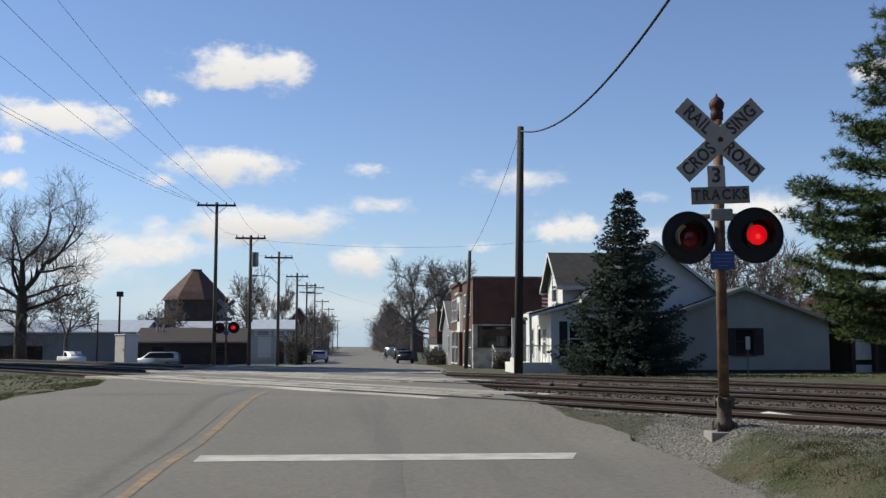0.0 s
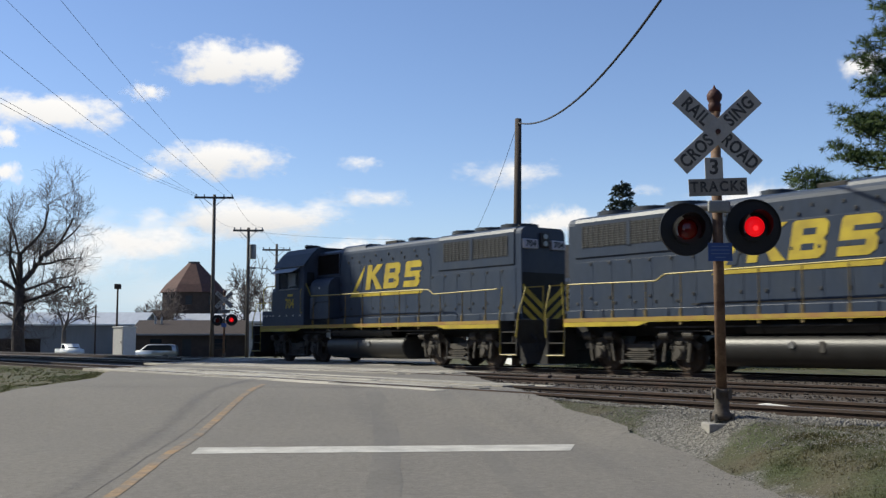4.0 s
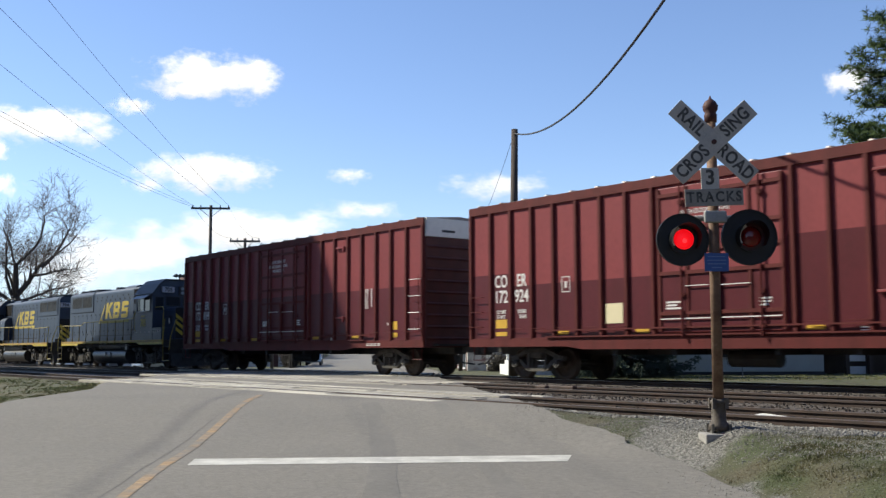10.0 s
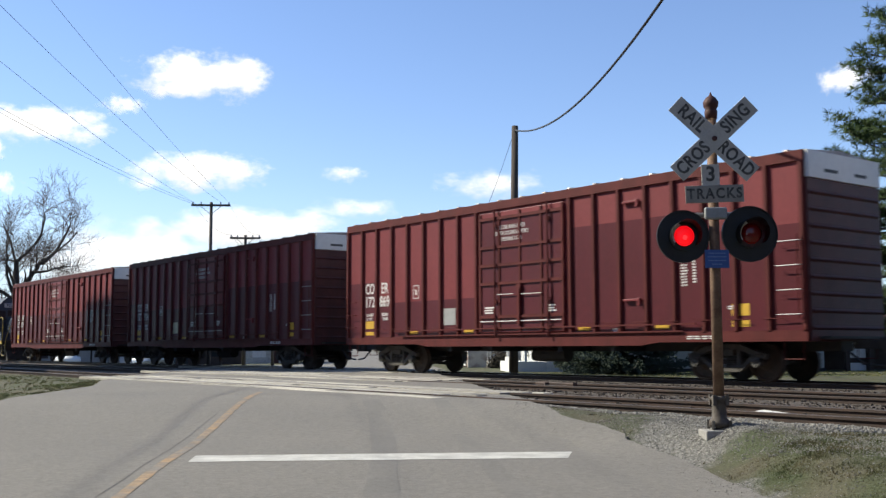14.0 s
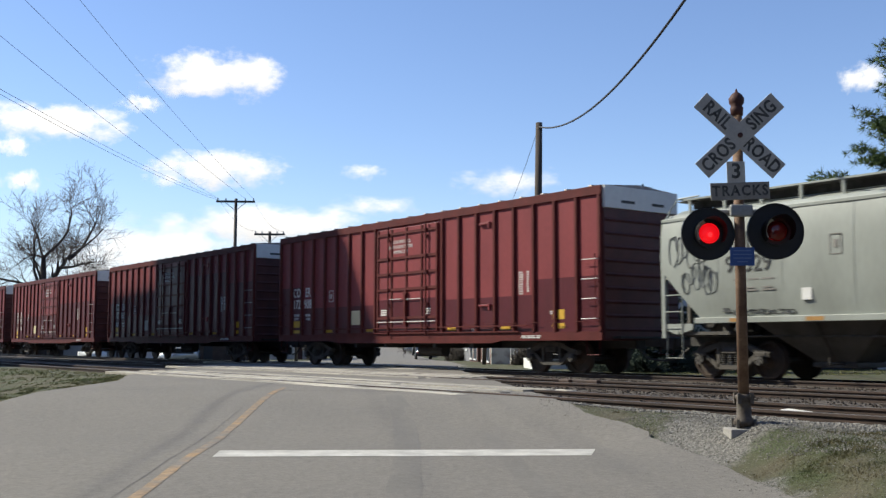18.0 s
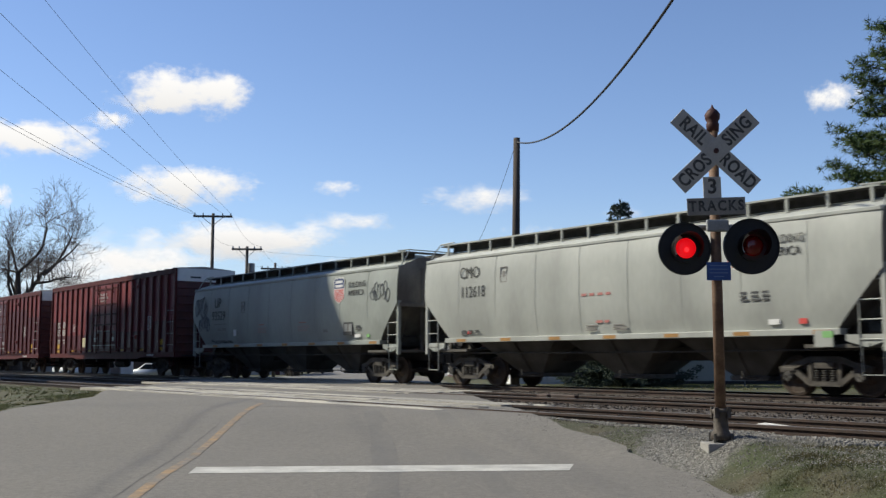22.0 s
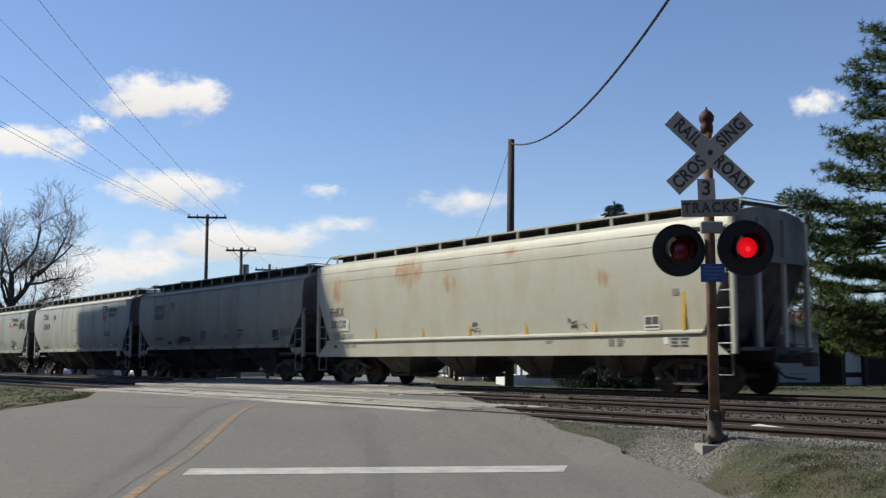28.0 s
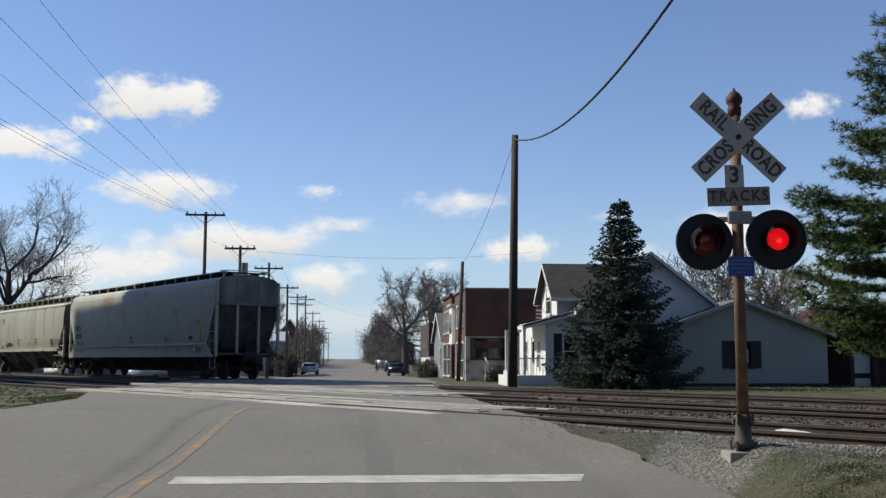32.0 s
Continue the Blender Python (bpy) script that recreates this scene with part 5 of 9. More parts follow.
        for a, b, z0, z1 in ((4.04, 4.36, 2.88, 2.90), (4.04, 4.36, 2.46, 2.48), (4.04, 4.06, 2.46, 2.90), (4.34, 4.36, 2.46, 2.90)):
            box(fr, min(left(a), left(b)), max(left(a), left(b)), yt - 0.003, yt + 0.003, z0, z1)
        box(fr, min(left(4.16), left(4.24)), max(left(4.16), left(4.24)), yt - 0.003, yt + 0.003, 2.58, 2.76)
        part("plate_mark", fr, "paint_white", lo)
        for x, w, z, h in ((1.2, 0.5, 1.5, 0.26), (1.2, 0.5, 1.27, 0.12), (3.85, 0.45, 1.28, 0.12), (6.75, 0.45, 1.28, 0.12), (11.75, 0.45, 1.28, 0.12), (14.5, 0.45, 1.28, 0.12), (16.85, 0.5, 1.56, 0.28), (16.85, 0.5, 1.30, 0.15)):
            part("reflector", box(bmesh.new(), min(left(x), left(x + w)), max(left(x), left(x + w)), *sorted((sy * W, sy * (W + 0.008))), z, z + h), "paint_yellow", lo, "yellow reflector patch")
        if placard:
            part("placard", box(bmesh.new(), min(left(5.72), left(6.32)), max(left(5.72), left(6.32)), yt - 0.006, yt + 0.006, 1.55, 2.08), placard, lo, "pale square placard")
    for e in (-1, 1):
        x0, x1 = sorted((e * L, e * (L + 0.06)))
        bm = bmesh.new()
        for k in range(9):
            z = 1.25 + k * 0.38
            prism(bm, [(e * L, z - 0.13), (e * (L + 0.10), z), (e * L, z + 0.13)], "y", -W + 0.06, W - 0.06)
        part("end_corrugation", bm, "box_end", lo, "dark corrugated end")
        part("end_sheet", box(bmesh.new(), x0, x1 - 0.03 if e > 0 else x1, -W, W, 0.95, 4.6), "box_end", lo)
        wp = part("end_stripe", box(bmesh.new(), min(e * L, e * (L + 0.1)), max(e * L, e * (L + 0.1)), -W + 0.01, W - 0.01, 4.62, Z1 + 0.04, 0.01), "paint_white", lo, "white stripe across the top of the end")
        bm = bmesh.new()
        for a, b in ((-0.9, -0.4), (0.3, 0.85)):
            box(bm, min(e * (L + 0.1), e * (L + 0.105)), max(e * (L + 0.1), e * (L + 0.105)), a, b, 4.78, 4.86)
        part("small_lettering", bm, "paint_black", wp)
        part("end_platform", box(bmesh.new(), min(e * L, e * (L + 0.35)), max(e * L, e * (L + 0.35)), -1.2, 1.2, 1.0, 1.06), "black_iron", lo)
        coupler(lo, e * (L + 0.2), e)
    bm = box(bmesh.new(), -L, L, -0.25, 0.25, 0.72, 0.98)
    for x in (-3.5, -1.5, 1.5, 3.5):
        box(bm, x - 0.08, x + 0.08, -1.45, 1.45, 0.72, 0.95)
    cyl(bm, (-1.0, 0.6, 0.62), (0.4, 0.6, 0.62), 0.2, seg=12)
    part("underframe", bm, "black_iron", lo, "dark underframe with brake gear")
    for x in (-6.9, 6.9):
        truck_frame(lo, x, 1.78, 0.46)
    return lo


ROUND_SIDE = [(1.47, 1.50), (1.545, 1.85), (1.59, 2.3), (1.60, 2.8), (1.595, 3.3), (1.565, 3.7), (1.51, 3.98), (1.36, 4.06), (0.70, 4.34), (0.0, 4.40)]
FLAT_SIDE = [(1.50, 1.30), (1.55, 1.9), (1.575, 2.6), (1.58, 3.2), (1.565, 3.75), (1.515, 4.14), (1.44, 4.32), (1.25, 4.44), (0.70, 4.55), (0.0, 4.59)]


def hopper(kind, L, color, number, label):
    """A covered hopper; L: half the body's length."""
    lo = thing("covered_hopper", label, "hopper car", "covered hoppers")
    flat = kind == "flat"
    up_by = 0.15 if flat else 0.0
    prof = list(FLAT_SIDE if flat else ROUND_SIDE)
    cut, lean = (3.35, 0.50) if flat else (2.75, 0.92)

    def half(z):
        return L - max(0.0, cut - z) * lean
    at = next(i for i, (y, z) in enumerate(prof) if z > cut)
    (ya, za), (yb, zb) = prof[at - 1], prof[at]
    prof.insert(at, (ya + (yb - ya) * (cut - za) / (zb - za), cut))
    full = prof + [(-y, z) for y, z in reversed(prof[:-1])]
    # side and roof sheets in panels that belly out a little between their seams
    panels = 9 if not flat else 7
    bm = bmesh.new()
    loops = []
    steps = panels * 3
    for k in range(steps + 1):
        u = -1 + 2 * k / steps
        belly = 0.013 * math.sin(math.pi * (k % 3) / 3 + 0.0) if 0 < k < steps else 0.0
        loops.append([bm.verts.new((u * half(z), y + (belly if y > 0.5 else -belly if y < -0.5 else 0.0), z)) for y, z in full])
    n = len(full)
    for a, b in zip(loops, loops[1:]):
        for i in range(n - 1):
            bm.faces.new((a[i], b[i], b[i + 1], a[i + 1]))
        bm.faces.new((a[n - 1], b[n - 1], b[0], a[0]))
    body = part("body", bm, color, lo, "", True)
    body.data.set_sharp_from_angle(angle=radians(24))
    # ends: an upright upper sheet and a slope sheet under it
    for e in (-1, 1):
        ends = bmesh.new()
        lower = bmesh.new()
        for (y0, z0), (y1, z1) in zip(prof, prof[1:]):
            target = lower if z1 <= cut + 1e-6 else ends
            q = [target.verts.new((e * (half(z) - (0.012 if target is lower else 0.004)), s * y * 0.997, z)) for s, y, z in ((-1, y0, z0), (1, y0, z0), (1, y1, z1), (-1, y1, z1))]
            target.faces.new(q if y1 > 0 else q[:3])
        # both sheets hold dirt and the shade between cars in their colour
        es = part("end_sheet", ends, "hop_grime_shade", lo, "upper end sheet dark with grime and painted shade")
        part("slope_sheet", lower, "hop_end", lo, "sloping end sheet dark with grime and painted shade")
        bmp = bmesh.new()
        for y in (-0.52, 0.52):
            box(bmp, *sorted((e * L, e * (L + 0.05))), y - 0.05, y + 0.05, cut - 0.1, prof[-4][1], 0.008)
        box(bmp, *sorted((e * L, e * (L + 0.07))), -1.50, 1.50, cut - 0.12, cut + 0.02, 0.01)
        part("end_stiffener", bmp, "hop_grime_shade", es)
    for sy in (-1, 1):
        for k in range(panels + 1):
            x = (-1 + 2 * k / panels)
            if k in (0, panels):
                continue
            pts = [(x * L, sy * (y - 0.002), z) for y, z in prof[:8] if abs(x) * L < half(z) - 0.02]
            if len(pts) > 2 and not flat:
                part("seam", tube(bmesh.new(), pts, 0.013, 5), color, lo)
        # side sill
        z0, z1 = (1.36, 1.50) if not flat else (0.98, 1.30)
        e0 = half(1.5) + 0.10 if not flat else L - 0.12
        if flat:
            sl = prism(bmesh.new(), [(-e0, z0), (-e0 + 0.75, z1 + 0.25), (e0 - 0.75, z1 + 0.25), (e0, z0)], "y", *sorted((sy * 1.555, sy * 1.60)))
        else:
            sl = box(bmesh.new(), -e0, e0, *sorted((sy * 1.30, sy * 1.585)), z0, z1, 0.01)
        part("side_sill", sl, color, lo)
        if not flat:
            x = -e0 + 0.2
            while x < e0 - 0.6:
                part("reflector", box(bmesh.new(), x, x + 0.45, *sorted((sy * 1.58, sy * 1.589)), z0 + 0.02, z0 + 0.11), "paint_orange", lo, "orange reflector patch")
                x += 2.1
            # jacking pads and end gussets on the sill
            for e in (-1, 1):
                gp = prism(bmesh.new(), [(e * (L - 0.95), 1.36), (e * (L - 0.05), 1.36), (e * (L - 0.05), 1.22), (e * (L - 0.45), 1.08), (e * (L - 0.95), 1.22)], "y", *sorted((sy * 1.46, sy * 1.52)))
                cyl(gp, (e * (L - 0.45), sy * 1.46, 1.14), (e * (L - 0.45), sy * 1.54, 1.14), 0.05, seg=10)
                part("jacking_pad", gp, color, lo)
        else:
            for x in (5.5, 2.76, 0.37, -2.22, -4.95, 7.6):
                x *= sy
                part("marker_strip", prism(bmesh.new(), [(x - 0.045, 1.56), (x + 0.045, 1.56), (x + 0.045 + 0.03 * sy, 1.98), (x - 0.045 + 0.03 * sy, 1.98)], "y", *sorted((sy * 1.53, sy * 1.562))), "paint_yellow", lo, "upright yellow marker strip")
            xa = -7.95 * sy
            part("marker_strip", prism(bmesh.new(), [(xa - 0.06, 1.6), (xa + 0.06, 1.6), (xa + 0.04, 2.6), (xa - 0.08, 2.6)], "y", *sorted((sy * 1.54, sy * 1.584))), "paint_yellow", lo, "upright yellow marker strip")
            part("sill_ledge", prism(bmesh.new(), [(sy * 1.54, 1.60), (sy * 1.66, 1.54), (sy * 1.66, 1.50), (sy * 1.54, 1.50)], "x", -e0 + 0.72, e0 - 0.72), color, lo, "ledge along the side sill")
            for z, y in ((3.72, 1.566), (4.06, 1.527)):
                part("seam", tube(bmesh.new(), [(-L + 0.1, sy * y, z), (L - 0.1, sy * y, z)], 0.018, 5), color, lo)
        # roof edge and running board on stanchions
        if not flat:
            part("roof_eave", box(bmesh.new(), -L, L, *sorted((sy * 1.44, sy * 1.545)), 3.96, 4.05, 0.012), color, lo)
            part("roof_lip", prism(bmesh.new(), [(sy * 1.30, 4.08), (sy * 1.20, 4.18), (sy * 1.17, 4.16), (sy * 1.27, 4.06)], "x", -L, L), color, lo)
        n_st = 15
        for i in range(n_st):
            x = -L + 0.5 + i * (2 * L - 1.0) / (n_st - 1)
            part("stanchion", box(bmesh.new(), x - 0.035, x + 0.035, sy * 1.0 - 0.025, sy * 1.0 + 0.025, 4.16 + up_by, 4.60 + up_by), color, lo)
        part("running_board", box(bmesh.new(), -L + 0.3, L - 0.3, *sorted((sy * 0.62, sy * 1.02)), 4.55 + up_by, 4.58 + up_by), "grating", lo, "dark grating walkway")
        part("kick_plate", box(bmesh.new(), -L + 0.3, L - 0.3, *sorted((sy * 0.62, sy * 0.64)), 4.36 + up_by, 4.56 + up_by), "grating", lo)
        part("edge_rail", box(bmesh.new(), -L + 0.3, L - 0.3, *sorted((sy * 1.02, sy * 1.035)), 4.555 + up_by, 4.60 + up_by), color, lo, "pale edge of the roof walkway")
    # hatches on the roof
    for i in range(5):
        x = -L + 2.2 + i * (2 * L - 4.4) / 4
        h = part("hatch", box(bmesh.new(), x - 1.2, x + 1.2, -0.35, 0.35, 4.38 + up_by, 4.56 + up_by, 0.04), color, lo)
        for dx in (-0.9, 0.0, 0.9):
            part("hatch_clamp", box(bmesh.new(), x + dx - 0.04, x + dx + 0.04, -0.42, 0.42, 4.56 + up_by, 4.60 + up_by), "steel", h)
    # discharge chutes
    m = 3 if not flat else 4
    for i in range(m):
        x = (i - (m - 1) / 2) * (3.9 if not flat else 3.5)
        a = 1.85 if not flat else 1.6
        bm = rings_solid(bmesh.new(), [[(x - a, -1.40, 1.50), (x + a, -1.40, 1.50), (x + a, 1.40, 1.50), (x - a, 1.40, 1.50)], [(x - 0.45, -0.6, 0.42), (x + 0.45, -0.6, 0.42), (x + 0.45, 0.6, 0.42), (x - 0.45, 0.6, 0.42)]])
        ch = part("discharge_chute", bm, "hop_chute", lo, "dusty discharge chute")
        part("outlet_gate", box(bmesh.new(), x - 0.55, x + 0.55, -0.65, 0.65, 0.32, 0.44, 0.02), "dusty_iron", ch)
        for sy in (-1, 1):
            part("gate_crank", tube(bmesh.new(), [(x - 0.25, sy * 0.62, 0.40), (x - 0.25, sy * 1.25, 0.40), (x - 0.25, sy * 1.25, 0.55)], 0.022, 6), "dusty_iron", ch)
            part("chute_rib", tube(bmesh.new(), [(x, sy * 1.41, 1.45), (x, sy * 0.64, 0.46)], 0.03, 5), "hop_chute", ch)
    part("centre_sill", box(bmesh.new(), -L - 0.2, L + 0.2, -0.25, 0.25, 0.80, 1.15), "black_iron", lo)
    part("brake_pipe", tube(bmesh.new(), [(-L + 0.5, 1.18, 1.05), (-2.0, 1.20, 1.02), (2.0, 1.20, 1.02), (L - 0.5, 1.18, 1.05)], 0.025, 6), "dusty_iron", lo)
    for e in (-1, 1):
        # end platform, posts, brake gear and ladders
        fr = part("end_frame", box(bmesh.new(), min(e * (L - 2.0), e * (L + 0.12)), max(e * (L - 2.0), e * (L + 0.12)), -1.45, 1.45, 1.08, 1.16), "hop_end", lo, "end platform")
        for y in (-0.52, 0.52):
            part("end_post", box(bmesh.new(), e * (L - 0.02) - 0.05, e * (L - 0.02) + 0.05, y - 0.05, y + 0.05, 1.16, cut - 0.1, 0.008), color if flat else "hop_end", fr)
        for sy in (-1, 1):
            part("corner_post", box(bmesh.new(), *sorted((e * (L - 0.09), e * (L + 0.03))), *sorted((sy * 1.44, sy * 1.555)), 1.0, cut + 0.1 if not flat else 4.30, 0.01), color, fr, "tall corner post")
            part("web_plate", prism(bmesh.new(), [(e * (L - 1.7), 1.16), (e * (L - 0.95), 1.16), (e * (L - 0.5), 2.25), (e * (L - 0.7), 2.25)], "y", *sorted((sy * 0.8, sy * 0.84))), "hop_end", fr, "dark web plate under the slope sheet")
        part("air_reservoir", cyl(bmesh.new(), (e * (L - 0.95), 0.1, 1.45), (e * (L - 0.95), 0.95, 1.45), 0.24, seg=16), "black_iron", fr)
        part("brake_valve", box(bmesh.new(), e * (L - 1.1) - 0.3, e * (L - 1.1) + 0.3, -0.8, -0.3, 1.16, 1.75, 0.03), "black_iron", fr)
        part("brake_rod", tube(bmesh.new(), [(e * (L - 0.1), -1.0, 1.2), (e * (L - 0.1), -1.0, 2.6), (e * (L - 0.5), -0.6, 1.7)], 0.025, 6), "dusty_iron", fr)
        if e < 0:
            wh = bmesh.new()
            cr = [(e * (L + 0.12), -0.95 + 0.27 * math.cos(k * 0.5236), 2.65 + 0.27 * math.sin(k * 0.5236)) for k in range(13)]
            tube(wh, cr, 0.018, 6, False)
            for k in range(3):
                a = k * 2.094
                tube(wh, [(e * (L + 0.12), -0.95, 2.65), (e * (L + 0.12), -0.95 + 0.27 * math.cos(a), 2.65 + 0.27 * math.sin(a))], 0.012, 5)
            part("brake_wheel", wh, "dusty_iron", fr, "hand brake wheel")
        for sy in (-1, 1):
            lad = part("ladder", bmesh_ladder(e, L, sy), color, lo, "pale end ladder")
            for k in range(5):
                z = 1.25 + k * 0.42
                part("rung", tube(bmesh.new(), [(e * (L - 0.62), sy * 1.53, z), (e * (L - 0.08), sy * 1.53, z)], 0.017, 5), color, lad)
            part("sill_step", tube(bmesh.new(), [(e * (L - 0.6), sy * 1.50, 1.1), (e * (L - 0.6), sy * 1.50, 0.5), (e * (L - 0.1), sy * 1.50, 0.5), (e * (L - 0.1), sy * 1.50, 1.1)], 0.02, 5), color, lad)
            part("end_rail", tube(bmesh.new(), [(e * (L - 0.05), sy * 1.46, 3.95 + up_by), (e * (L - 0.02), sy * 1.20, 4.35 + up_by), (e * (L - 0.1), sy * 1.0, 4.62 + up_by), (e * (L - 0.8), sy * 1.0, 4.64 + up_by)], 0.024, 5), color, lad)
        part("cross_rail", tube(bmesh.new(), [(e * (L - 0.1), -1.0, 4.62 + up_by), (e * (L - 0.1), 1.0, 4.62 + up_by)], 0.02, 5), color, lo)
        part("cross_walk", box(bmesh.new(), *sorted((e * (L - 0.5), e * (L - 0.1))), -1.0, 1.0, 4.53 + up_by, 4.56 + up_by), "grating", lo)
        coupler(lo, e * (L + 0.15), e)
    for x in (-L + 1.75, L - 1.75):
        truck_frame(lo, x, 1.78, 0.46)
    return lo


def flank_y(z, prof=ROUND_SIDE):
    """How far a flank stands out at a height."""
    for (y0, z0), (y1, z1) in zip(prof, prof[1:]):
        if z <= z1:
            return y0 + (y1 - y0) * (z - z0) / (z1 - z0) + 0.014
    return 1.3


def scrawl(parent, rng, x, z, w, h, sy, n=9, r=0.012, mat="scribble"):
    """A spray-painted tangle of loops that cannot be read."""
    f = -sy
    for k in range(n):
        bx = x + f * w * (k + 0.5) / n
        a0, turns, rz = rng.uniform(0, 6.28), rng.uniform(0.8, 1.7), h * rng.uniform(0.25, 0.5)
        cz = z + h * rng.uniform(0.35, 0.65)
        pts = []
        for j in range(10):
            a = a0 + turns * 6.28 * j / 9
            zz = max(z, cz + rz * math.sin(a))
            xx = bx + f * (w / n * (0.75 * math.cos(a) + 0.5 * (j / 9 - 0.5)))
            pts.append((xx, sy * (flank_y(zz) + 0.003), zz))
        part("spray_paint", tube(bmesh.new(), pts, [r * (0.6 + 0.5 * math.sin(j * 0.7) ** 2) for j in range(10)], 4), mat, parent)


def shield(parent, x, z, sy, size=0.95):
    """A shield of red and white stripes under a dark blue field."""
    y = flank_y(z) + 0.006
    w, h = size * 0.40, size * 0.5

    def sheet(name, pts, mat, owner, lift, label=""):
        return part(name, prism(bmesh.new(), [(x + u * w, z + v * h) for u, v in pts], "y", *sorted((sy * (y + lift - 0.008), sy * (y + lift)))), mat, owner, label)
    outline = [(-0.62, 1.0), (-0.3, 0.9), (0, 1.02), (0.3, 0.9), (0.62, 1.0), (1.0, 0.72), (0.92, 0.4), (1.0, -0.2), (0.82, -0.66), (0.42, -0.9), (0, -1.08), (-0.42, -0.9), (-0.82, -0.66), (-1.0, -0.2), (-0.92, 0.4), (-1.0, 0.72)]
    sh = sheet("shield", outline, "paint_white", parent, 0.0, "shield of red and white stripes under a blue field")
    sheet("field", [(-0.58, 0.93), (-0.3, 0.83), (0, 0.94), (0.3, 0.83), (0.58, 0.93), (0.90, 0.70), (0.82, 0.4), (0.90, 0.12), (-0.90, 0.12), (-0.82, 0.4), (-0.90, 0.70)], "paint_blue", sh, 0.005)
    for v in (0.62, 0.30):
        sheet("bar", [(-0.66, v - 0.10), (0.66, v - 0.10), (0.66, v + 0.10), (-0.66, v + 0.10)], "paint_white", sh, 0.009)
    for k in range(6):
        u = -0.80 + k * 0.29
        foot = -0.62 - 0.40 * (1 - abs(u + 0.07) / 0.9)
        sheet("stripe", [(u, foot), (u + 0.155, foot), (u + 0.155, 0.06), (u, 0.06)], "paint_red", sh, 0.005)


def hopper_marks(lo, index, L):
    rng = random.Random(index)
    for sy in (-1, 1):
        f = -sy
        left = lambda v: f * (v - L)
        t = lambda body, size, x, z, mat="paint_black", wd=0.85: side_text(lo, body, size, left(x), sy * (max(flank_y(z - 0.4 * size), flank_y(z), flank_y(z + 0.4 * size)) + 0.008), z, mat, sy, 1.0, wd, 0.0)

        def stencil(a, b, z0, z1, mat, side=0.006):
            y = max(flank_y(z0), flank_y(z1)) + side
            return part("stencil", box(bmesh.new(), *sorted((left(a), left(b))), *sorted((sy * (y - 0.03), sy * y)), z0, z1), mat, lo)

        def notice(a, z, w, rows, mat, cols=1, height=0.035):
            bars(lo, left(a), left(a + w), sy * (flank_y(z) + 0.003), z, rows, height, mat, sy, "notice", 0.35, cols)
        if index == 0:
            t("UP", 0.62, 2.62, 3.30)
            t("93529", 0.56, 2.72, 2.74, wd=0.95)
            notice(2.3, 2.40, 1.2, 1, "faded_mark", 3)
            notice(2.6, 2.20, 1.0, 2, "faded_mark", 2)
            shield(lo, left(12.75), 3.38, sy)
            t("BUILDING", 0.30, 13.95, 3.52)
            t("AMERICA", 0.30, 13.90, 3.22)
            scrawl(lo, rng, left(0.35), 2.75, 1.1, 0.85, sy, 6, 0.020, "spray_grey")
            scrawl(lo, rng, left(0.75), 2.05, 1.0, 0.8, sy, 6, 0.020, "spray_grey")
            scrawl(lo, rng, left(2.2), 1.55, 1.7, 0.13, sy, 10, 0.010)
            scrawl(lo, rng, left(14.9), 2.75, 1.1, 0.75, sy, 6, 0.020, "spray_grey")
            for a, w in ((6.5, 0.75), (9.8, 0.9)):
                notice(a, 2.28, w, 1, "notice_red")
                notice(a - 0.1, 2.14, w + 0.2, 4, "notice_red_faint")
            notice(11.6, 1.95, 0.5, 2, "faded_mark")
            stencil(4.15, 4.4, 1.85, 2.12, "paint_white")
            notice(1.9, 1.72, 0.3, 2, "scribble")
            st = stencil(13.05, 13.65, 1.72, 2.18, "paint_black")
            for a in (13.10, 13.38):
                part("window_patch", box(bmesh.new(), *sorted((left(a), left(a + 0.23))), *sorted((sy * 1.58, sy * (flank_y(2.18) + 0.010))), 1.84, 2.12), "spray_grey", st)
            notice(13.85, 2.05, 0.5, 3, "scribble")
            stencil(14.5, 14.68, 1.62, 1.73, "paint_green")
            stencil(13.7, 14.1, 1.62, 1.74, "paint_white")
        if index == 1:
            t("CMO", 0.50, 2.35, 3.50)
            t("112618", 0.50, 2.50, 2.90, wd=0.8)
            shield(lo, left(12.4), 3.38, sy)
            t("BUILDING", 0.28, 13.6, 3.54)
            t("AMERICA", 0.28, 13.55, 3.26)
            notice(7.2, 2.62, 1.2, 1, "notice_red", 4, 0.07)
            notice(7.7, 1.88, 0.6, 1, "notice_red", 2, 0.07)
            notice(7.3, 1.76, 0.6, 3, "faded_mark")
            notice(8.3, 1.76, 0.6, 3, "faded_mark")
            notice(12.4, 2.40, 0.9, 3, "scribble", 3, 0.05)
            notice(1.9, 1.74, 0.9, 2, "scribble", 3)
            stencil(1.85, 2.1, 1.60, 1.72, "scribble")
            stencil(2.15, 2.3, 1.62, 1.70, "paint_red")
            stencil(13.1, 13.4, 1.62, 1.74, "paint_white")
            stencil(13.9, 14.1, 1.62, 1.74, "paint_red")
            part("tag_box", box(bmesh.new(), *sorted((left(14.3), left(14.75))), *sorted((sy * 1.56, sy * 1.60)), 1.10, 1.46), "hop_white", lo, "pale tag box on the sill")
            part("stencil", box(bmesh.new(), *sorted((left(14.5), left(14.75))), *sorted((sy * 1.598, sy * 1.604)), 1.30, 1.44), "paint_green", lo)
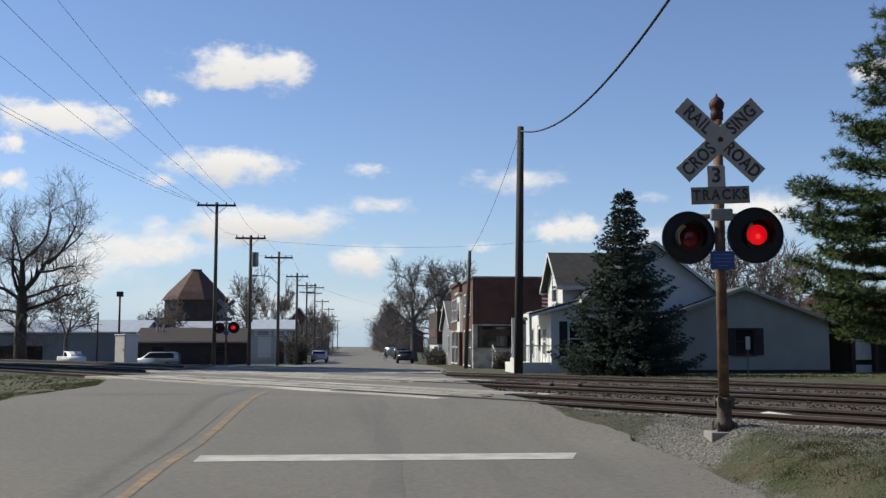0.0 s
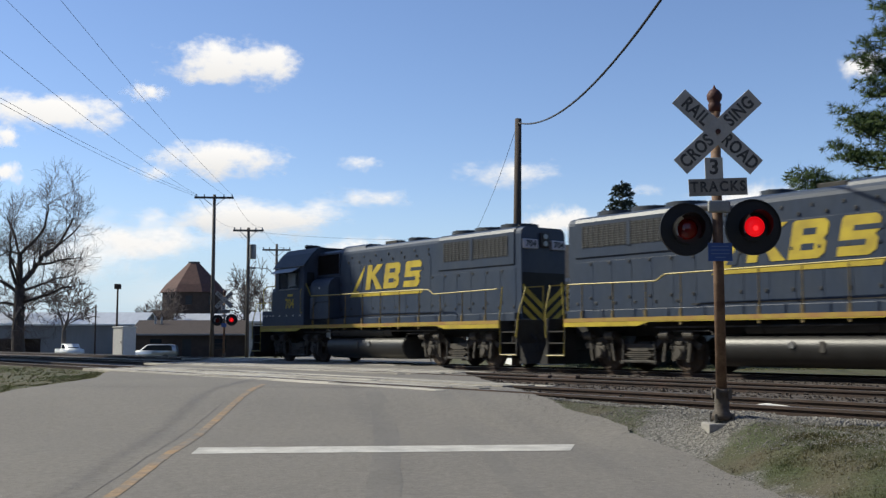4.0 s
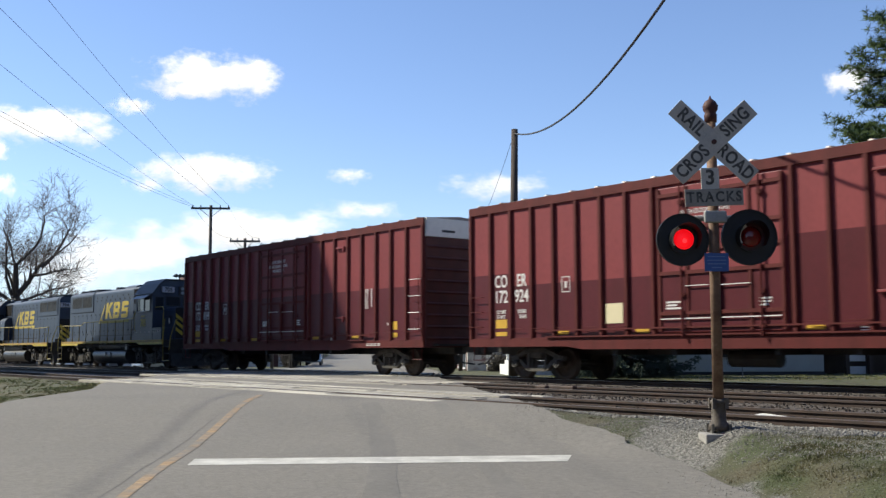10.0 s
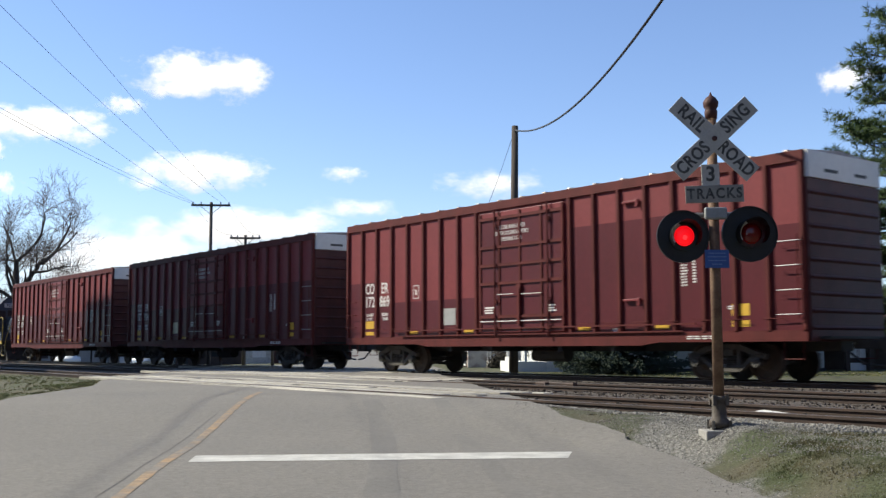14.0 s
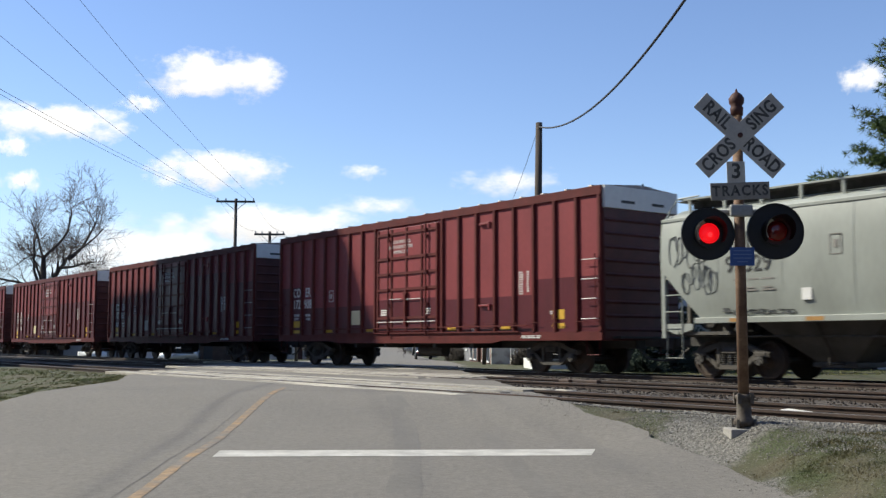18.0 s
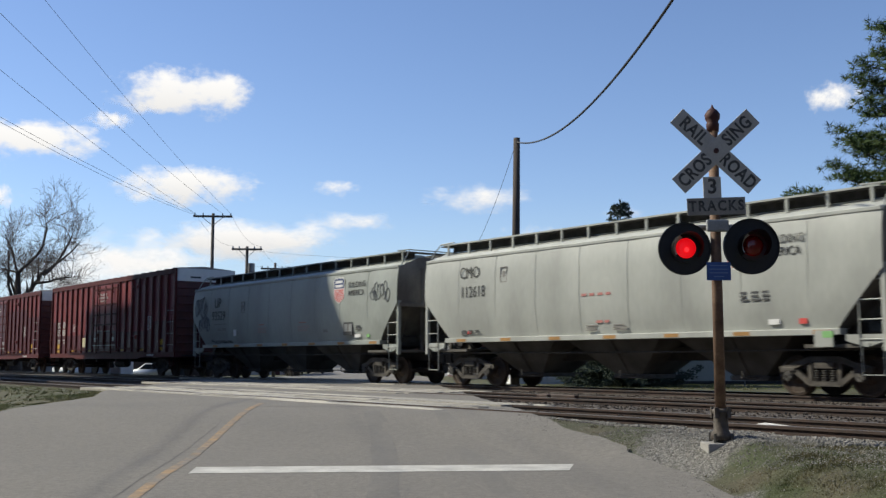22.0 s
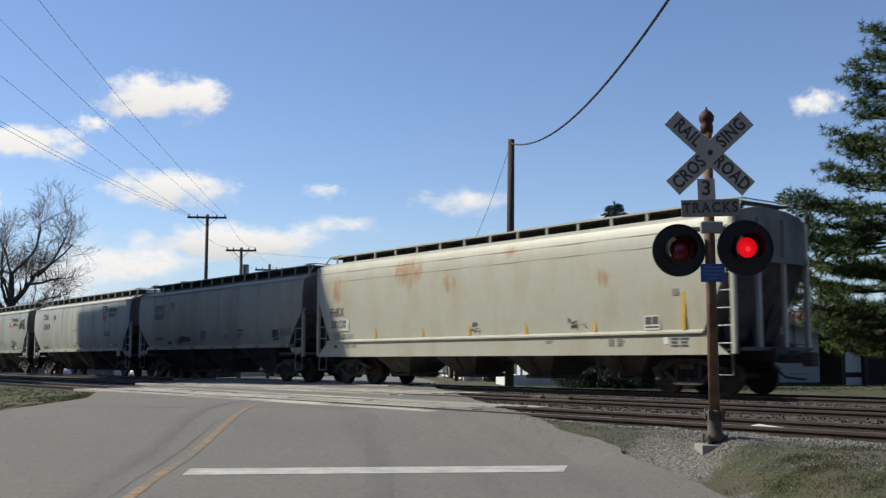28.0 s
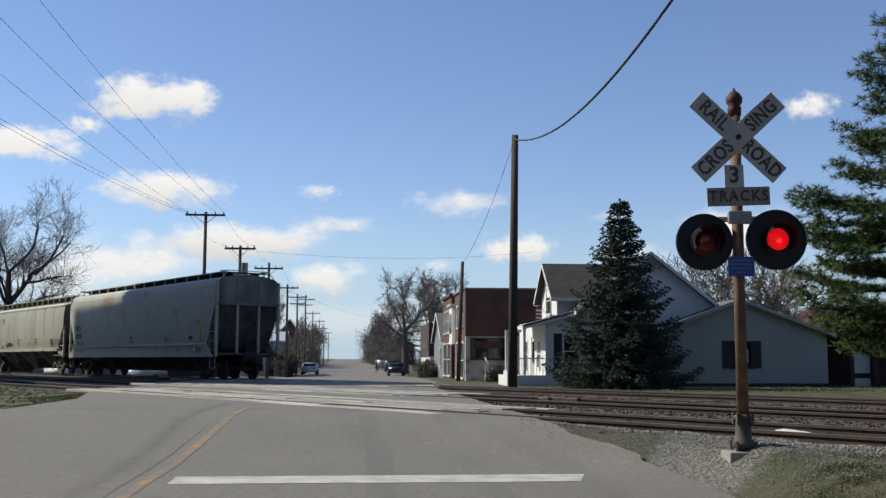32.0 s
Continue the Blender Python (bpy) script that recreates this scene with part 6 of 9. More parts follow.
        if index == 2:
            scrawl(lo, rng, left(4.6), 1.64, 1.4, 0.32, sy, 7, 0.016)
            notice(2.2, 1.95, 0.9, 2, "scribble", 2, 0.05)
            stencil(3.6, 3.9, 1.64, 1.74, "scribble")
            pt = part("patch", prism(bmesh.new(), [(left(2.0), 2.70), (left(3.25), 2.70), (left(3.25), 3.58), (left(2.0), 3.58)], "y", *sorted((sy * 1.56, sy * 1.607))), "patch_pink", lo, "paler repainted patch")
            t("CMO", 0.42, 2.55, 3.36, "faded_mark")
            t("100231", 0.44, 2.55, 2.95, "faded_mark")
            for a in (7.3, 10.9):
                notice(a, 2.15, 0.7, 1, "scribble", 1, 0.06)
                notice(a - 0.1, 2.03, 0.8, 4, "faded_mark")
            notice(9.6, 1.95, 0.5, 3, "faded_mark")
            for a in (13.9, 14.15):
                stencil(a, a + 0.2, 1.78, 2.08, "scribble")
            stencil(13.9, 14.35, 1.66, 1.74, "scribble")
            notice(14.6, 2.1, 0.9, 5, "faded_mark", 3)
        if index < 3:
            a, zc = (4.9, 3.05) if index == 0 else (3.8, 3.36) if index == 1 else (4.0, 3.36)
            fr = bmesh.new()
            y = flank_y(zc) + 0.006
            for x0, x1, z0, z1 in ((0, 0.30, 0.21, 0.23), (0, 0.30, -0.23, -0.21), (0, 0.02, -0.23, 0.23), (0.28, 0.30, -0.23, 0.23), (0.10, 0.20, -0.08, 0.10)):
                box(fr, *sorted((left(a + x0), left(a + x1))), *sorted((sy * (y - 0.02), sy * y)), zc + z0, zc + z1)
            part("plate_mark", fr, "faded_mark", lo)
        else:
            fl = lambda z: flank_y(z, FLAT_SIDE)
            side_text(lo, "FHRX", 0.44, left(1.45), sy * (fl(2.6) + 0.004), 2.58, "scribble", sy, 1.0, 0.85, 0.006)
            part("patch", box(bmesh.new(), *sorted((left(0.95), left(2.25))), *sorted((sy * 1.54, sy * (fl(2.33) + 0.003))), 1.90, 2.33), "patch_white", lo, "white painted patch")
            side_text(lo, "580320", 0.40, left(1.55), sy * (fl(2.33) + 0.008), 2.14, "scribble", sy, 1.0, 0.85, 0.006)
            bars(lo, left(1.2), left(2.6), sy * (fl(1.8) + 0.004), 1.80, 2, 0.05, "faded_blue", sy, "notice", 0.3, 3)
            bars(lo, left(2.0), left(2.9), sy * 1.604, 1.40, 2, 0.035, "faded_mark", sy, "notice", 0.3, 2)
            part("stencil", box(bmesh.new(), *sorted((left(1.3), left(1.5))), *sorted((sy * 1.59, sy * 1.606)), 1.30, 1.40), "scribble", lo)
            part("stencil", box(bmesh.new(), *sorted((left(16.1), left(16.62))), *sorted((sy * 1.54, sy * (fl(1.98) + 0.003))), 1.62, 1.98), "paint_white", lo)
            for k in range(2):
                part("stencil_block", box(bmesh.new(), *sorted((left(16.14 + k * 0.23), left(16.35 + k * 0.23))), *sorted((sy * 1.55, sy * (fl(1.98) + 0.007))), 1.75, 1.95), "scribble", lo)
            part("stencil_block", box(bmesh.new(), *sorted((left(16.14), left(16.58))), *sorted((sy * 1.55, sy * (fl(1.98) + 0.007))), 1.66, 1.71), "scribble", lo)
            bars(lo, left(17.0), left(17.6), sy * 1.606, 1.40, 3, 0.05, "scribble", sy, "notice", 0.3, 2)
            bars(lo, left(14.9), left(15.5), sy * 1.606, 1.40, 4, 0.03, "faded_mark", sy, "notice", 0.4, 2)
            bars(lo, left(12.5), left(12.9), sy * 1.606, 1.40, 2, 0.03, "faded_mark", sy, "notice", 0.4)
            part("stencil", box(bmesh.new(), *sorted((left(16.75), left(16.92))), *sorted((sy * 1.59, sy * 1.606)), 1.24, 1.42), "paint_white", lo)
            part("stencil", box(bmesh.new(), *sorted((left(17.05), left(17.25))), *sorted((sy * 1.54, sy * (fl(2.6) + 0.004))), 2.45, 2.62), "faded_mark", lo)
            for a, w in ((13.4, 0.6), (9.1, 0.4)):
                for k in range(6):
                    x0 = a + rng.uniform(0, w)
                    zz = 1.70 + rng.uniform(0, 0.32)
                    pts = [(left(x0 + rng.uniform(-0.14, 0.14)), sy * (fl(zz) + 0.002), zz + rng.uniform(-0.09, 0.09)) for _ in range(6)]
                    part("spray_paint", tube(bmesh.new(), pts, 0.008, 4), "scribble", lo)


def bmesh_ladder(e, L, sy):
    bm = tube(bmesh.new(), [(e * (L - 0.62), sy * 1.53, 1.1), (e * (L - 0.62), sy * 1.53, 3.0)], 0.02, 5)
    tube(bm, [(e * (L - 0.08), sy * 1.53, 1.1), (e * (L - 0.08), sy * 1.53, 3.3)], 0.022, 5)
    return bm


# position of each vehicle's middle along the track at six seconds, and whether it faces back
TRAIN = []
TRAIN.append((locomotive("704", "locomotives"), 46.03, 0))
TRAIN.append((locomotive("705", "locomotives"), 27.98, 180))
for i, (num, card, fresh) in enumerate((("172899", None, (3.0, 3.0, 3.0, 3.0)), ("172924", "paint_cream", (2.74, 3.44, 3.44, 2.74)), ("172869", "galv", (2.37, 4.15, 3.6, 4.7)), ("172908", "paint_cream", (2.25, 2.3, 2.75, 2.4)))):
    TRAIN.append((boxcar(num, card, fresh), 17.78 - 9.45 - i * 21.3, 0))
HOPPERS = (("round", 8.22, "hop_grey", "93529", -75.42, "pale grey covered hopper car with rounded sides"),
           ("round", 7.98, "hop_white", "112618", -93.22, "whitish covered hopper car with rounded sides"),
           ("round", 8.13, "hop_tan", "", -110.6, "dusty tan covered hopper car with rounded sides"),
           ("flat", 9.42, "hop_cream", "580320", -129.22, "rust-streaked cream covered hopper car at the end of the train"))
for kind, half_len, color, num, mid, label in HOPPERS:
    TRAIN.append((hopper(kind, half_len, color, num, label), mid, 0))
    hopper_marks(TRAIN[-1][0], len(TRAIN) - 7, half_len)

# ---- crossing signals, poles, wires ----
def place(right, ahead, z=0.0):
    """Plan coordinates along the line of sight at the start (4.7 degrees to the right of the street)."""
    a = radians(4.7)
    return Vector((right * math.cos(a) + ahead * math.sin(a), ahead * math.cos(a) - right * math.sin(a), z))


def disc_ring(bm, r0, r1, y0, y1, seg=40):
    """A ring round the Y axis."""
    rings = []
    for r, y in ((r0, y0), (r1, y0), (r1, y1), (r0, y1), (r0, y0)):
        rings.append([(r * math.cos(2 * math.pi * k / seg), y, r * math.sin(2 * math.pi * k / seg)) for k in range(seg)])
    return rings_solid(bm, rings, False)


LAMPS = []


def crossing_signal(group):
    """Faces -Y; the origin is at the foot of its mast."""
    sg = thing("crossing_signal", "weathered railroad crossing signal with crossbuck and twin red flashers", "crossing signal", group)
    part("mast", cyl(bmesh.new(), (0, 0, 0.25), (0, 0, 3.62), 0.062, 0.058, 16), "mast", sg, "rusty brown steel mast", True)
    cap = bmesh.new()
    prof = [(0.07, 3.55), (0.075, 3.64), (0.062, 3.66), (0.085, 3.70), (0.09, 3.75), (0.06, 3.80), (0.02, 3.83), (0.005, 3.87)]
    rings_solid(cap, [[(r * math.cos(2 * math.pi * k / 16), r * math.sin(2 * math.pi * k / 16), z) for k in range(16)] for r, z in prof])
    part("finial", cap, "mast_cap", sg, "dark red pinnacle cap", True)
    base = bmesh.new()
    rings_solid(base, [[(r * math.cos(2 * math.pi * k / 16), r * math.sin(2 * math.pi * k / 16), z) for k in range(16)] for r, z in ((0.12, 0.0), (0.115, 0.06), (0.085, 0.10), (0.08, 0.28), (0.095, 0.30), (0.095, 0.33), (0.06, 0.35))])
    b = part("base_casting", base, "cast_base", sg, "dark cast base", True)
    for k in range(4):
        a = math.pi / 4 + k * math.pi / 2
        part("bolt", cyl(bmesh.new(), (0.14 * math.cos(a), 0.14 * math.sin(a), -0.03), (0.14 * math.cos(a), 0.14 * math.sin(a), 0.07), 0.018, seg=6), "dusty_iron", b)
        cl = bmesh.new()
        box(cl, 0.10 * math.cos(a) - 0.02, 0.10 * math.cos(a) + 0.02, 0.10 * math.sin(a) - 0.02, 0.10 * math.sin(a) + 0.02, 0.24, 0.36)
        part("clamp", cl, "cast_base", b)
    part("foundation", box(bmesh.new(), -0.20, 0.17, -0.17, 0.17, -0.35, -0.035, 0.015), "concrete", sg, "concrete foundation")
    # crossbuck: two boards
    z = 3.30
    words = (("RAIL", "ROAD", -43.0, -0.085), ("CROS", "SING", 43.0, -0.10))
    for first, last, lean, y in words:
        bm = box(bmesh.new(), -0.61, 0.61, y - 0.008, y + 0.004, -0.114, 0.114, 0.004)
        m = Matrix.Translation((0, 0, z)) @ Matrix.Rotation(radians(-lean), 4, "Y")
        bm.transform(m)
        board = part("crossbuck_board", bm, "sign_white", sg, "dirty white crossbuck board")
        for text, x in ((first, -0.345), (last, 0.345)):
            t = letters(text, 0.21, 0.001, 1.08, "CENTER", 0.006, 0.80)
            t.transform(m @ Matrix.Translation((x, y - 0.0105, 0)))
            part("lettering", t, "sign_letter", board)
    bm = cyl(bmesh.new(), (0, -0.125, z), (0, 0.08, z), 0.03, seg=10)
    part("crossbuck_bolt", bm, "mast_cap", sg)
    # number of tracks
    tp = bmesh.new()
    box(tp, -0.105, 0.105, -0.088, -0.076, 2.74, 3.0, 0.004)
    tp.transform(Matrix.Rotation(radians(-1.0), 4, "Y"))
    p1 = part("number_plate", tp, "sign_white", sg, "dirty white plate")
    t = letters("3", 0.24, 0.001, 1, "CENTER", 0.006)
    t.transform(Matrix.Translation((-0.05, -0.0905, 2.88)))
    part("digit", t, "sign_letter", p1)
    tp = box(bmesh.new(), -0.34, 0.34, -0.096, -0.084, -0.10, 0.10, 0.004)
    m = Matrix.Translation((-0.01, 0, 2.655)) @ Matrix.Rotation(radians(-2.0), 4, "Y")
    tp.transform(m)
    p2 = part("tracks_plate", tp, "sign_dirty", sg, "dirty white plate")
    t = letters("TRACKS", 0.165, 0.001, 1.25, "CENTER", 0.005, 0.9)
    t.transform(m @ Matrix.Translation((0, -0.0985, 0)))
    part("lettering", t, "sign_letter", p2)
    # arm, junction box
    part("cross_arm", cyl(bmesh.new(), (-0.40, 0.065, 2.42), (0.42, 0.065, 2.44), 0.03, seg=10), "steel", sg)
    jb = box(bmesh.new(), -0.13, 0.13, -0.11, -0.05, 2.36, 2.50, 0.02)
    part("junction_box", jb, "galv", sg, "pale grey junction box")
    for x, r, zc in ((-0.37, 0.305, 2.17), (0.41, 0.325, 2.20)):
        hd = cyl(bmesh.new(), (x, -0.02, zc), (x, 0.01, zc), r, r, 40)
        head = part("background_disc", hd, "flasher_black", sg, "round black background disc")
        bm = bmesh.new()
        tube(bm, [(x, 0.02, zc), (x * 0.95, 0.03, 2.43)], 0.02, 6)
        part("bracket", bm, "steel", head)
        rim = disc_ring(bmesh.new(), r - 0.012, r, -0.035, 0.012)
        rim.transform(Matrix.Translation((x, 0, zc)))
        part("rim", rim, "flasher_black", head)
        # hood: a visor open below
        ho = bmesh.new()
        seg = 26
        pts_a, pts_b = [], []
        for k in range(seg + 1):
            a = radians(-40 + 260 * k / seg)
            ln = 0.30 - 0.13 * abs(k / seg - 0.5) * 2
            pts_a.append((0.165 * math.cos(a), -0.02, 0.165 * math.sin(a)))
            pts_b.append((0.17 * math.cos(a), -ln, 0.17 * math.sin(a)))
        va = [ho.verts.new(p) for p in pts_a]
        vb = [ho.verts.new(p) for p in pts_b]
        for k in range(seg):
            ho.faces.new((va[k], va[k + 1], vb[k + 1], vb[k]))
        bmesh.ops.solidify(ho, geom=ho.faces[:], thickness=0.006)
        ho.transform(Matrix.Translation((x, 0, zc)))
        part("hood", ho, "flasher_black", head, "black sheet visor")
        ring = disc_ring(bmesh.new(), 0.115, 0.165, -0.05, -0.02)
        ring.transform(Matrix.Translation((x, 0, zc)))
        part("lens_ring", ring, "flasher_black", head)
        # white sheet standing in for light caught between hood and lens
        cr = bmesh.new()
        arc = [radians(112 + 100 * k / 14) for k in range(15)]
        outer = [(0.160 * math.cos(a), 0.160 * math.sin(a)) for a in arc]
        inner = [(0.016 + 0.128 * math.cos(a), 0.128 * math.sin(a)) for a in reversed(arc)]
        prism(cr, outer + inner, "y", -0.062, -0.052)
        cr.transform(Matrix.Translation((x, 0, zc)))
        part("bright_bezel", cr, "paint_white", head, "white crescent painted as light caught in the hood")
        # the lamp insert turns in its housing: one face glows, the other is dark
        lamp = part("lamp_insert", cyl(bmesh.new(), (0, 0.004, 0), (0, 0.001, 0), 0.118, 0.118, 28), "red_glass", sg, "red lamp insert")
        lamp.location = (x, -0.16 if False else -0.07, zc)
        dome = bmesh.new()
        rings_solid(dome, [[(rr * math.cos(2 * math.pi * k / 24), yy, rr * math.sin(2 * math.pi * k / 24)) for k in range(24)] for rr, yy in ((0.118, 0.0), (0.10, -0.018), (0.06, -0.03), (0.015, -0.034))])
        lens = part("lit_face", dome, "red_glow", lamp, "glowing red lens", True)
        part("bulb_spot", cyl(bmesh.new(), (0, -0.062, -0.02), (0, -0.02, -0.02), 0.022, 0.03, 14), "bulb_glow", lens, "bright spot of the bulb")
        back = bmesh.new()
        rings_solid(back, [[(rr * math.cos(2 * math.pi * k / 24), yy, rr * math.sin(2 * math.pi * k / 24)) for k in range(24)] for rr, yy in ((0.118, 0.005), (0.10, 0.02), (0.06, 0.032), (0.015, 0.036))])
        part("dark_face", back, "red_glass", lamp, "unlit dark red lens", True)
        LAMPS.append((lamp, x, zc, x > 0))
    bs = box(bmesh.new(), -0.14, 0.14, -0.085, -0.075, 1.80, 2.01, 0.003)
    nb = part("notice", bs, "blue_sign", sg, "small blue notice")
    for k, w in enumerate((0.10, 0.11, 0.105, 0.06)):
        part("writing", box(bmesh.new(), -w, w, -0.0875, -0.0855, 1.965 - k * 0.042, 1.975 - k * 0.042), "blue_text", nb)
    return sg


near_signal = crossing_signal("crossing signals")
near_signal.matrix_world = pose(4.17, 11.7, 0.40, 0, 0, -3)
far_signal = crossing_signal("crossing signals")
far_signal.matrix_world = pose(-7.2, 58.8, 0.25, 0, 0, -2)
cab_p = place(-21.1, 70.0)


def signal_cabinet():
    z = 0.12
    ob = thing("signal_cabinet", "white steel signal cabinet beside the tracks", "cabinet", m=Matrix.Translation((cab_p.x, cab_p.y, z)) @ pose(0, 0, 0, 0, 0, -42) @ Matrix.Scale(1.12, 4))
    part("body", box(bmesh.new(), -0.5, 0.5, -0.45, 0.45, 0.1, 1.82, 0.02), "paint_white", ob)
    part("roof_cap", box(bmesh.new(), -0.55, 0.55, -0.5, 0.5, 1.82, 1.90, 0.02), "paint_white", ob)
    d = part("door", box(bmesh.new(), -0.44, 0.44, -0.468, -0.45, 0.18, 1.76, 0.006), "paint_white", ob)
    part("latch", box(bmesh.new(), 0.3, 0.36, -0.49, -0.47, 0.9, 1.05), "steel", d)
    part("plinth", box(bmesh.new(), -0.55, 0.55, -0.5, 0.5, -0.4, 0.1), "concrete", ob)


signal_cabinet()


def trackside_scraps():
    bd = thing("white_board", "short white painted board lying beside the rail", "board", m=Matrix.Translation((5.95, 14.55, 0.36)) @ pose(0, 0, 0, 4, 3, -65))
    part("board", box(bmesh.new(), -0.23, 0.23, -0.09, 0.09, -0.03, 0.02, 0.01), "paint_white", bd)
    jn = thing("rail_scrap", "rusty rail joint pieces lying beside the track", "rail scrap", m=Matrix.Translation((4.75, 24.2, 0.36)) @ pose(0, 0, 0, 0, 0, TRACK_TURN))
    for k, (x, y, w) in enumerate(((0, 0, 0.5), (-0.55, 0.12, 0.4), (0.5, -0.1, 0.3), (0.1, 0.35, 0.35))):
        part("joint_bar", box(bmesh.new(), x - w / 2, x + w / 2, y - 0.07, y + 0.07, -0.05, 0.14, 0.02), "rail", jn)


trackside_scraps()


def utility_pole(name, base, height, label, arms=(), lean=(0, 0), r=0.15, mat="wood_pole", street_light=None, transformer=False):
    """arms: (height, half-length); a leaning pole leans by metres at its top."""
    ob = thing(name, label, "utility pole", "utility poles", Matrix.Translation(base))
    part("pole", tube(bmesh.new(), [(0, 0, -0.6), (lean[0] * 0.5, lean[1] * 0.5, height * 0.5), (lean[0], lean[1], height)], [r, r * 0.88, r * 0.72], 12), mat, ob, "", True)
    for h, half in arms:
        k = h / height
        cx, cy = lean[0] * k, lean[1] * k
        arm = part("crossarm", box(bmesh.new(), cx - half, cx + half, cy - 0.19, cy - 0.09, h - 0.06, h + 0.06, 0.01), mat, ob)
        for e in (-1, 1):
            part("brace", tube(bmesh.new(), [(cx + e * half * 0.55, cy - 0.18, h - 0.04), (cx, cy - 0.15, h - 0.55)], 0.018, 5), "steel", arm)
        for x in (-0.92, -0.5, 0.5, 0.92):
            part("insulator", cyl(bmesh.new(), (cx + x * half, cy - 0.14, h + 0.06), (cx + x * half, cy - 0.14, h + 0.2), 0.045, 0.03, 8), "glass_pale", arm)
    if street_light:
        h, reach = street_light
        arm = part("lamp_arm", tube(bmesh.new(), [(0, 0, h - 0.6), (-reach * 0.4, -0.1, h), (-reach, -0.3, h + 0.05)], 0.035, 6), "galv", ob)
        part("lamp_head", box(bmesh.new(), -reach - 0.45, -reach + 0.1, -0.42, -0.2, h - 0.05, h + 0.1, 0.03), "galv", arm)
    if transformer:
        t = part("transformer", cyl(bmesh.new(), (0.3, -0.15, height - 2.0), (0.3, -0.15, height - 1.1), 0.22, seg=14), "steel", ob)
    return ob


pole_r = Vector((6.9, 44.6, 0.1))
utility_pole("utility_pole", pole_r, 10.85, "bare dark wooden pole beside the tracks", lean=(0.17, 0), r=0.20)
lp = [(Vector((-8.4, 62.9, 0.05)), 9.95, ((9.75, 1.15),), None), (Vector((-6.75, 66.8, 0.05)), 8.4, ((8.2, 0.95),), (5.9, 0)), (Vector((-5.85, 78.7, 0.05)), 8.45, ((8.0, 1.05),), (6.6, 1.6)), (Vector((-5.45, 95.8, 0.05)), 8.1, ((7.75, 1.0),), None),
      (Vector((-6.1, 128, 0.1)), 9.2, ((8.8, 1.2), (8.0, 0.9)), None), (Vector((-6.0, 150, 0.12)), 10.4, ((9.8, 1.3), (9.0, 1.0)), None), (Vector((-6.1, 185, 0.3)), 9.6, ((9.2, 1.2),), None), (Vector((-6.0, 225, 0.6)), 9.4, ((9.0, 1.1),), None), (Vector((-6.2, 275, 0.9)), 9.0, ((8.7, 1.1),), None), (Vector((-6.0, 330, 1.2)), 9.0, ((8.7, 1.1),), None)]
for i, (b, h, arms, sl) in enumerate(lp):
    utility_pole("utility_pole", b, h, "wooden utility pole with crossarm along the street", arms, r=0.125, mat="wood_grey", street_light=sl if sl and sl[1] else None, transformer=(i == 1))
utility_pole("utility_pole", Vector((6.4, 61.7, 0.05)), 7.05, "short leaning wooden pole beside the street", lean=(0.28, 0), r=0.13)
post = utility_pole("lamp_post", place(-22.25, 72, -0.05), 5.0, "thin dark post with a box at its top", r=0.085)
part("box_head", box(bmesh.new(), -0.2, 0.2, -0.2, 0.2, 4.9, 5.25, 0.03), "wood_pole", post)
utility_pole("utility_pole", place(-22.4, 68, -0.05), 3.7, "thin bare post by the tracks", r=0.06)


def wire(name, a, b, sag, r, label, n=24):
    a, b = Vector(a), Vector(b)
    pts = [a.lerp(b, k / n) - Vector((0, 0, 4 * sag * (k / n) * (1 - k / n))) for k in range(n + 1)]
    return solo(name, tube(bmesh.new(), pts, r, 5), "wire", label, "wire", smooth=True, group="overhead wires")


wire("overhead_cable", (7.06, 44.5, 10.75), place(6.3, -4, 14.6), 3.95, 0.034, "thick black overhead cable sagging from the pole", 40)
wire("overhead_wire", (6.95, 44.5, 10.5), (6.66, 61.7, 6.95), 0.5, 0.010, "thin wire from the tall pole down to a short pole")
top = Vector((-8.4, 62.8, 9.98))
for dx, dz, e, z1, sag in ((-1.06, 0.0, -13.4, 9.4, 0.7), (-0.58, -0.25, -12.9, 9.2, 0.9), (-1.0, -0.02, -12.6, 12.2, 0.9), (0.58, 0.0, -11.9, 13.6, 1.0), (1.06, 0.0, -10.6, 14.6, 0.8)):
    wire("power_line", top + Vector((dx, 0, dz)), place(e, 2.0, z1), sag, 0.007, "thin power line strung from the crossarm")
for i in range(len(lp) - 1):
    (a, ha, aa, _), (b, hb, ab, _) = lp[i], lp[i + 1]
    for dx in (-0.9, 0.9):
        wire("power_line", a + Vector((dx * aa[0][1], -0.14, aa[0][0] + 0.2)), b + Vector((dx * ab[0][1], -0.14, ab[0][0] + 0.2)), 0.5, 0.007, "thin power line strung from the crossarm", 8)
wire("power_line", (-6.7, 66.7, 8.2), (12.5, 70, 8.6), 0.5, 0.007, "thin power line across the street", 12)
wire("power_line", (-5.6, 95, 7.6), (9.0, 140, 6.0), 0.6, 0.008, "thin power line across the street", 12)

# ---- buildings ----
def wall_cells(bm, axis, at, thick, lo, hi, z0, z1, holes):
    """A wall with openings. axis 'x': it runs along X at y = at; 'y': along Y at x = at. holes: (a, b, z0, z1)."""
    cuts = sorted({lo, hi, *[h[0] for h in holes], *[h[1] for h in holes]})
    for a, b in zip(cuts, cuts[1:]):
        mid = (a + b) / 2
        gaps = sorted((h[2], h[3]) for h in holes if h[0] < mid < h[1])
        z = z0
        for g0, g1 in gaps + [(z1, z1)]:
            if g0 > z + 1e-4:
                if axis == "x":
                    box(bm, a, b, at, at + thick, z, g0)
                else:
                    box(bm, at, at + thick, a, b, z, g0)
            z = g1
    return bm


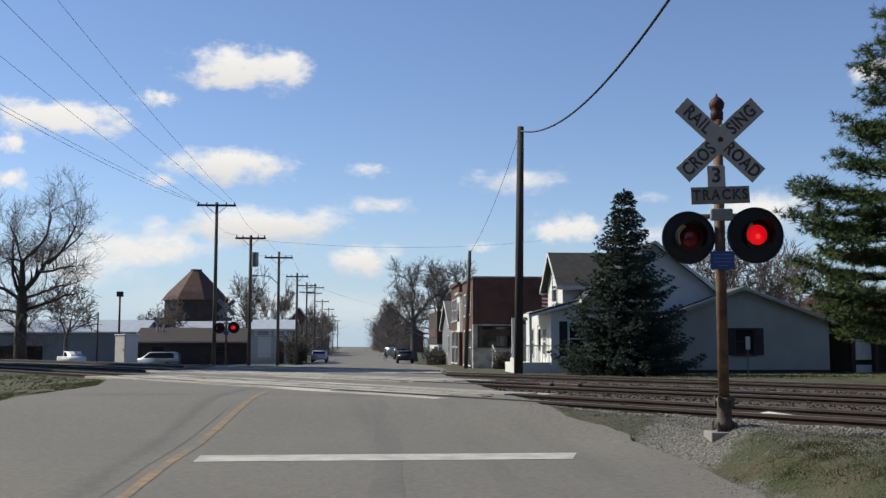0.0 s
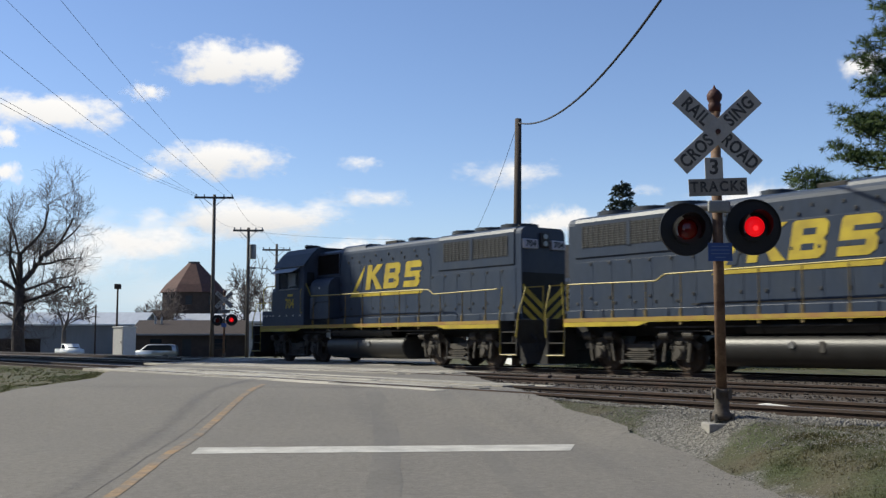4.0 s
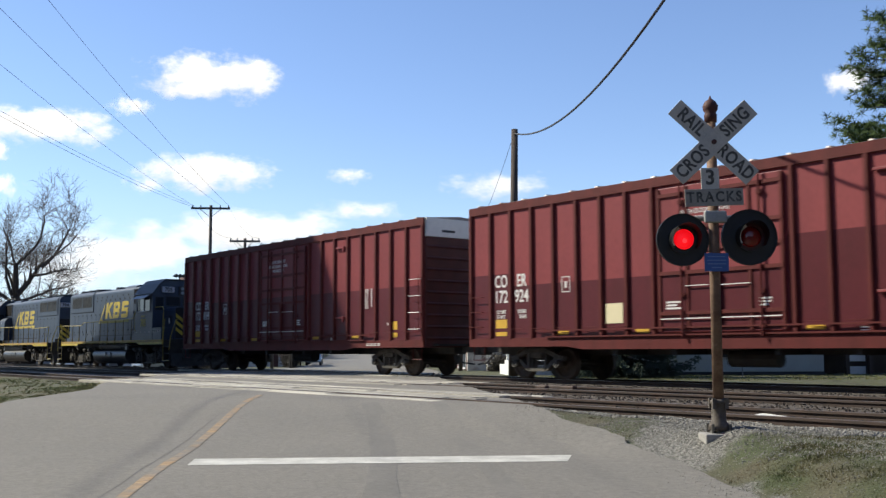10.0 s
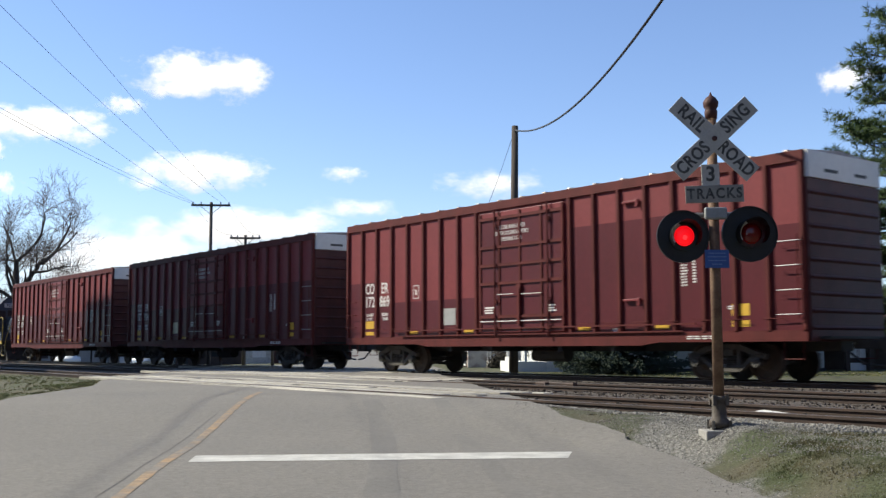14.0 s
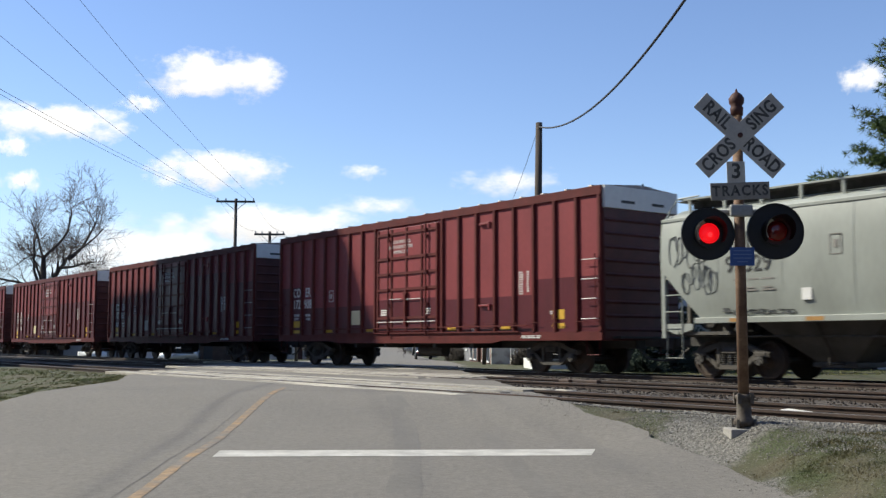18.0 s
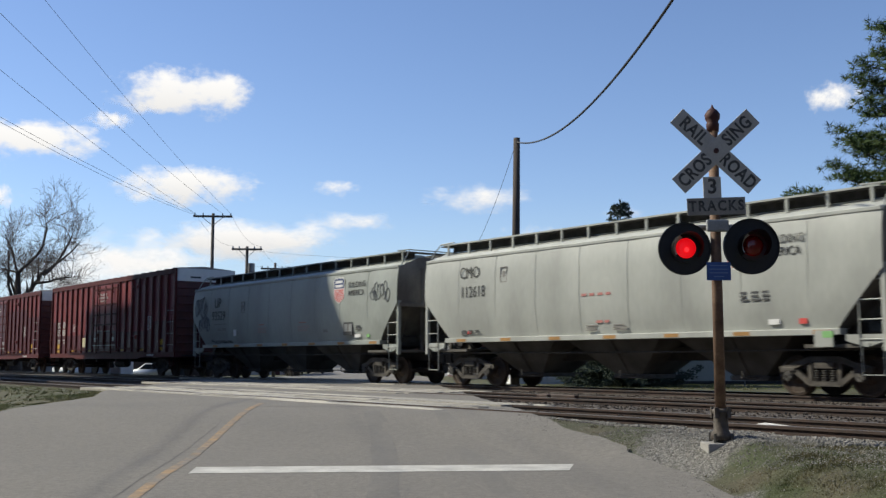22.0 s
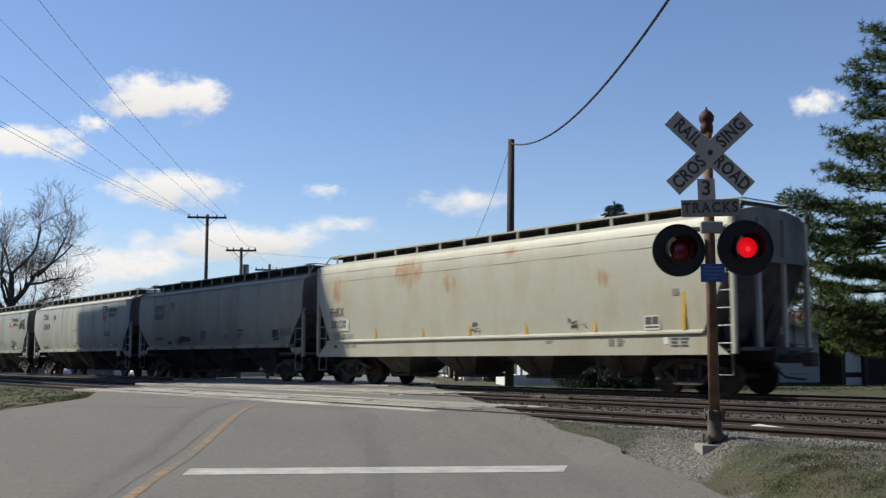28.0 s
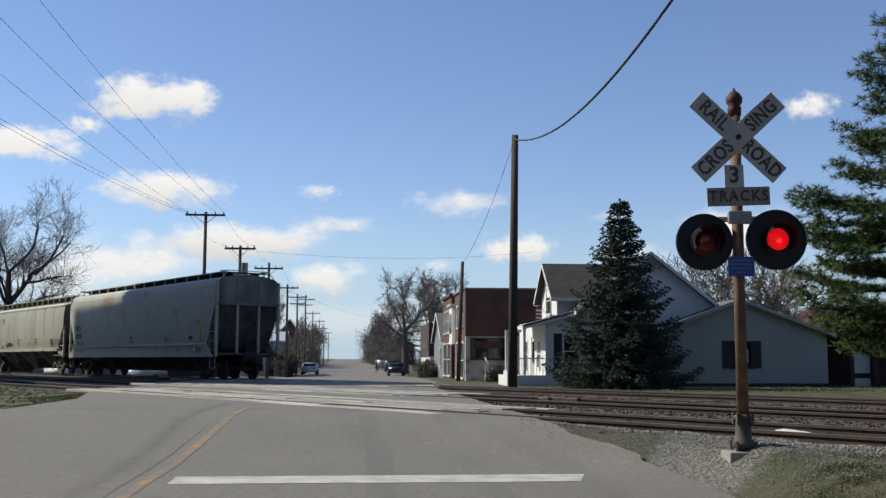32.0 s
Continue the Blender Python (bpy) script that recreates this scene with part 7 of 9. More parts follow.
def window(parent, axis, at, a, b, z0, z1, frame="trim_white", glass="glass_dark", sash=True, shutters=False, name="window", out=-1):
    """A window in an opening; out: the side (sign along the wall's normal axis) that faces outdoors."""
    w = 0.07
    def bx(bm, u0, u1, d0, d1, v0, v1):
        d0, d1 = sorted((at + out * d0, at + out * d1))
        if axis == "x":
            box(bm, u0, u1, d0, d1, v0, v1)
        else:
            box(bm, d0, d1, u0, u1, v0, v1)
    bm = bmesh.new()
    bx(bm, a - w, a + 0.02, -0.06, 0.04, z0 - w, z1 + w)
    bx(bm, b - 0.02, b + w, -0.06, 0.04, z0 - w, z1 + w)
    bx(bm, a - w, b + w, -0.06, 0.05, z1 - 0.02, z1 + w)
    if sash:
        bx(bm, a, b, -0.06, 0.02, (z0 + z1) / 2 - 0.03, (z0 + z1) / 2 + 0.03)
    fr = part(name, bm, frame, parent, "framed window")
    g = bmesh.new()
    bx(g, a, b, -0.08, -0.06, z0, z1)
    part("pane", g, glass, fr)
    s = bmesh.new()
    bx(s, a - w - 0.03, b + w + 0.03, -0.06, 0.09, z0 - w - 0.03, z0)
    part("sill", s, frame, fr)
    if shutters:
        for u0, u1 in ((a - w - 0.42, a - w - 0.02), (b + w + 0.02, b + w + 0.42)):
            sh = bmesh.new()
            bx(sh, u0, u1, 0.0, 0.04, z0 - w, z1 + w)
            part("shutter", sh, "shutter", fr, "dark shutter")
    return fr


def gable(bm, axis, at, thick, lo, hi, z0, z1):
    """The triangle above a wall."""
    mid = (lo + hi) / 2
    return prism(bm, [(lo, z0), (hi, z0), (mid, z1)], "y" if axis == "x" else "x", at, at + thick)


def roof_slabs(parent, ridge_axis, lo, hi, a, b, z0, z1, mat, over=0.35, thick=0.12, fascia="trim_white", gap=None):
    """Two slopes; the ridge runs along ridge_axis from lo to hi, the eaves lie at a and b."""
    mid = (a + b) / 2
    for e in (a, b):
        d = 1 if e > mid else -1
        k = (z1 - z0) / abs(e - mid)
        eo = e + d * over
        zo = z0 - over * k
        bm = prism(bmesh.new(), [(mid, z1), (eo, zo), (eo, zo + thick), (mid, z1 + thick)], "x" if ridge_axis == "x" else "y", lo - over, hi + over)
        rf = part("roof", bm, mat, parent)
        f = prism(bmesh.new(), [(eo, zo - 0.06), (eo + d * 0.03, zo - 0.06), (eo + d * 0.03, zo + thick), (eo, zo + thick)], "x" if ridge_axis == "x" else "y", lo - over, hi + over)
        part("fascia", f, fascia, rf)
        for end in (lo - over, hi + over):
            dd = -0.03 if end < lo else 0.03
            f = prism(bmesh.new(), [(mid, z1 - 0.06), (eo, zo - 0.06), (eo, zo + thick + 0.01), (mid, z1 + thick + 0.01)], "x" if ridge_axis == "x" else "y", *sorted((end, end + dd)))
            part("bargeboard", f, fascia, rf)


def wall_parts(ob, mat, specs):
    """Several walls as parts of their own: (axis, at, thick, lo, hi, z0, z1, holes)."""
    for axis, at, thick, lo, hi, z0, z1, holes in specs:
        part("wall", wall_cells(bmesh.new(), axis, at, thick, lo, hi, z0, z1, holes), mat, ob)


def clapboards(ob, axis, at, lo, hi, z0, z1, mat, out=-1):
    """Lapped boards on a plain stretch of wall."""
    z = z0
    while z < z1 - 0.05:
        e = min(z + 0.16, z1)
        d0, d1 = sorted((at + out * 0.004, at + out * 0.03))
        prof = [(at, z), (at + out * 0.022, z), (at + out * 0.006, e), (at, e)]
        if axis == "x":
            part("board", prism(bmesh.new(), prof, "x", lo, hi), mat, ob)
        else:
            part("board", prism(bmesh.new(), prof, "y", lo, hi), mat, ob)
        z = e


def white_house():
    ob = thing("house", "white wooden house with front porch and dark roof", "house")
    # lower storey: street front and the side that faces the tracks
    lx, ly0, ly1, lt = 9.46, 50.6, 58.2, 3.3
    front_holes = [(51.9, 52.7, 1.0, 2.3), (53.6, 54.5, 0.45, 2.5), (55.6, 56.5, 1.0, 2.3)]
    part("front", wall_cells(bmesh.new(), "y", lx, 0.2, ly0, ly1, 0.0, lt, front_holes), "siding_white", ob, "white sunlit street front")
    wall_parts(ob, "siding_white", [("x", ly0, 0.2, lx + 0.2, 11.2, 0.0, 3.5, [(10.35, 11.1, 1.0, 2.55)])])
    window(ob, "y", lx, 51.9, 52.7, 1.0, 2.3)
    window(ob, "y", lx, 55.6, 56.5, 1.0, 2.3)
    window(ob, "x", ly0, 10.35, 11.1, 1.0, 2.55, shutters=True)
    d = part("door", box(bmesh.new(), lx + 0.05, lx + 0.11, 53.62, 54.48, 0.45, 2.48, 0.01), "paint_white", ob, "white front door")
    part("door_pane", box(bmesh.new(), lx + 0.03, lx + 0.05, 53.75, 54.35, 1.2, 2.3), "glass_dark", d)
    part("door_knob", cyl(bmesh.new(), (lx + 0.0, 53.72, 1.15), (lx + 0.05, 53.72, 1.15), 0.035, seg=8), "steel", d)
    clapboards(ob, "x", ly0, lx, 10.2, 0.05, 3.2, "siding_white")
    # upper storey with its gable towards the street
    gx0, gx1, gy0, gy1, ze, zr = 10.42, 15.0, 52.5, 56.7, 4.6, 6.25
    part("upper_front", wall_cells(bmesh.new(), "y", gx0, 0.2, gy0, gy1, 3.2, ze, [(53.9, 55.2, 3.75, 4.6)]), "siding_white", ob)
    part("gable", gable(bmesh.new(), "y", gx0, 0.2, gy0, gy1, ze, zr), "siding_white", ob)
    wall_parts(ob, "siding_white", [("x", gy0, 0.2, gx0 + 0.2, gx1, 3.2, ze, []), ("x", gy1 - 0.2, 0.2, gx0 + 0.2, gx1, 0.0, ze, [])])
    window(ob, "y", gx0, 53.9, 55.2, 3.75, 5.1)
    roof_slabs(ob, "x", gx0, gx1, gy0, gy1, ze, zr, "shingle_dark")
    # cross gable that faces the tracks
    bx0, bx1, by0, by1, be, br = 11.2, 17.9, 50.3, 60.0, 3.85, 6.45
    bm = bmesh.new()
    wall_cells(bm, "x", by0, 0.2, bx0, bx1, 0.0, be, [(12.2, 13.1, 1.0, 2.5), (15.4, 16.3, 1.0, 2.5)])
    gable(bm, "x", by0, 0.2, bx0, bx1, be, br)
    part("gable_wall", bm, "siding_white", ob)
    wall_parts(ob, "siding_white", [("y", bx1 - 0.2, 0.2, by0 + 0.2, by1, 0.0, be, []), ("y", bx0, 0.2, 58.22, by1, 0.0, be, []), ("x", by1 - 0.2, 0.2, bx0 + 0.2, bx1 - 0.2, 0.0, be, [])])
    window(ob, "x", by0, 12.2, 13.1, 1.0, 2.5)
    window(ob, "x", by0, 15.4, 16.3, 1.0, 2.5)
    roof_slabs(ob, "y", by0, by1, bx0, bx1, be, br, "shingle_dark")
    # porch: deck, low roof, railing and corner post
    po = part("porch_floor", box(bmesh.new(), 7.7, lx - 0.01, ly0 + 0.05, 54.2, -0.2, 0.62), "siding_white", ob, "raised porch with boarded skirt")
    bm = prism(bmesh.new(), [(8.35, 2.92), (10.9, 3.62), (10.9, 3.72), (8.35, 3.0)], "y", ly0 - 0.3, 54.3)
    part("porch_roof", bm, "shingle_dark", po, "low dark porch roof")
    part("eave_board", box(bmesh.new(), 8.31, 8.35, ly0 - 0.3, 54.3, 2.84, 3.0), "trim_white", po)
    part("eave_board", prism(bmesh.new(), [(8.35, 2.8), (10.9, 3.5), (10.9, 3.62), (8.35, 2.92)], "y", ly0 - 0.32, ly0 - 0.29), "trim_white", po)
    for x, y in ((8.4, ly0 + 0.12), (8.4, 54.0)):
        part("porch_post", box(bmesh.new(), x, x + 0.12, y - 0.06, y + 0.06, 0.62, 2.9), "trim_white", po)
    part("corner_post", box(bmesh.new(), 7.7, 7.84, 51.75, 51.89, 0.62, 2.7), "trim_white", po)
    part("corner_beam", box(bmesh.new(), 7.7, 8.5, 51.77, 51.87, 2.7, 2.82), "trim_white", po)
    part("low_wall", box(bmesh.new(), 7.62, 7.69, 50.66, 51.9, -0.1, 0.85), "trim_white", po, "bright white low wall")
    rail = part("porch_rail", box(bmesh.new(), 7.84, lx - 0.02, ly0 + 0.1, ly0 + 0.15, 1.4, 1.46), "trim_white", po, "white porch railing")
    for k in range(11):
        x = 7.92 + k * 0.14
        part("baluster", box(bmesh.new(), x - 0.012, x + 0.012, ly0 + 0.11, ly0 + 0.14, 0.62, 1.4), "trim_white", rail)
    part("chimney", box(bmesh.new(), 14.0, 14.5, 56.0, 56.5, 5.0, 6.4, 0.02), "brick_wall", ob)
    # small striped flag beside the gable
    fl = thing("flag", "small striped red and white flag hung from the house", "flag", m=Matrix.Translation((9.62, 54.0, 3.72)))
    part("staff", tube(bmesh.new(), [(0.8, 0.1, -0.05), (0.0, 0, 0.36)], 0.014, 6), "trim_white", fl)
    for k in range(7):
        part("stripe", prism(bmesh.new(), [(0.0, 0.32 - k * 0.095), (0.32, 0.30 - k * 0.095), (0.33, 0.21 - k * 0.095), (0.01, 0.225 - k * 0.095)], "y", -0.006, 0.006), "stripe_red" if k % 2 == 0 else "paint_white", fl)


def garage():
    ob = thing("garage", "low white garage with shuttered window and grey roof", "garage")
    x0, x1, y0, y1, ze, zr = 14.2, 22.7, 48.9, 58.0, 2.62, 4.15
    bm = bmesh.new()
    wall_cells(bm, "x", y0, 0.18, x0, x1, -0.2, ze, [(18.05, 18.95, 1.05, 2.2)])
    gable(bm, "x", y0, 0.18, x0, x1, ze, zr)
    # walls away from the sun and the fascia take the shade-darkened siding
    part("wall", bm, "siding_shaded", ob)
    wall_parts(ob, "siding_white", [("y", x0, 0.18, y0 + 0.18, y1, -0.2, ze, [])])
    wall_parts(ob, "siding_shaded", [("y", x1 - 0.18, 0.18, y0 + 0.18, y1, -0.2, ze, [])])
    part("plinth", box(bmesh.new(), x0 - 0.03, x1 + 0.03, y0 - 0.03, y0, -0.3, 0.28), "shutter", ob, "dark foundation")
    window(ob, "x", y0, 18.05, 18.95, 1.05, 2.2, frame="shutter", shutters=True)
    roof_slabs(ob, "y", y0, y1, x0, x1, ze, zr, "shingle_grey", over=0.3, thick=0.1, fascia="siding_shaded")
    # open porch at its side
    po = part("porch_roof", box(bmesh.new(), x1 - 0.1, 28.5, y0 + 0.5, y1, 2.45, 2.62), "shingle_brown", ob)
    for x in (22.85, 24.2, 25.4, 26.8, 28.2):
        part("porch_post", box(bmesh.new(), x - 0.1, x + 0.1, y0 + 0.6, y0 + 0.8, -0.2, 2.45), "brown_wall", po)
    part("porch_back", box(bmesh.new(), 22.7, 28.4, y0 + 3.4, y0 + 3.55, -0.2, 2.45), "brown_wall", po)
    for a, b in ((24.3, 25.25), (26.9, 27.8)):
        part("panel", box(bmesh.new(), a, b, y0 + 0.9, y0 + 0.95, 0.75, 2.3), "paint_white", po, "white panel")
        part("panel", box(bmesh.new(), a, b, y0 + 0.9, y0 + 0.95, 0.1, 0.5), "paint_white", po, "white panel")


def yard_sign():
    p = place(13.35, 46.0)
    ob = thing("yard_sign", "small white sign on a thin post in the grass", "sign", m=Matrix.Translation((p.x, p.y, 0.1)))
    part("post", cyl(bmesh.new(), (0, 0, -0.2), (0, 0, 1.5), 0.03, seg=8), "steel", ob)
    part("plate", box(bmesh.new(), -0.1, 0.1, -0.04, -0.02, 1.15, 1.72, 0.005), "paint_white", ob)


def brick_block():
    ob = thing("brick_building", "two-storey brick storefront with white-painted ground floor", "building")
    x0, x1, y0, y1, zt = 6.95, 16.0, 62.6, 68.5, 5.55
    bm = bmesh.new()
    wall_cells(bm, "x", y0, 0.3, x0, x1, 2.75, zt, [])
    part("wall", bm, "brick_wall", ob, "dark red brick flank")
    bm = bmesh.new()
    wall_cells(bm, "x", y0 - 0.02, 0.32, x0, x1, -0.2, 2.745, [(7.3, 9.4, 1.45, 2.6)])
    part("painted_wall", bm, "flaking_paint", ob, "flaking white paint on brick")
    window(ob, "x", y0 - 0.02, 7.3, 9.4, 1.45, 2.6, frame="brown_wall", sash=False)
    part("red_notice", box(bmesh.new(), 7.5, 9.2, y0 - 0.035, y0 - 0.025, 2.05, 2.45), "roof_red", ob, "faded red lettering board")
    bm = bmesh.new()
    wall_cells(bm, "y", x0, 0.3, y0 + 0.3, y1, -0.2, zt, [(63.4, 65.0, 0.3, 2.4), (66.0, 67.6, 0.3, 2.4), (63.5, 64.4, 3.4, 4.7), (66.4, 67.3, 3.4, 4.7)])
    part("front", bm, "brick_wall", ob, "brick street front")
    for a, b, z, w in ((63.4, 65.0, 0.3, 2.4), (66.0, 67.6, 0.3, 2.4), (63.5, 64.4, 3.4, 4.7), (66.4, 67.3, 3.4, 4.7)):
        window(ob, "y", x0, a, b, z, w)
    wall_parts(ob, "brick_wall", [("y", x1 - 0.3, 0.3, y0 + 0.3, y1, -0.2, zt, []), ("x", y1, 0.3, x0, x1, -0.2, zt, [])])
    part("roof", box(bmesh.new(), x0 + 0.3, x1 - 0.3, y0 + 0.3, y1, zt - 0.5, zt - 0.35), "shingle_dark", ob)
    part("coping", box(bmesh.new(), x0 - 0.05, x1 + 0.05, y0 - 0.05, y0 + 0.34, zt, zt + 0.09), "concrete", ob)
    part("cornice", box(bmesh.new(), x0 - 0.12, x0 + 0.3, y0 + 0.34, y1 + 0.3, zt, zt + 0.12), "concrete", ob)
    # steps with a railing at its side
    st = thing("entry_steps", "concrete entry steps with pale pipe railing", "steps", m=Matrix.Translation((8.0, 60.6, 0)))
    for k in range(3):
        part("step", box(bmesh.new(), 0, 1.4, k * 0.3, 1.5, k * 0.17, (k + 1) * 0.17), "concrete", st)
    for x in (0.05, 1.35):
        part("railing", tube(bmesh.new(), [(x, 0.05, 0.1), (x, 0.05, 1.1), (x, 1.4, 1.5), (x, 1.4, 0.4)], 0.025, 6), "paint_white", st)
    # bay window house
    b2 = thing("bay_window_building", "narrow storefront with white bay window over the pavement", "building")
    part("wall", box(bmesh.new(), 7.3, 14.0, 68.9, 72.2, -0.2, 5.2), "brick_wall", b2)
    bay = part("bay_window", prism(bmesh.new(), [(7.29, 69.3), (6.85, 69.6), (6.85, 71.5), (7.29, 71.9)], "z", 2.4, 4.9), "trim_white", b2, "white bay window")
    for a, b in ((69.95, 70.5), (70.7, 71.25)):
        part("pane", box(bmesh.new(), 6.83, 6.85, a, b, 3.1, 4.4), "glass_dark", bay)
    part("bay_roof", prism(bmesh.new(), [(7.29, 69.1), (6.7, 69.5), (6.7, 71.6), (7.29, 72.1)], "z", 4.9, 5.05), "old_paint_white", bay)
    part("shop_window", box(bmesh.new(), 7.27, 7.3, 69.4, 71.7, 0.5, 2.1), "glass_dark", b2)
    # next brick front
    b3 = thing("brick_storefront", "red brick storefront with tall upper windows", "building")
    bm = bmesh.new()
    wall_cells(bm, "y", 7.1, 0.3, 72.6, 78.5, -0.2, 5.75, [(73.2, 75.0, 0.3, 2.5), (76.0, 77.8, 0.3, 2.5), (73.4, 74.2, 3.3, 4.8), (75.1, 75.9, 3.3, 4.8), (76.9, 77.7, 3.3, 4.8)])
    part("front", bm, "brick_wall", b3)
    for a, b, z, w in ((73.2, 75.0, 0.3, 2.5), (76.0, 77.8, 0.3, 2.5), (73.4, 74.2, 3.3, 4.8), (75.1, 75.9, 3.3, 4.8), (76.9, 77.7, 3.3, 4.8)):
        window(b3, "y", 7.1, a, b, z, w)
    part("wall", box(bmesh.new(), 7.4, 15.0, 72.6, 78.5, -0.2, 5.55), "brick_wall", b3)
    part("cornice", box(bmesh.new(), 6.95, 7.4, 72.6, 78.5, 5.75, 5.95), "brick_wall", b3)


def small_gabled(name, label, x0, x1, y0, y1, ze, zr, wallm, roofm, windows=()):
    ob = thing(name, label, "building")
    bm = bmesh.new()
    wall_cells(bm, "y", x0, 0.2, y0, y1, -0.2, ze, list(windows))
    gable(bm, "y", x0, 0.2, y0, y1, ze, zr)
    part("front", bm, wallm, ob)
    for w in windows:
        window(ob, "y", x0, *w)
    part("wall", box(bmesh.new(), x0 + 0.2, x1, y0, y0 + 0.2, -0.2, ze), wallm, ob)
    part("wall", box(bmesh.new(), x0 + 0.2, x1, y1 - 0.2, y1, -0.2, ze), wallm, ob)
    roof_slabs(ob, "x", x0, x1, y0, y1, ze, zr, roofm, over=0.25)
    return ob


def street_right():
    small_gabled("small_house", "small pale grey gabled house along the street", 7.6, 13, 84, 93, 3.0, 5.2, "metal_wall", "shingle_grey", [(86.0, 87.2, 0.9, 2.3)])
    ob = thing("brown_building", "low brown shop with dark upper wall and pale base", "building")
    part("upper_wall", box(bmesh.new(), 7.5, 16, 98, 109, 1.7, 4.8), "brown_wall", ob)
    part("lower_wall", box(bmesh.new(), 7.6, 16, 98.1, 109, -0.8, 1.7), "siding_white", ob)
    part("sign_band", box(bmesh.new(), 7.45, 7.5, 99, 108, 2.4, 3.2), "roof_red", ob)
    part("shop_window", box(bmesh.new(), 7.57, 7.6, 99, 103, 0.3, 1.5), "glass_dark", ob)
    bk = thing("rear_house", "house with brown hipped roof behind the garage", "house")
    part("wall", box(bmesh.new(), 32.0, 41.0, 72, 80, -0.2, 3.3), "siding_white", bk)
    bm = bmesh.new()
    rings_solid(bm, [[(31.6, 71.6, 3.3), (41.4, 71.6, 3.3), (41.4, 80.4, 3.3), (31.6, 80.4, 3.3)], [(34.5, 75.5, 5.35), (38, 75.5, 5.35), (38, 76.5, 5.35), (34.5, 76.5, 5.35)]])
    part("roof", bm, "roof_red", bk)


def left_side():
    # long metal shed beyond the tracks
    sh = thing("metal_shed", "long pale metal shed behind the trees", "shed")
    z = -0.5
    y0, y1, x0, x1 = 138.0, 150.0, -92.0, -27.5
    bm = bmesh.new()
    wall_cells(bm, "x", y0, 0.2, x0, x1, z, 3.4, [(-62, -52, z, 1.6), (-48, -40, z, 1.6)])
    part("wall", bm, "metal_wall", sh)
    bm = bmesh.new()
    wall_cells(bm, "y", x1 - 0.2, 0.2, y0 + 0.2, y1, z, 3.4, [])
    gable(bm, "y", x1 - 0.2, 0.2, y0, y1, 3.4, 5.0)
    part("end_wall", bm, "metal_wall", sh)
    part("back_wall", box(bmesh.new(), x0, x1, y1 - 0.2, y1, z, 3.4), "metal_wall", sh)
    roof_slabs(sh, "x", x0, x1, y0, y1, 3.4, 5.0, "metal_roof", over=0.3)
    for k in range(30):
        part("wall_rib", box(bmesh.new(), x0 + 1 + k * 2.15, x0 + 1.06 + k * 2.15, y0 - 0.05, y0, 1.7, 3.3), "metal_wall", sh)
    part("dark_doorway", box(bmesh.new(), -62, -40, y0 + 1.5, y0 + 1.6, z, 1.7), "brown_wall", sh)
    s2 = thing("metal_shed", "pale metal building behind the brown lodge", "shed")
    part("wall", gable(box(bmesh.new(), -26.5, -16, 152, 164, z, 3.6), "y", -26.5, 10.5, 152, 164, 3.6, 5.2), "metal_wall", s2)
    roof_slabs(s2, "x", -26.5, -16, 152, 164, 3.6, 5.2, "metal_roof", over=0.3)
    # brown lodge and garage front
    bl = thing("brown_lodge", "low dark brown building with broad brown roof", "building")
    bm = bmesh.new()
    wall_cells(bm, "x", 118, 0.2, -24.2, -11.8, z, 2.1, [(-22.5, -21.2, 0.4, 1.5), (-19.0, -18.0, z, 1.5), (-15.5, -14.2, 0.4, 1.5)])
    part("wall", bm, "brown_wall", bl)
    for a, b, lo in ((-22.5, -21.2, 0.4), (-15.5, -14.2, 0.4)):
        window(bl, "x", 118, a, b, lo, 1.5, frame="brown_wall")
    part("door", box(bmesh.new(), -19.0, -18.0, 118.08, 118.14, z, 1.5), "shutter", bl)
    part("wall", box(bmesh.new(), -24.2, -24.0, 118.2, 128, z, 2.1), "brown_wall", bl)
    roof_slabs(bl, "x", -24.2, -11.8, 118, 128, 2.1, 3.55, "shingle_brown", over=0.5, fascia="metal_wall")
    for x in (-22.6, -21.9):
        part("roof_vent", cyl(bmesh.new(), (x, 121.5, 3.0), (x, 121.5, 4.0), 0.12, seg=8), "galv", bl)
    gr = thing("garage_shop", "shop with pale roof and white painted front", "building")
    bm = bmesh.new()
    wall_cells(bm, "x", 117, 0.2, -11.6, -7.1, z, 3.4, [(-10.9, -9.4, 0.3, 2.6), (-8.8, -8.0, z, 2.1)])
    part("wall", bm, "old_paint_white", gr)
    part("roller_door", box(bmesh.new(), -10.9, -9.4, 117.1, 117.16, z, 2.6), "paint_white", gr)
    part("door", box(bmesh.new(), -8.8, -8.0, 117.1, 117.16, z, 2.1), "roof_red", gr)
    part("wall", box(bmesh.new(), -7.3, -7.1, 117.2, 128, z, 3.4), "brick_wall", gr)
    roof_slabs(gr, "x", -11.6, -7.1, 117, 128, 3.4, 4.5, "metal_roof", over=0.3)
    for x, w in ((-11.2, 1.8), (-9.1, 1.4)):
        sg = part("sign_board", box(bmesh.new(), x, x + w, 116.9, 116.97, 2.7, 3.3), "paint_white", gr, "white sign board")
        for k in range(2):
            part("writing", box(bmesh.new(), x + 0.2, x + w - 0.3, 116.88, 116.9, 3.05 - k * 0.22, 3.15 - k * 0.22), "shutter", sg)
    rb = thing("red_box", "red vending box beside the shop", "vending box", m=Matrix.Translation((-6.6, 115.5, z)))
    part("body", box(bmesh.new(), -0.4, 0.4, -0.3, 0.3, 0, 1.7, 0.04), "paint_red", rb)
    # octagonal tower with a steep red roof
    tw = thing("tower", "brick hall with steep red pyramidal roof", "tower")
    c = place(-40.2, 170)
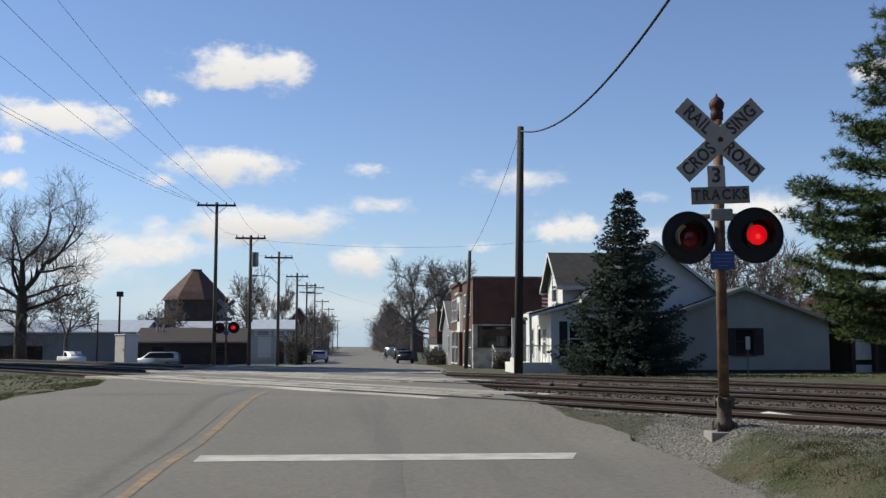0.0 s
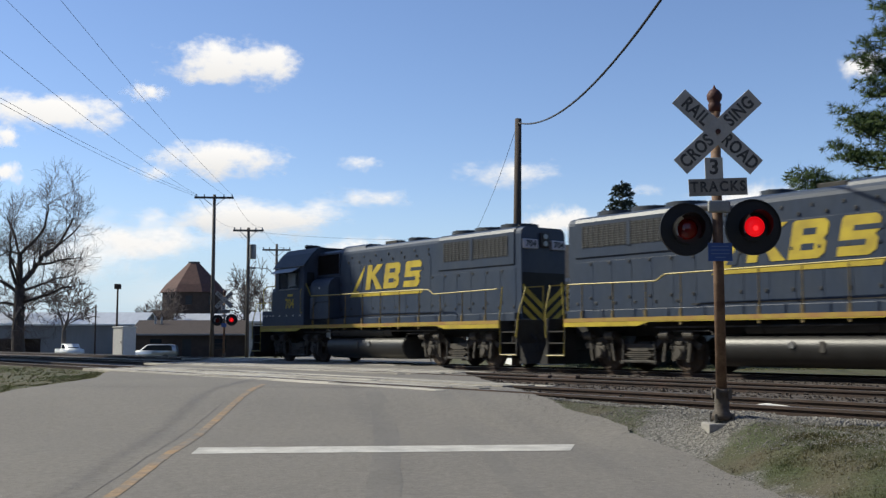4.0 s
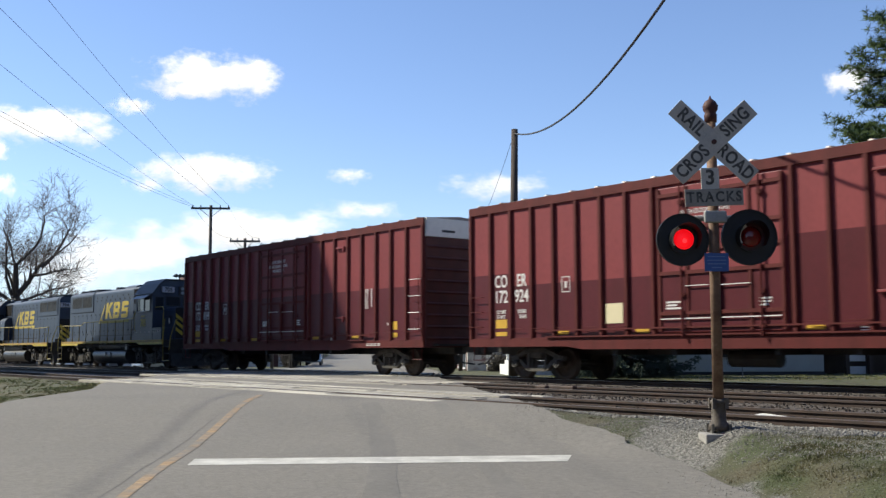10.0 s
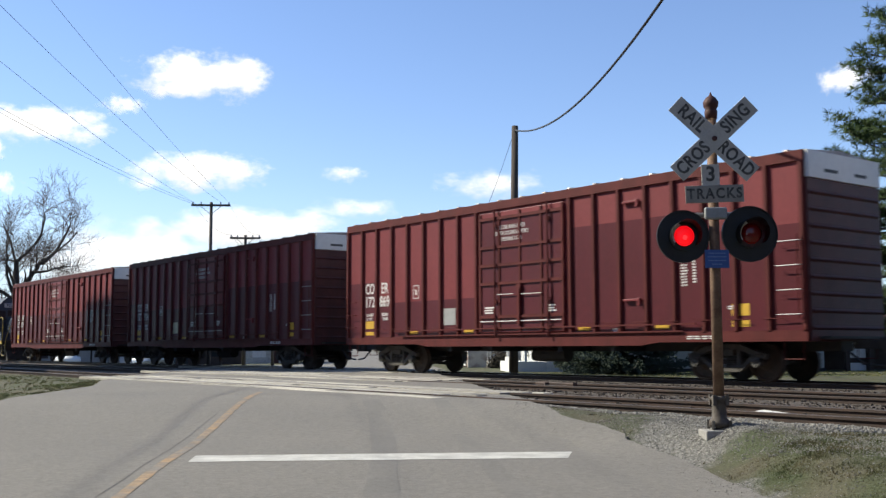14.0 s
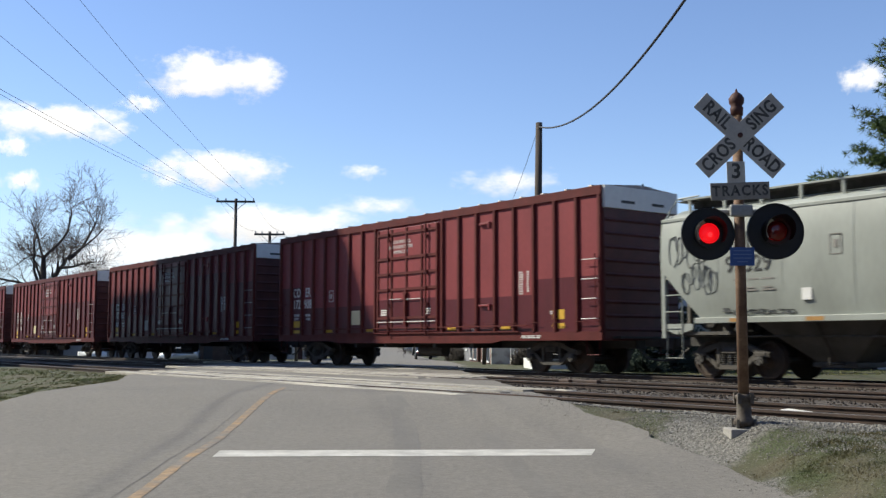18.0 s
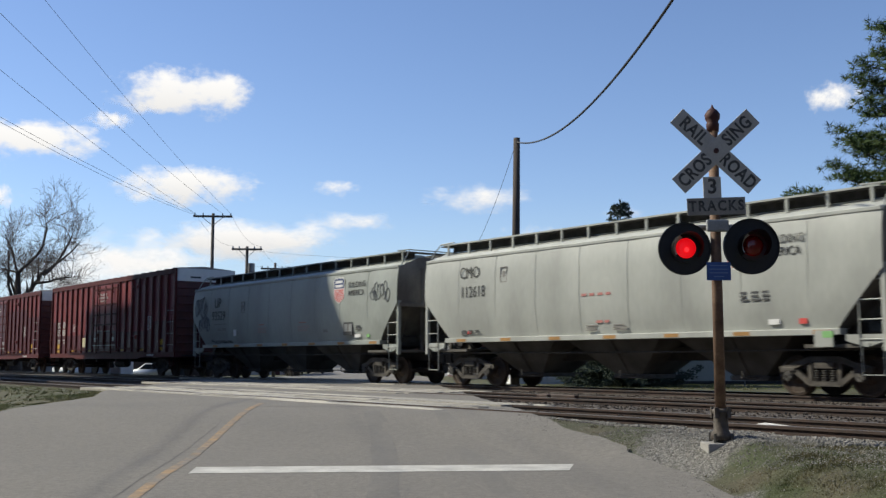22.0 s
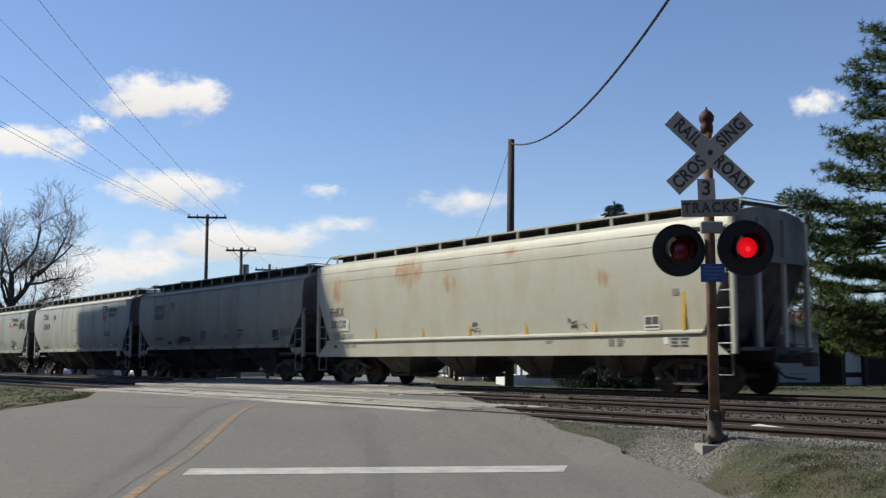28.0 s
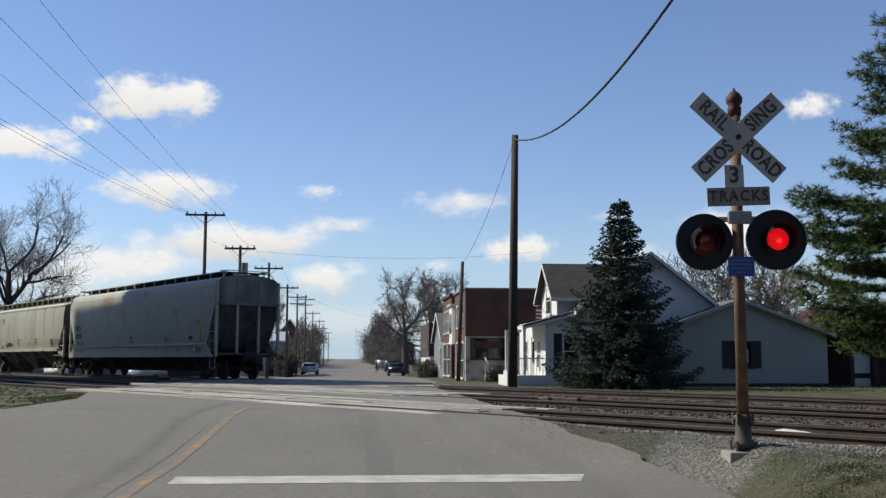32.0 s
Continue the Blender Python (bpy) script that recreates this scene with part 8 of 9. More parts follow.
    def ring(r, zz):
        return [(c.x + r * math.cos(math.pi / 8 + k * math.pi / 4), c.y + r * math.sin(math.pi / 8 + k * math.pi / 4), zz) for k in range(8)]
    part("wall", rings_solid(bmesh.new(), [ring(5.0, z), ring(5.0, 9.2)]), "brown_wall", tw)
    rf = part("roof", rings_solid(bmesh.new(), [ring(5.5, 9.0), ring(4.5, 10.3), ring(0.9, 13.9)]), "roof_red", tw)
    part("cresting", rings_solid(bmesh.new(), [ring(0.95, 13.75), ring(0.95, 14.1)]), "shutter", rf)
    for k in range(8):
        a = k * math.pi / 4
        part("window", box(bmesh.new(), c.x + 4.4 * math.cos(a) - 0.5, c.x + 4.4 * math.cos(a) + 0.5, c.y + 4.4 * math.sin(a) - 0.5, c.y + 4.4 * math.sin(a) + 0.5, 7.0, 8.4), "shutter", tw)
    lw = part("lower_wing", box(bmesh.new(), c.x - 8.5, c.x + 6.5, c.y - 6.5, c.y + 5, z, 5.0), "brown_wall", tw)
    bm = bmesh.new()
    rings_solid(bm, [[(c.x - 8.9, c.y - 6.9, 5.0), (c.x + 6.9, c.y - 6.9, 5.0), (c.x + 6.9, c.y + 5.4, 5.0), (c.x - 8.9, c.y + 5.4, 5.0)], [(c.x - 6, c.y - 2, 6.2), (c.x + 4, c.y - 2, 6.2), (c.x + 4, c.y + 1, 6.2), (c.x - 6, c.y + 1, 6.2)]])
    part("wing_roof", bm, "shingle_brown", lw)
    # far church-like roof and houses down the street
    for x, y, w, h, zr, m in ((-11.2, 205, 5, 5.8, 9.2, "shingle_brown"), (-12.5, 160, 6, 3.6, 5.6, "shingle_brown"), (-15, 250, 9, 6, 9, "shingle_grey"), (12, 260, 9, 5, 8, "shingle_grey")):
        hs = thing("far_house", "house with steep roof far down the street", "house", "houses down the street")
        part("wall", gable(box(bmesh.new(), x - w / 2, x + w / 2, y, y + w, -0.4, h), "x", y, w, x - w / 2, x + w / 2, h, zr), "brick_wall", hs)
        roof_slabs(hs, "y", y, y + w, x - w / 2, x + w / 2, h, zr, m, over=0.3)
        part("window", box(bmesh.new(), x - 0.6, x + 0.6, y - 0.05, y, h - 2.2, h - 0.8), "glass_dark", hs)


def grain_elevator():
    """Stands unseen beside the tracks; its outline is fitted to the shade across the train."""
    sh = Vector((SUN.x, SUN.y, 0)).normalized()
    pr = Vector((-sh.y, sh.x, 0))
    near, far = place(-2.80, 38.1), place(-20.4, 60.5)
    wn_, wf = near.dot(pr), far.dot(pr)
    base = near.dot(sh)
    tan = SUN.z / Vector((SUN.x, SUN.y)).length
    lo, hi = base + 22.0, base + 36.0
    skew = (far - near).dot(sh)

    def at(k, run, z):
        w = wn_ + (wf - wn_) * k
        return tuple(pr * w + sh * (run + skew * k) + Vector((0, 0, z)))
    # (share of its length, shade height on the train): sloped side, tall headhouse, low annex
    prof = [(-0.03, None), (-0.03, 0.9), (0.002, 2.0), (0.028, 3.2), (0.052, 4.4), (0.078, 5.3), (0.14, 7.0), (0.28, 10.5), (0.50, 12.0), (0.75, 12.0), (0.75, 4.2), (1.0, 4.1), (1.0, None)]
    side = [(k, -0.3 if z is None else z + tan * 22.0) for k, z in prof]
    bm = rings_solid(bmesh.new(), [[at(k, lo, z) for k, z in side], [at(k, hi, z + (0 if z < 0 else tan * 14.0)) for k, z in side]])
    ob = thing("grain_elevator", "tall grey grain elevator beside the tracks", "grain elevator")
    part("headhouse", bm, "elevator", ob)
    # an added block, never in view, that keeps sky light off the train
    ob2 = thing("sky_screen", "added unseen dark block that screens sky light", "shed")
    bm = bmesh.new()
    for right0, right1, a0, a1, h in ((-58, -42, -30, 36, 26.0),):
        pts = [place(right0, a0), place(right1, a0), place(right1, a1), place(right0, a1)]
        rings_solid(bm, [[(p.x, p.y, -0.3) for p in pts], [(p.x, p.y, h) for p in pts]])
    part("wall", bm, "screen_dark", ob2)


def behind_the_camera():
    # added unseen blocks at the camera's back, to cut sky light on shaded sides
    for x0, x1, y0, y1, h in ((-70, -40, -60, -34, 26), (-38, -18, -30, 5, 23), (9, 34, -30, -12, 16), (36, 90, -34, -10, 18), (-30, 40, -120, -100, 16)):
        ob = thing("rear_screen", "added unseen dark brick block that screens sky light", "building", "town blocks")
        wall = part("wall", box(bmesh.new(), x0, x1, y0, y1, -0.3, h), "dark_brick", ob)
        part("cornice", box(bmesh.new(), x0 - 0.3, x1 + 0.3, y0 - 0.3, y1 + 0.3, h, h + 0.6), "dark_brick", ob)


behind_the_camera()
white_house()
garage()
yard_sign()
brick_block()
street_right()
left_side()
grain_elevator()
make_tracks()
make_crossing()


# ---- vehicles parked along the street ----
def car(label, paint, m, kind="sedan"):
    ob = thing("car", label, "car", "parked cars", m)
    if kind == "van":
        prof = [(-2.4, 0.35), (-2.42, 1.0), (-2.3, 1.55), (-1.9, 1.74), (0.55, 1.72), (1.35, 1.12), (2.25, 0.95), (2.4, 0.6), (2.38, 0.35)]
        glass = [(-2.15, 1.05), (-2.05, 1.52), (-1.75, 1.64), (0.5, 1.62), (1.15, 1.1)]
    elif kind == "truck":
        prof = [(-2.7, 0.5), (-2.7, 1.15), (-0.6, 1.15), (-0.5, 1.75), (0.6, 1.75), (1.1, 1.2), (2.4, 1.1), (2.5, 0.7), (2.45, 0.45)]
        glass = [(-0.35, 1.18), (-0.3, 1.65), (0.55, 1.65), (0.95, 1.18)]
    else:
        prof = [(-2.25, 0.35), (-2.28, 0.85), (-1.75, 1.02), (-1.15, 1.42), (0.15, 1.45), (0.95, 1.02), (2.1, 0.85), (2.25, 0.6), (2.2, 0.35)]
        glass = [(-1.55, 1.0), (-1.05, 1.34), (0.1, 1.37), (0.75, 1.0)]
    bm = prism(bmesh.new(), prof, "x", -0.88, 0.88)
    bm.transform(Matrix.Rotation(radians(90), 4, "Z"))
    bm.free()
    bm = prism(bmesh.new(), prof, "y", -0.88, 0.88)
    bmesh.ops.bevel(bm, geom=[e for e in bm.edges], offset=0.05, segments=2, affect="EDGES")
    body = part("body", bm, paint, ob, "", True)
    for sy in (-1, 1):
        part("side_window", prism(bmesh.new(), glass, "y", *sorted((sy * 0.88, sy * 0.892))), "glass_dark", ob)
    for e in (-1, 1):
        z = 1.22 if kind != "sedan" else 1.18
        part("windscreen" if e > 0 else "rear_window", box(bmesh.new(), *sorted((e * (1.05 if e > 0 else 1.4), e * (1.1 if e > 0 else 1.5))), -0.7, 0.7, z - 0.14, z + 0.12), "glass_dark", ob)
        for sy in (-1, 1):
            part("tail_light" if e < 0 else "headlight", box(bmesh.new(), *sorted((e * 2.2, e * 2.30)), *sorted((sy * 0.55, sy * 0.82)), 0.68, 0.84, 0.01), "tail_red" if e < 0 else "glass_pale", ob)
        part("bumper", box(bmesh.new(), *sorted((e * 2.2, e * 2.36)), -0.8, 0.8, 0.38, 0.58, 0.03), paint, ob)
    for x in (-1.4, 1.4):
        for sy in (-1, 1):
            w = part("wheel", cyl(bmesh.new(), (x, sy * 0.72, 0.32), (x, sy * 0.92, 0.32), 0.32, seg=20), "rubber", ob)
            part("rim", cyl(bmesh.new(), (x, sy * 0.915, 0.32), (x, sy * 0.93, 0.32), 0.19, seg=14), "steel", w)
    return ob


def ground_at(x, y):
    a, b = road_edges(y)
    return road_height(x, y) if a < x < b else ground_height(x, y)


for label, paint, x, y, turn, kind in (("dark parked car seen from behind", "car_dark", 5.45, 119, 90, "sedan"), ("dark pickup parked along the street", "car_dark", 6.5, 158, 90, "van"), ("pale van parked along the street", "car_silver", 6.0, 182, 90, "van"),
                                       ("silver-blue car parked along the street", "car_silver", -4.5, 128, -90, "sedan"), ("dark car parked along the street", "car_blue", -4.6, 137, -90, "sedan"), ("dark car far down the street", "car_dark", 6.2, 200, 90, "van")):
    car(label, paint, Matrix.Translation((x, y, ground_at(x, y))) @ pose(0, 0, 0, 0, 0, turn), kind)
p = place(-30.8, 113)
car("silver minivan parked beside the brown lodge", "car_silver", Matrix.Translation((p.x, p.y, ground_at(p.x, p.y))) @ pose(0, 0, 0, 0, 0, 175), "van")
p = place(-45.2, 128)
car("white pickup parked under the big bare tree", "car_white", Matrix.Translation((p.x, p.y, ground_at(p.x, p.y))) @ pose(0, 0, 0, 0, 0, -55), "truck")

# ---- trees ----
class Bag:
    """Collects vertices and faces for one large mesh."""

    def __init__(self):
        self.v, self.f = [], []

    def bar(self, a, b, r0, r1, seg):
        d = (b - a)
        if d.length < 1e-5:
            return
        d.normalize()
        side = d.orthogonal().normalized()
        upv = d.cross(side)
        n = len(self.v)
        for p, r in ((a, r0), (b, r1)):
            for k in range(seg):
                t = 2 * math.pi * k / seg
                self.v.append(p + r * (math.cos(t) * side + math.sin(t) * upv))
        for k in range(seg):
            self.f.append((n + k, n + (k + 1) % seg, n + seg + (k + 1) % seg, n + seg + k))

    def leaf(self, c, along_, across, w):
        n = len(self.v)
        self.v += [c - across * w, c + along_ * 0.55 - across * w * 0.6, c + along_, c + along_ * 0.5 + across * w * 0.8, c + across * w]
        self.f.append((n, n + 1, n + 2, n + 3, n + 4))

    def mesh(self, name, mat):
        me = bpy.data.meshes.new(name)
        me.from_pydata([tuple(p) for p in self.v], [], self.f)
        me.materials.append(M[mat])
        return me


def bare_tree(rng, base, height, label, spread=1.0, levels=5, fork=0.3, mat="bark", twig="twig", thick=0.026, twig_r=0.012, lean=(0, 0), crown=0.0, gnarl=0.13, keep=0.62, lift=0.10, forks=(2, 3, 3), sides=0.75):
    ob = thing("tree", label, "tree", "bare trees", Matrix.Translation(base))
    wood, twigs = Bag(), Bag()
    trunk = Bag()

    def grow(p, d, length, r, level):
        steps = 3 if level < 3 else 2
        for i in range(steps):
            d2 = (d + Vector((rng.gauss(0, gnarl), rng.gauss(0, gnarl), rng.gauss(0.03, gnarl * 0.8))) * (1.0 if level else 0.12)).normalized()
            q = p + d2 * (length / steps)
            r2 = r * (0.80 if level else 0.88)
            if level == 0:
                trunk.bar(p, q, r, r2, 12)
            elif level < levels - 1:
                wood.bar(p, q, r, r2, 7 if level < 3 else 5)
            else:
                twigs.bar(p, q, max(r, twig_r), max(r2 * 0.7, twig_r * 0.6), 3)
            if level >= 1 and level < levels and rng.random() < sides:
                sd = (d2 + rng.uniform(0.6, 1.0) * Vector((rng.gauss(0, 1), rng.gauss(0, 1), rng.gauss(0.1, 0.6))).normalized()).normalized()
                grow(q, sd, length * rng.uniform(0.45, 0.7), r2 * 0.55, level + 1)
            p, d, r = q, d2, r2
        if level < levels:
            n = rng.choice(forks) if level else rng.choice((3, 4))
            a0 = rng.uniform(0, 6.28)
            for k in range(n):
                a = a0 + 6.28 * k / n + rng.uniform(-0.4, 0.4)
                open_ = rng.uniform(0.45, 0.85) * spread
                side = d.orthogonal().normalized()
                other = d.cross(side)
                nd = (d + open_ * (math.cos(a) * side + math.sin(a) * other) + Vector((0, 0, lift if level < 3 else 0.05))).normalized()
                grow(p, nd, length * rng.uniform(0.62, 0.86), r * (keep + 0.1 if n < 3 else keep), level + 1)
    grow(Vector((0, 0, -0.3)), Vector((lean[0], lean[1], 1)).normalized(), height * fork, height * thick, 0)
    tall = height / sorted(p.z for p in twigs.v)[int(len(twigs.v) * 0.985)]
    reach = sorted(max(abs(p.x), abs(p.y)) for p in twigs.v)[int(len(twigs.v) * 0.985)]
    wide = crown / reach if crown else tall
    for bag in (trunk, wood, twigs):
        for p in bag.v:
            k = wide if p.z * tall > height * 0.25 else wide + (1 - wide) * (1 - max(0, p.z * tall) / (height * 0.25))
            p.x, p.y, p.z = p.x * k, p.y * k, p.z * tall
    for nm, bag, m in (("trunk", trunk, mat), ("branch_work", wood, mat), ("twig_crown", twigs, twig)):
        if bag.v:
            o = new(nm, bag.mesh(nm, m))
            o.parent = ob
            if nm == "twig_crown":
                tagged(o, "crown of fine bare twigs", kind="stuff")
    return ob


def old_tree(rng, base, height, label, thick=1.0, bark="bark"):
    """A big gnarled shade tree: a thick trunk, crooked spreading limbs, a lopped stub and a fringe of fine twigs."""
    ob = thing("tree", label, "tree", "bare trees", Matrix.Translation(base))
    trunk, wood, twigs = Bag(), Bag(), Bag()
    scale = height / 17.6

    def spray(p, d, length, depth):
        """Fine twigs that fork again and again."""
        q = p
        for i in range(3):
            d = (d + Vector((rng.gauss(0, 0.24), rng.gauss(0, 0.24), rng.gauss(0.05, 0.22)))).normalized()
            e = q + d * length / 3
            r = thick * (0.022 if depth == 0 else 0.014 if depth == 1 else 0.010)
            twigs.bar(q, e, r, r * 0.72, 3)
            q = e
            if depth < 2:
                for _ in range(2 if depth == 0 else 1):
                    s = (d + 0.95 * Vector((rng.gauss(0, 1), rng.gauss(0, 1), rng.gauss(0.12, 0.75))).normalized()).normalized()
                    spray(q, s, length * rng.uniform(0.5, 0.72), depth + 1)

    def limb(p, heading, lift, length, r, bend, level):
        """heading: degrees from +X; lift: degrees above level; bend: how its lift changes over its length."""
        n = max(4, int(length / 0.55))
        a, b = heading, lift
        for i in range(n):
            a += rng.gauss(0, 11)
            b += bend / n + rng.gauss(0, 10)
            d = Vector((math.cos(radians(b)) * math.cos(radians(a)), math.cos(radians(b)) * math.sin(radians(a)), math.sin(radians(b))))
            q = p + d * length / n
            r2 = r * (1 - 0.80 / n) if i < n - 1 else r * 0.72
            wood.bar(p, q, r, r2, 8 if level == 0 else 6)
            u = (i + 1) / n
            if level < 2 and u > 0.25 and rng.random() < (0.55 if level == 0 else 0.6):
                limb(q, a + rng.choice((-1, 1)) * rng.uniform(35, 80), b + rng.uniform(-25, 45), length * rng.uniform(0.28, 0.5), r2 * 0.6, rng.uniform(-30, 40), level + 1)
            if level >= 1 or u > 0.55:
                for _ in range(1):
                    s = (d * 0.6 + Vector((rng.gauss(0, 0.8), rng.gauss(0, 0.8), rng.gauss(0.2, 0.6)))).normalized()
                    spray(q, s, rng.uniform(0.9, 1.5), 1)
            p, r = q, r2
        spray(p, d, 1.7, 0)

    p, r = Vector((0, 0, -0.4)), 0.66
    for i in range(7):
        q = p + Vector((rng.gauss(0, 0.05) - 0.03, rng.gauss(0, 0.05), 1.08))
        trunk.bar(p, q, r * (1.22 if i == 0 else 1.0), r * 0.95, 14)
        p, r = q, r * 0.95
        if i in (4, 5):                                    # burrs
            trunk.bar(q + Vector((0.3, -0.2, -0.3)), q + Vector((0.62, -0.35, 0.1)), 0.32, 0.16, 9)
    fork = p
    trunk.bar(fork, fork + Vector((-0.1, 0.0, 3.3)), 0.30, 0.22, 10)      # lopped stub
    stub = fork + Vector((-0.05, 0.0, 3.1))
    limb(stub, 20, 55, 6.0, 0.17, 25, 0)
    limb(stub, 150, 62, 4.6, 0.13, 10, 0)
    limb(stub, 190, 20, 3.2, 0.10, -30, 1)
    limb(fork, 8, 54, 4.2, 0.33, -12, 0)
    right = fork + Vector((2.2, 0.3, 3.0))
    limb(right, 0, 46, 5.0, 0.20, -28, 0)
    limb(right, 25, 60, 4.6, 0.15, 10, 0)
    limb(fork + Vector((1.5, 0, 2.1)), -20, 12, 4.6, 0.15, -14, 0)
    limb(fork + Vector((0.2, 0, -1.6)), 5, 26, 5.6, 0.19, -62, 0)
    limb(fork + Vector((0.1, 0, -2.4)), -60, 15, 4.6, 0.16, -50, 0)
    limb(fork + Vector((0.3, 0, -0.4)), 40, 30, 4.8, 0.16, 0, 0)
    limb(fork + Vector((-0.3, 0, -0.6)), 170, 38, 4.6, 0.20, -25, 0)
    limb(fork + Vector((-0.3, 0, 0.2)), 200, 55, 5.2, 0.18, 5, 0)
    limb(fork + Vector((-0.2, 0, -1.8)), 195, 12, 4.4, 0.15, -45, 0)
    limb(fork, 270, 45, 4.5, 0.18, 0, 0)
    limb(fork, 90, 48, 5.0, 0.18, 5, 0)
    for nm, bag, m in (("trunk", trunk, bark), ("branch_work", wood, bark), ("twig_crown", twigs, "twig")):
        for v in bag.v:
            v *= scale
        o = new(nm, bag.mesh(nm, m))
        o.parent = ob
        if nm != "trunk":
            tagged(o, "crown of fine bare twigs" if nm == "twig_crown" else "crooked spreading limbs", kind="stuff")
    return ob


def needle_tuft(rng, bag, c, out, size, count, spread):
    for _ in range(count):
        d = (out * 0.8 + Vector((rng.gauss(0, spread), rng.gauss(0, spread), rng.gauss(0.1, spread * 0.7)))).normalized()
        bag.leaf(c, d * size * rng.uniform(0.7, 1.3), d.orthogonal().normalized(), size * rng.uniform(0.14, 0.24))


def spruce(rng, base, height, radius, label):
    """Drooping boughs in uneven whorls, each a flat spray with turned-up tip and gaps between."""
    ob = thing("spruce_tree", label, "tree", "", Matrix.Translation(base))
    trunk, limbs, needles = Bag(), Bag(), Bag()
    for k in range(8):
        trunk.bar(Vector((0, 0, height * k / 8 - (0.3 if k == 0 else 0))), Vector((0, 0, height * (k + 1) / 8)), 0.20 * (1 - k / 8.3), 0.20 * (1 - (k + 1) / 8.3), 10)
    z, tier = 0.55, 0
    lobes = [rng.uniform(0.82, 1.12) for _ in range(60)]
    while z < height - 0.15:
        t = z / height
        reach = radius * (1 - t) ** 0.86 * lobes[tier] + 0.10
        count = 13 if t < 0.55 else 10 if t < 0.85 else 7
        a0 = rng.uniform(0, 6.28)
        for k in range(count):
            a = a0 + 6.28 * k / count + rng.uniform(-0.3, 0.3)
            ln = reach * rng.uniform(0.62, 1.18)
            out = Vector((math.cos(a), math.sin(a), 0))
            side = Vector((-out.y, out.x, 0))
            zz = z + rng.uniform(-0.12, 0.12)
            droop = 0.10 + 0.32 * (1 - t)
            p = Vector((0, 0, zz))
            n = max(3, int(ln / 0.19))
            for i in range(1, n + 1):
                v = i / n
                q = Vector((0, 0, zz)) + out * ln * v + Vector((0, 0, ln * (0.30 * t * v - droop * v + (droop * 0.75 + 0.05) * v * v * v)))
                limbs.bar(p, q, 0.035 * (1 - v * 0.8) + 0.005, 0.035 * (1 - v * 0.85) + 0.004, 4)
                if v > 0.16 or ln < 0.7:
                    for sd in (-1, 1):
                        tl = min(0.55, 0.10 + 0.42 * ln * (1.05 - v)) * rng.uniform(0.7, 1.1)
                        d = (out * 0.85 + side * sd * rng.uniform(0.5, 0.9) + Vector((0, 0, rng.uniform(-0.35, 0.05)))).normalized()
                        m = max(1, int(tl / 0.13))
                        for j in range(1, m + 1):
                            needle_tuft(rng, needles, q + d * tl * j / m, d, 0.125, 10, 0.6)
                    needle_tuft(rng, needles, q + Vector((0, 0, 0.03)), (out + Vector((0, 0, 0.25))).normalized(), 0.13, 9, 0.5)
                p = q
            needle_tuft(rng, needles, p, (out + Vector((0, 0, 0.5))).normalized(), 0.13, 8, 0.4)
        z += (0.29 if t < 0.7 else 0.22) * rng.uniform(0.75, 1.25)
        tier += 1
    for k in range(5):
        needle_tuft(rng, needles, Vector((0, 0, height - 0.22 + 0.07 * k)), Vector((0, 0, 1)), 0.14, 8, 0.35)
    for nm, bag, m in (("trunk", trunk, "bark"), ("branch_work", limbs, "bark"), ("crown", needles, "spruce")):
        o = new(nm, bag.mesh(nm, m))
        o.parent = ob
        if nm == "crown":
            tagged(o, "crown of blue-green needle sprays", kind="stuff")
    return ob


spruce(random.Random(11), Vector((12.05, 46.2, 0.05)), 8.35, 3.1, "dark blue-green spruce in front of the white house")


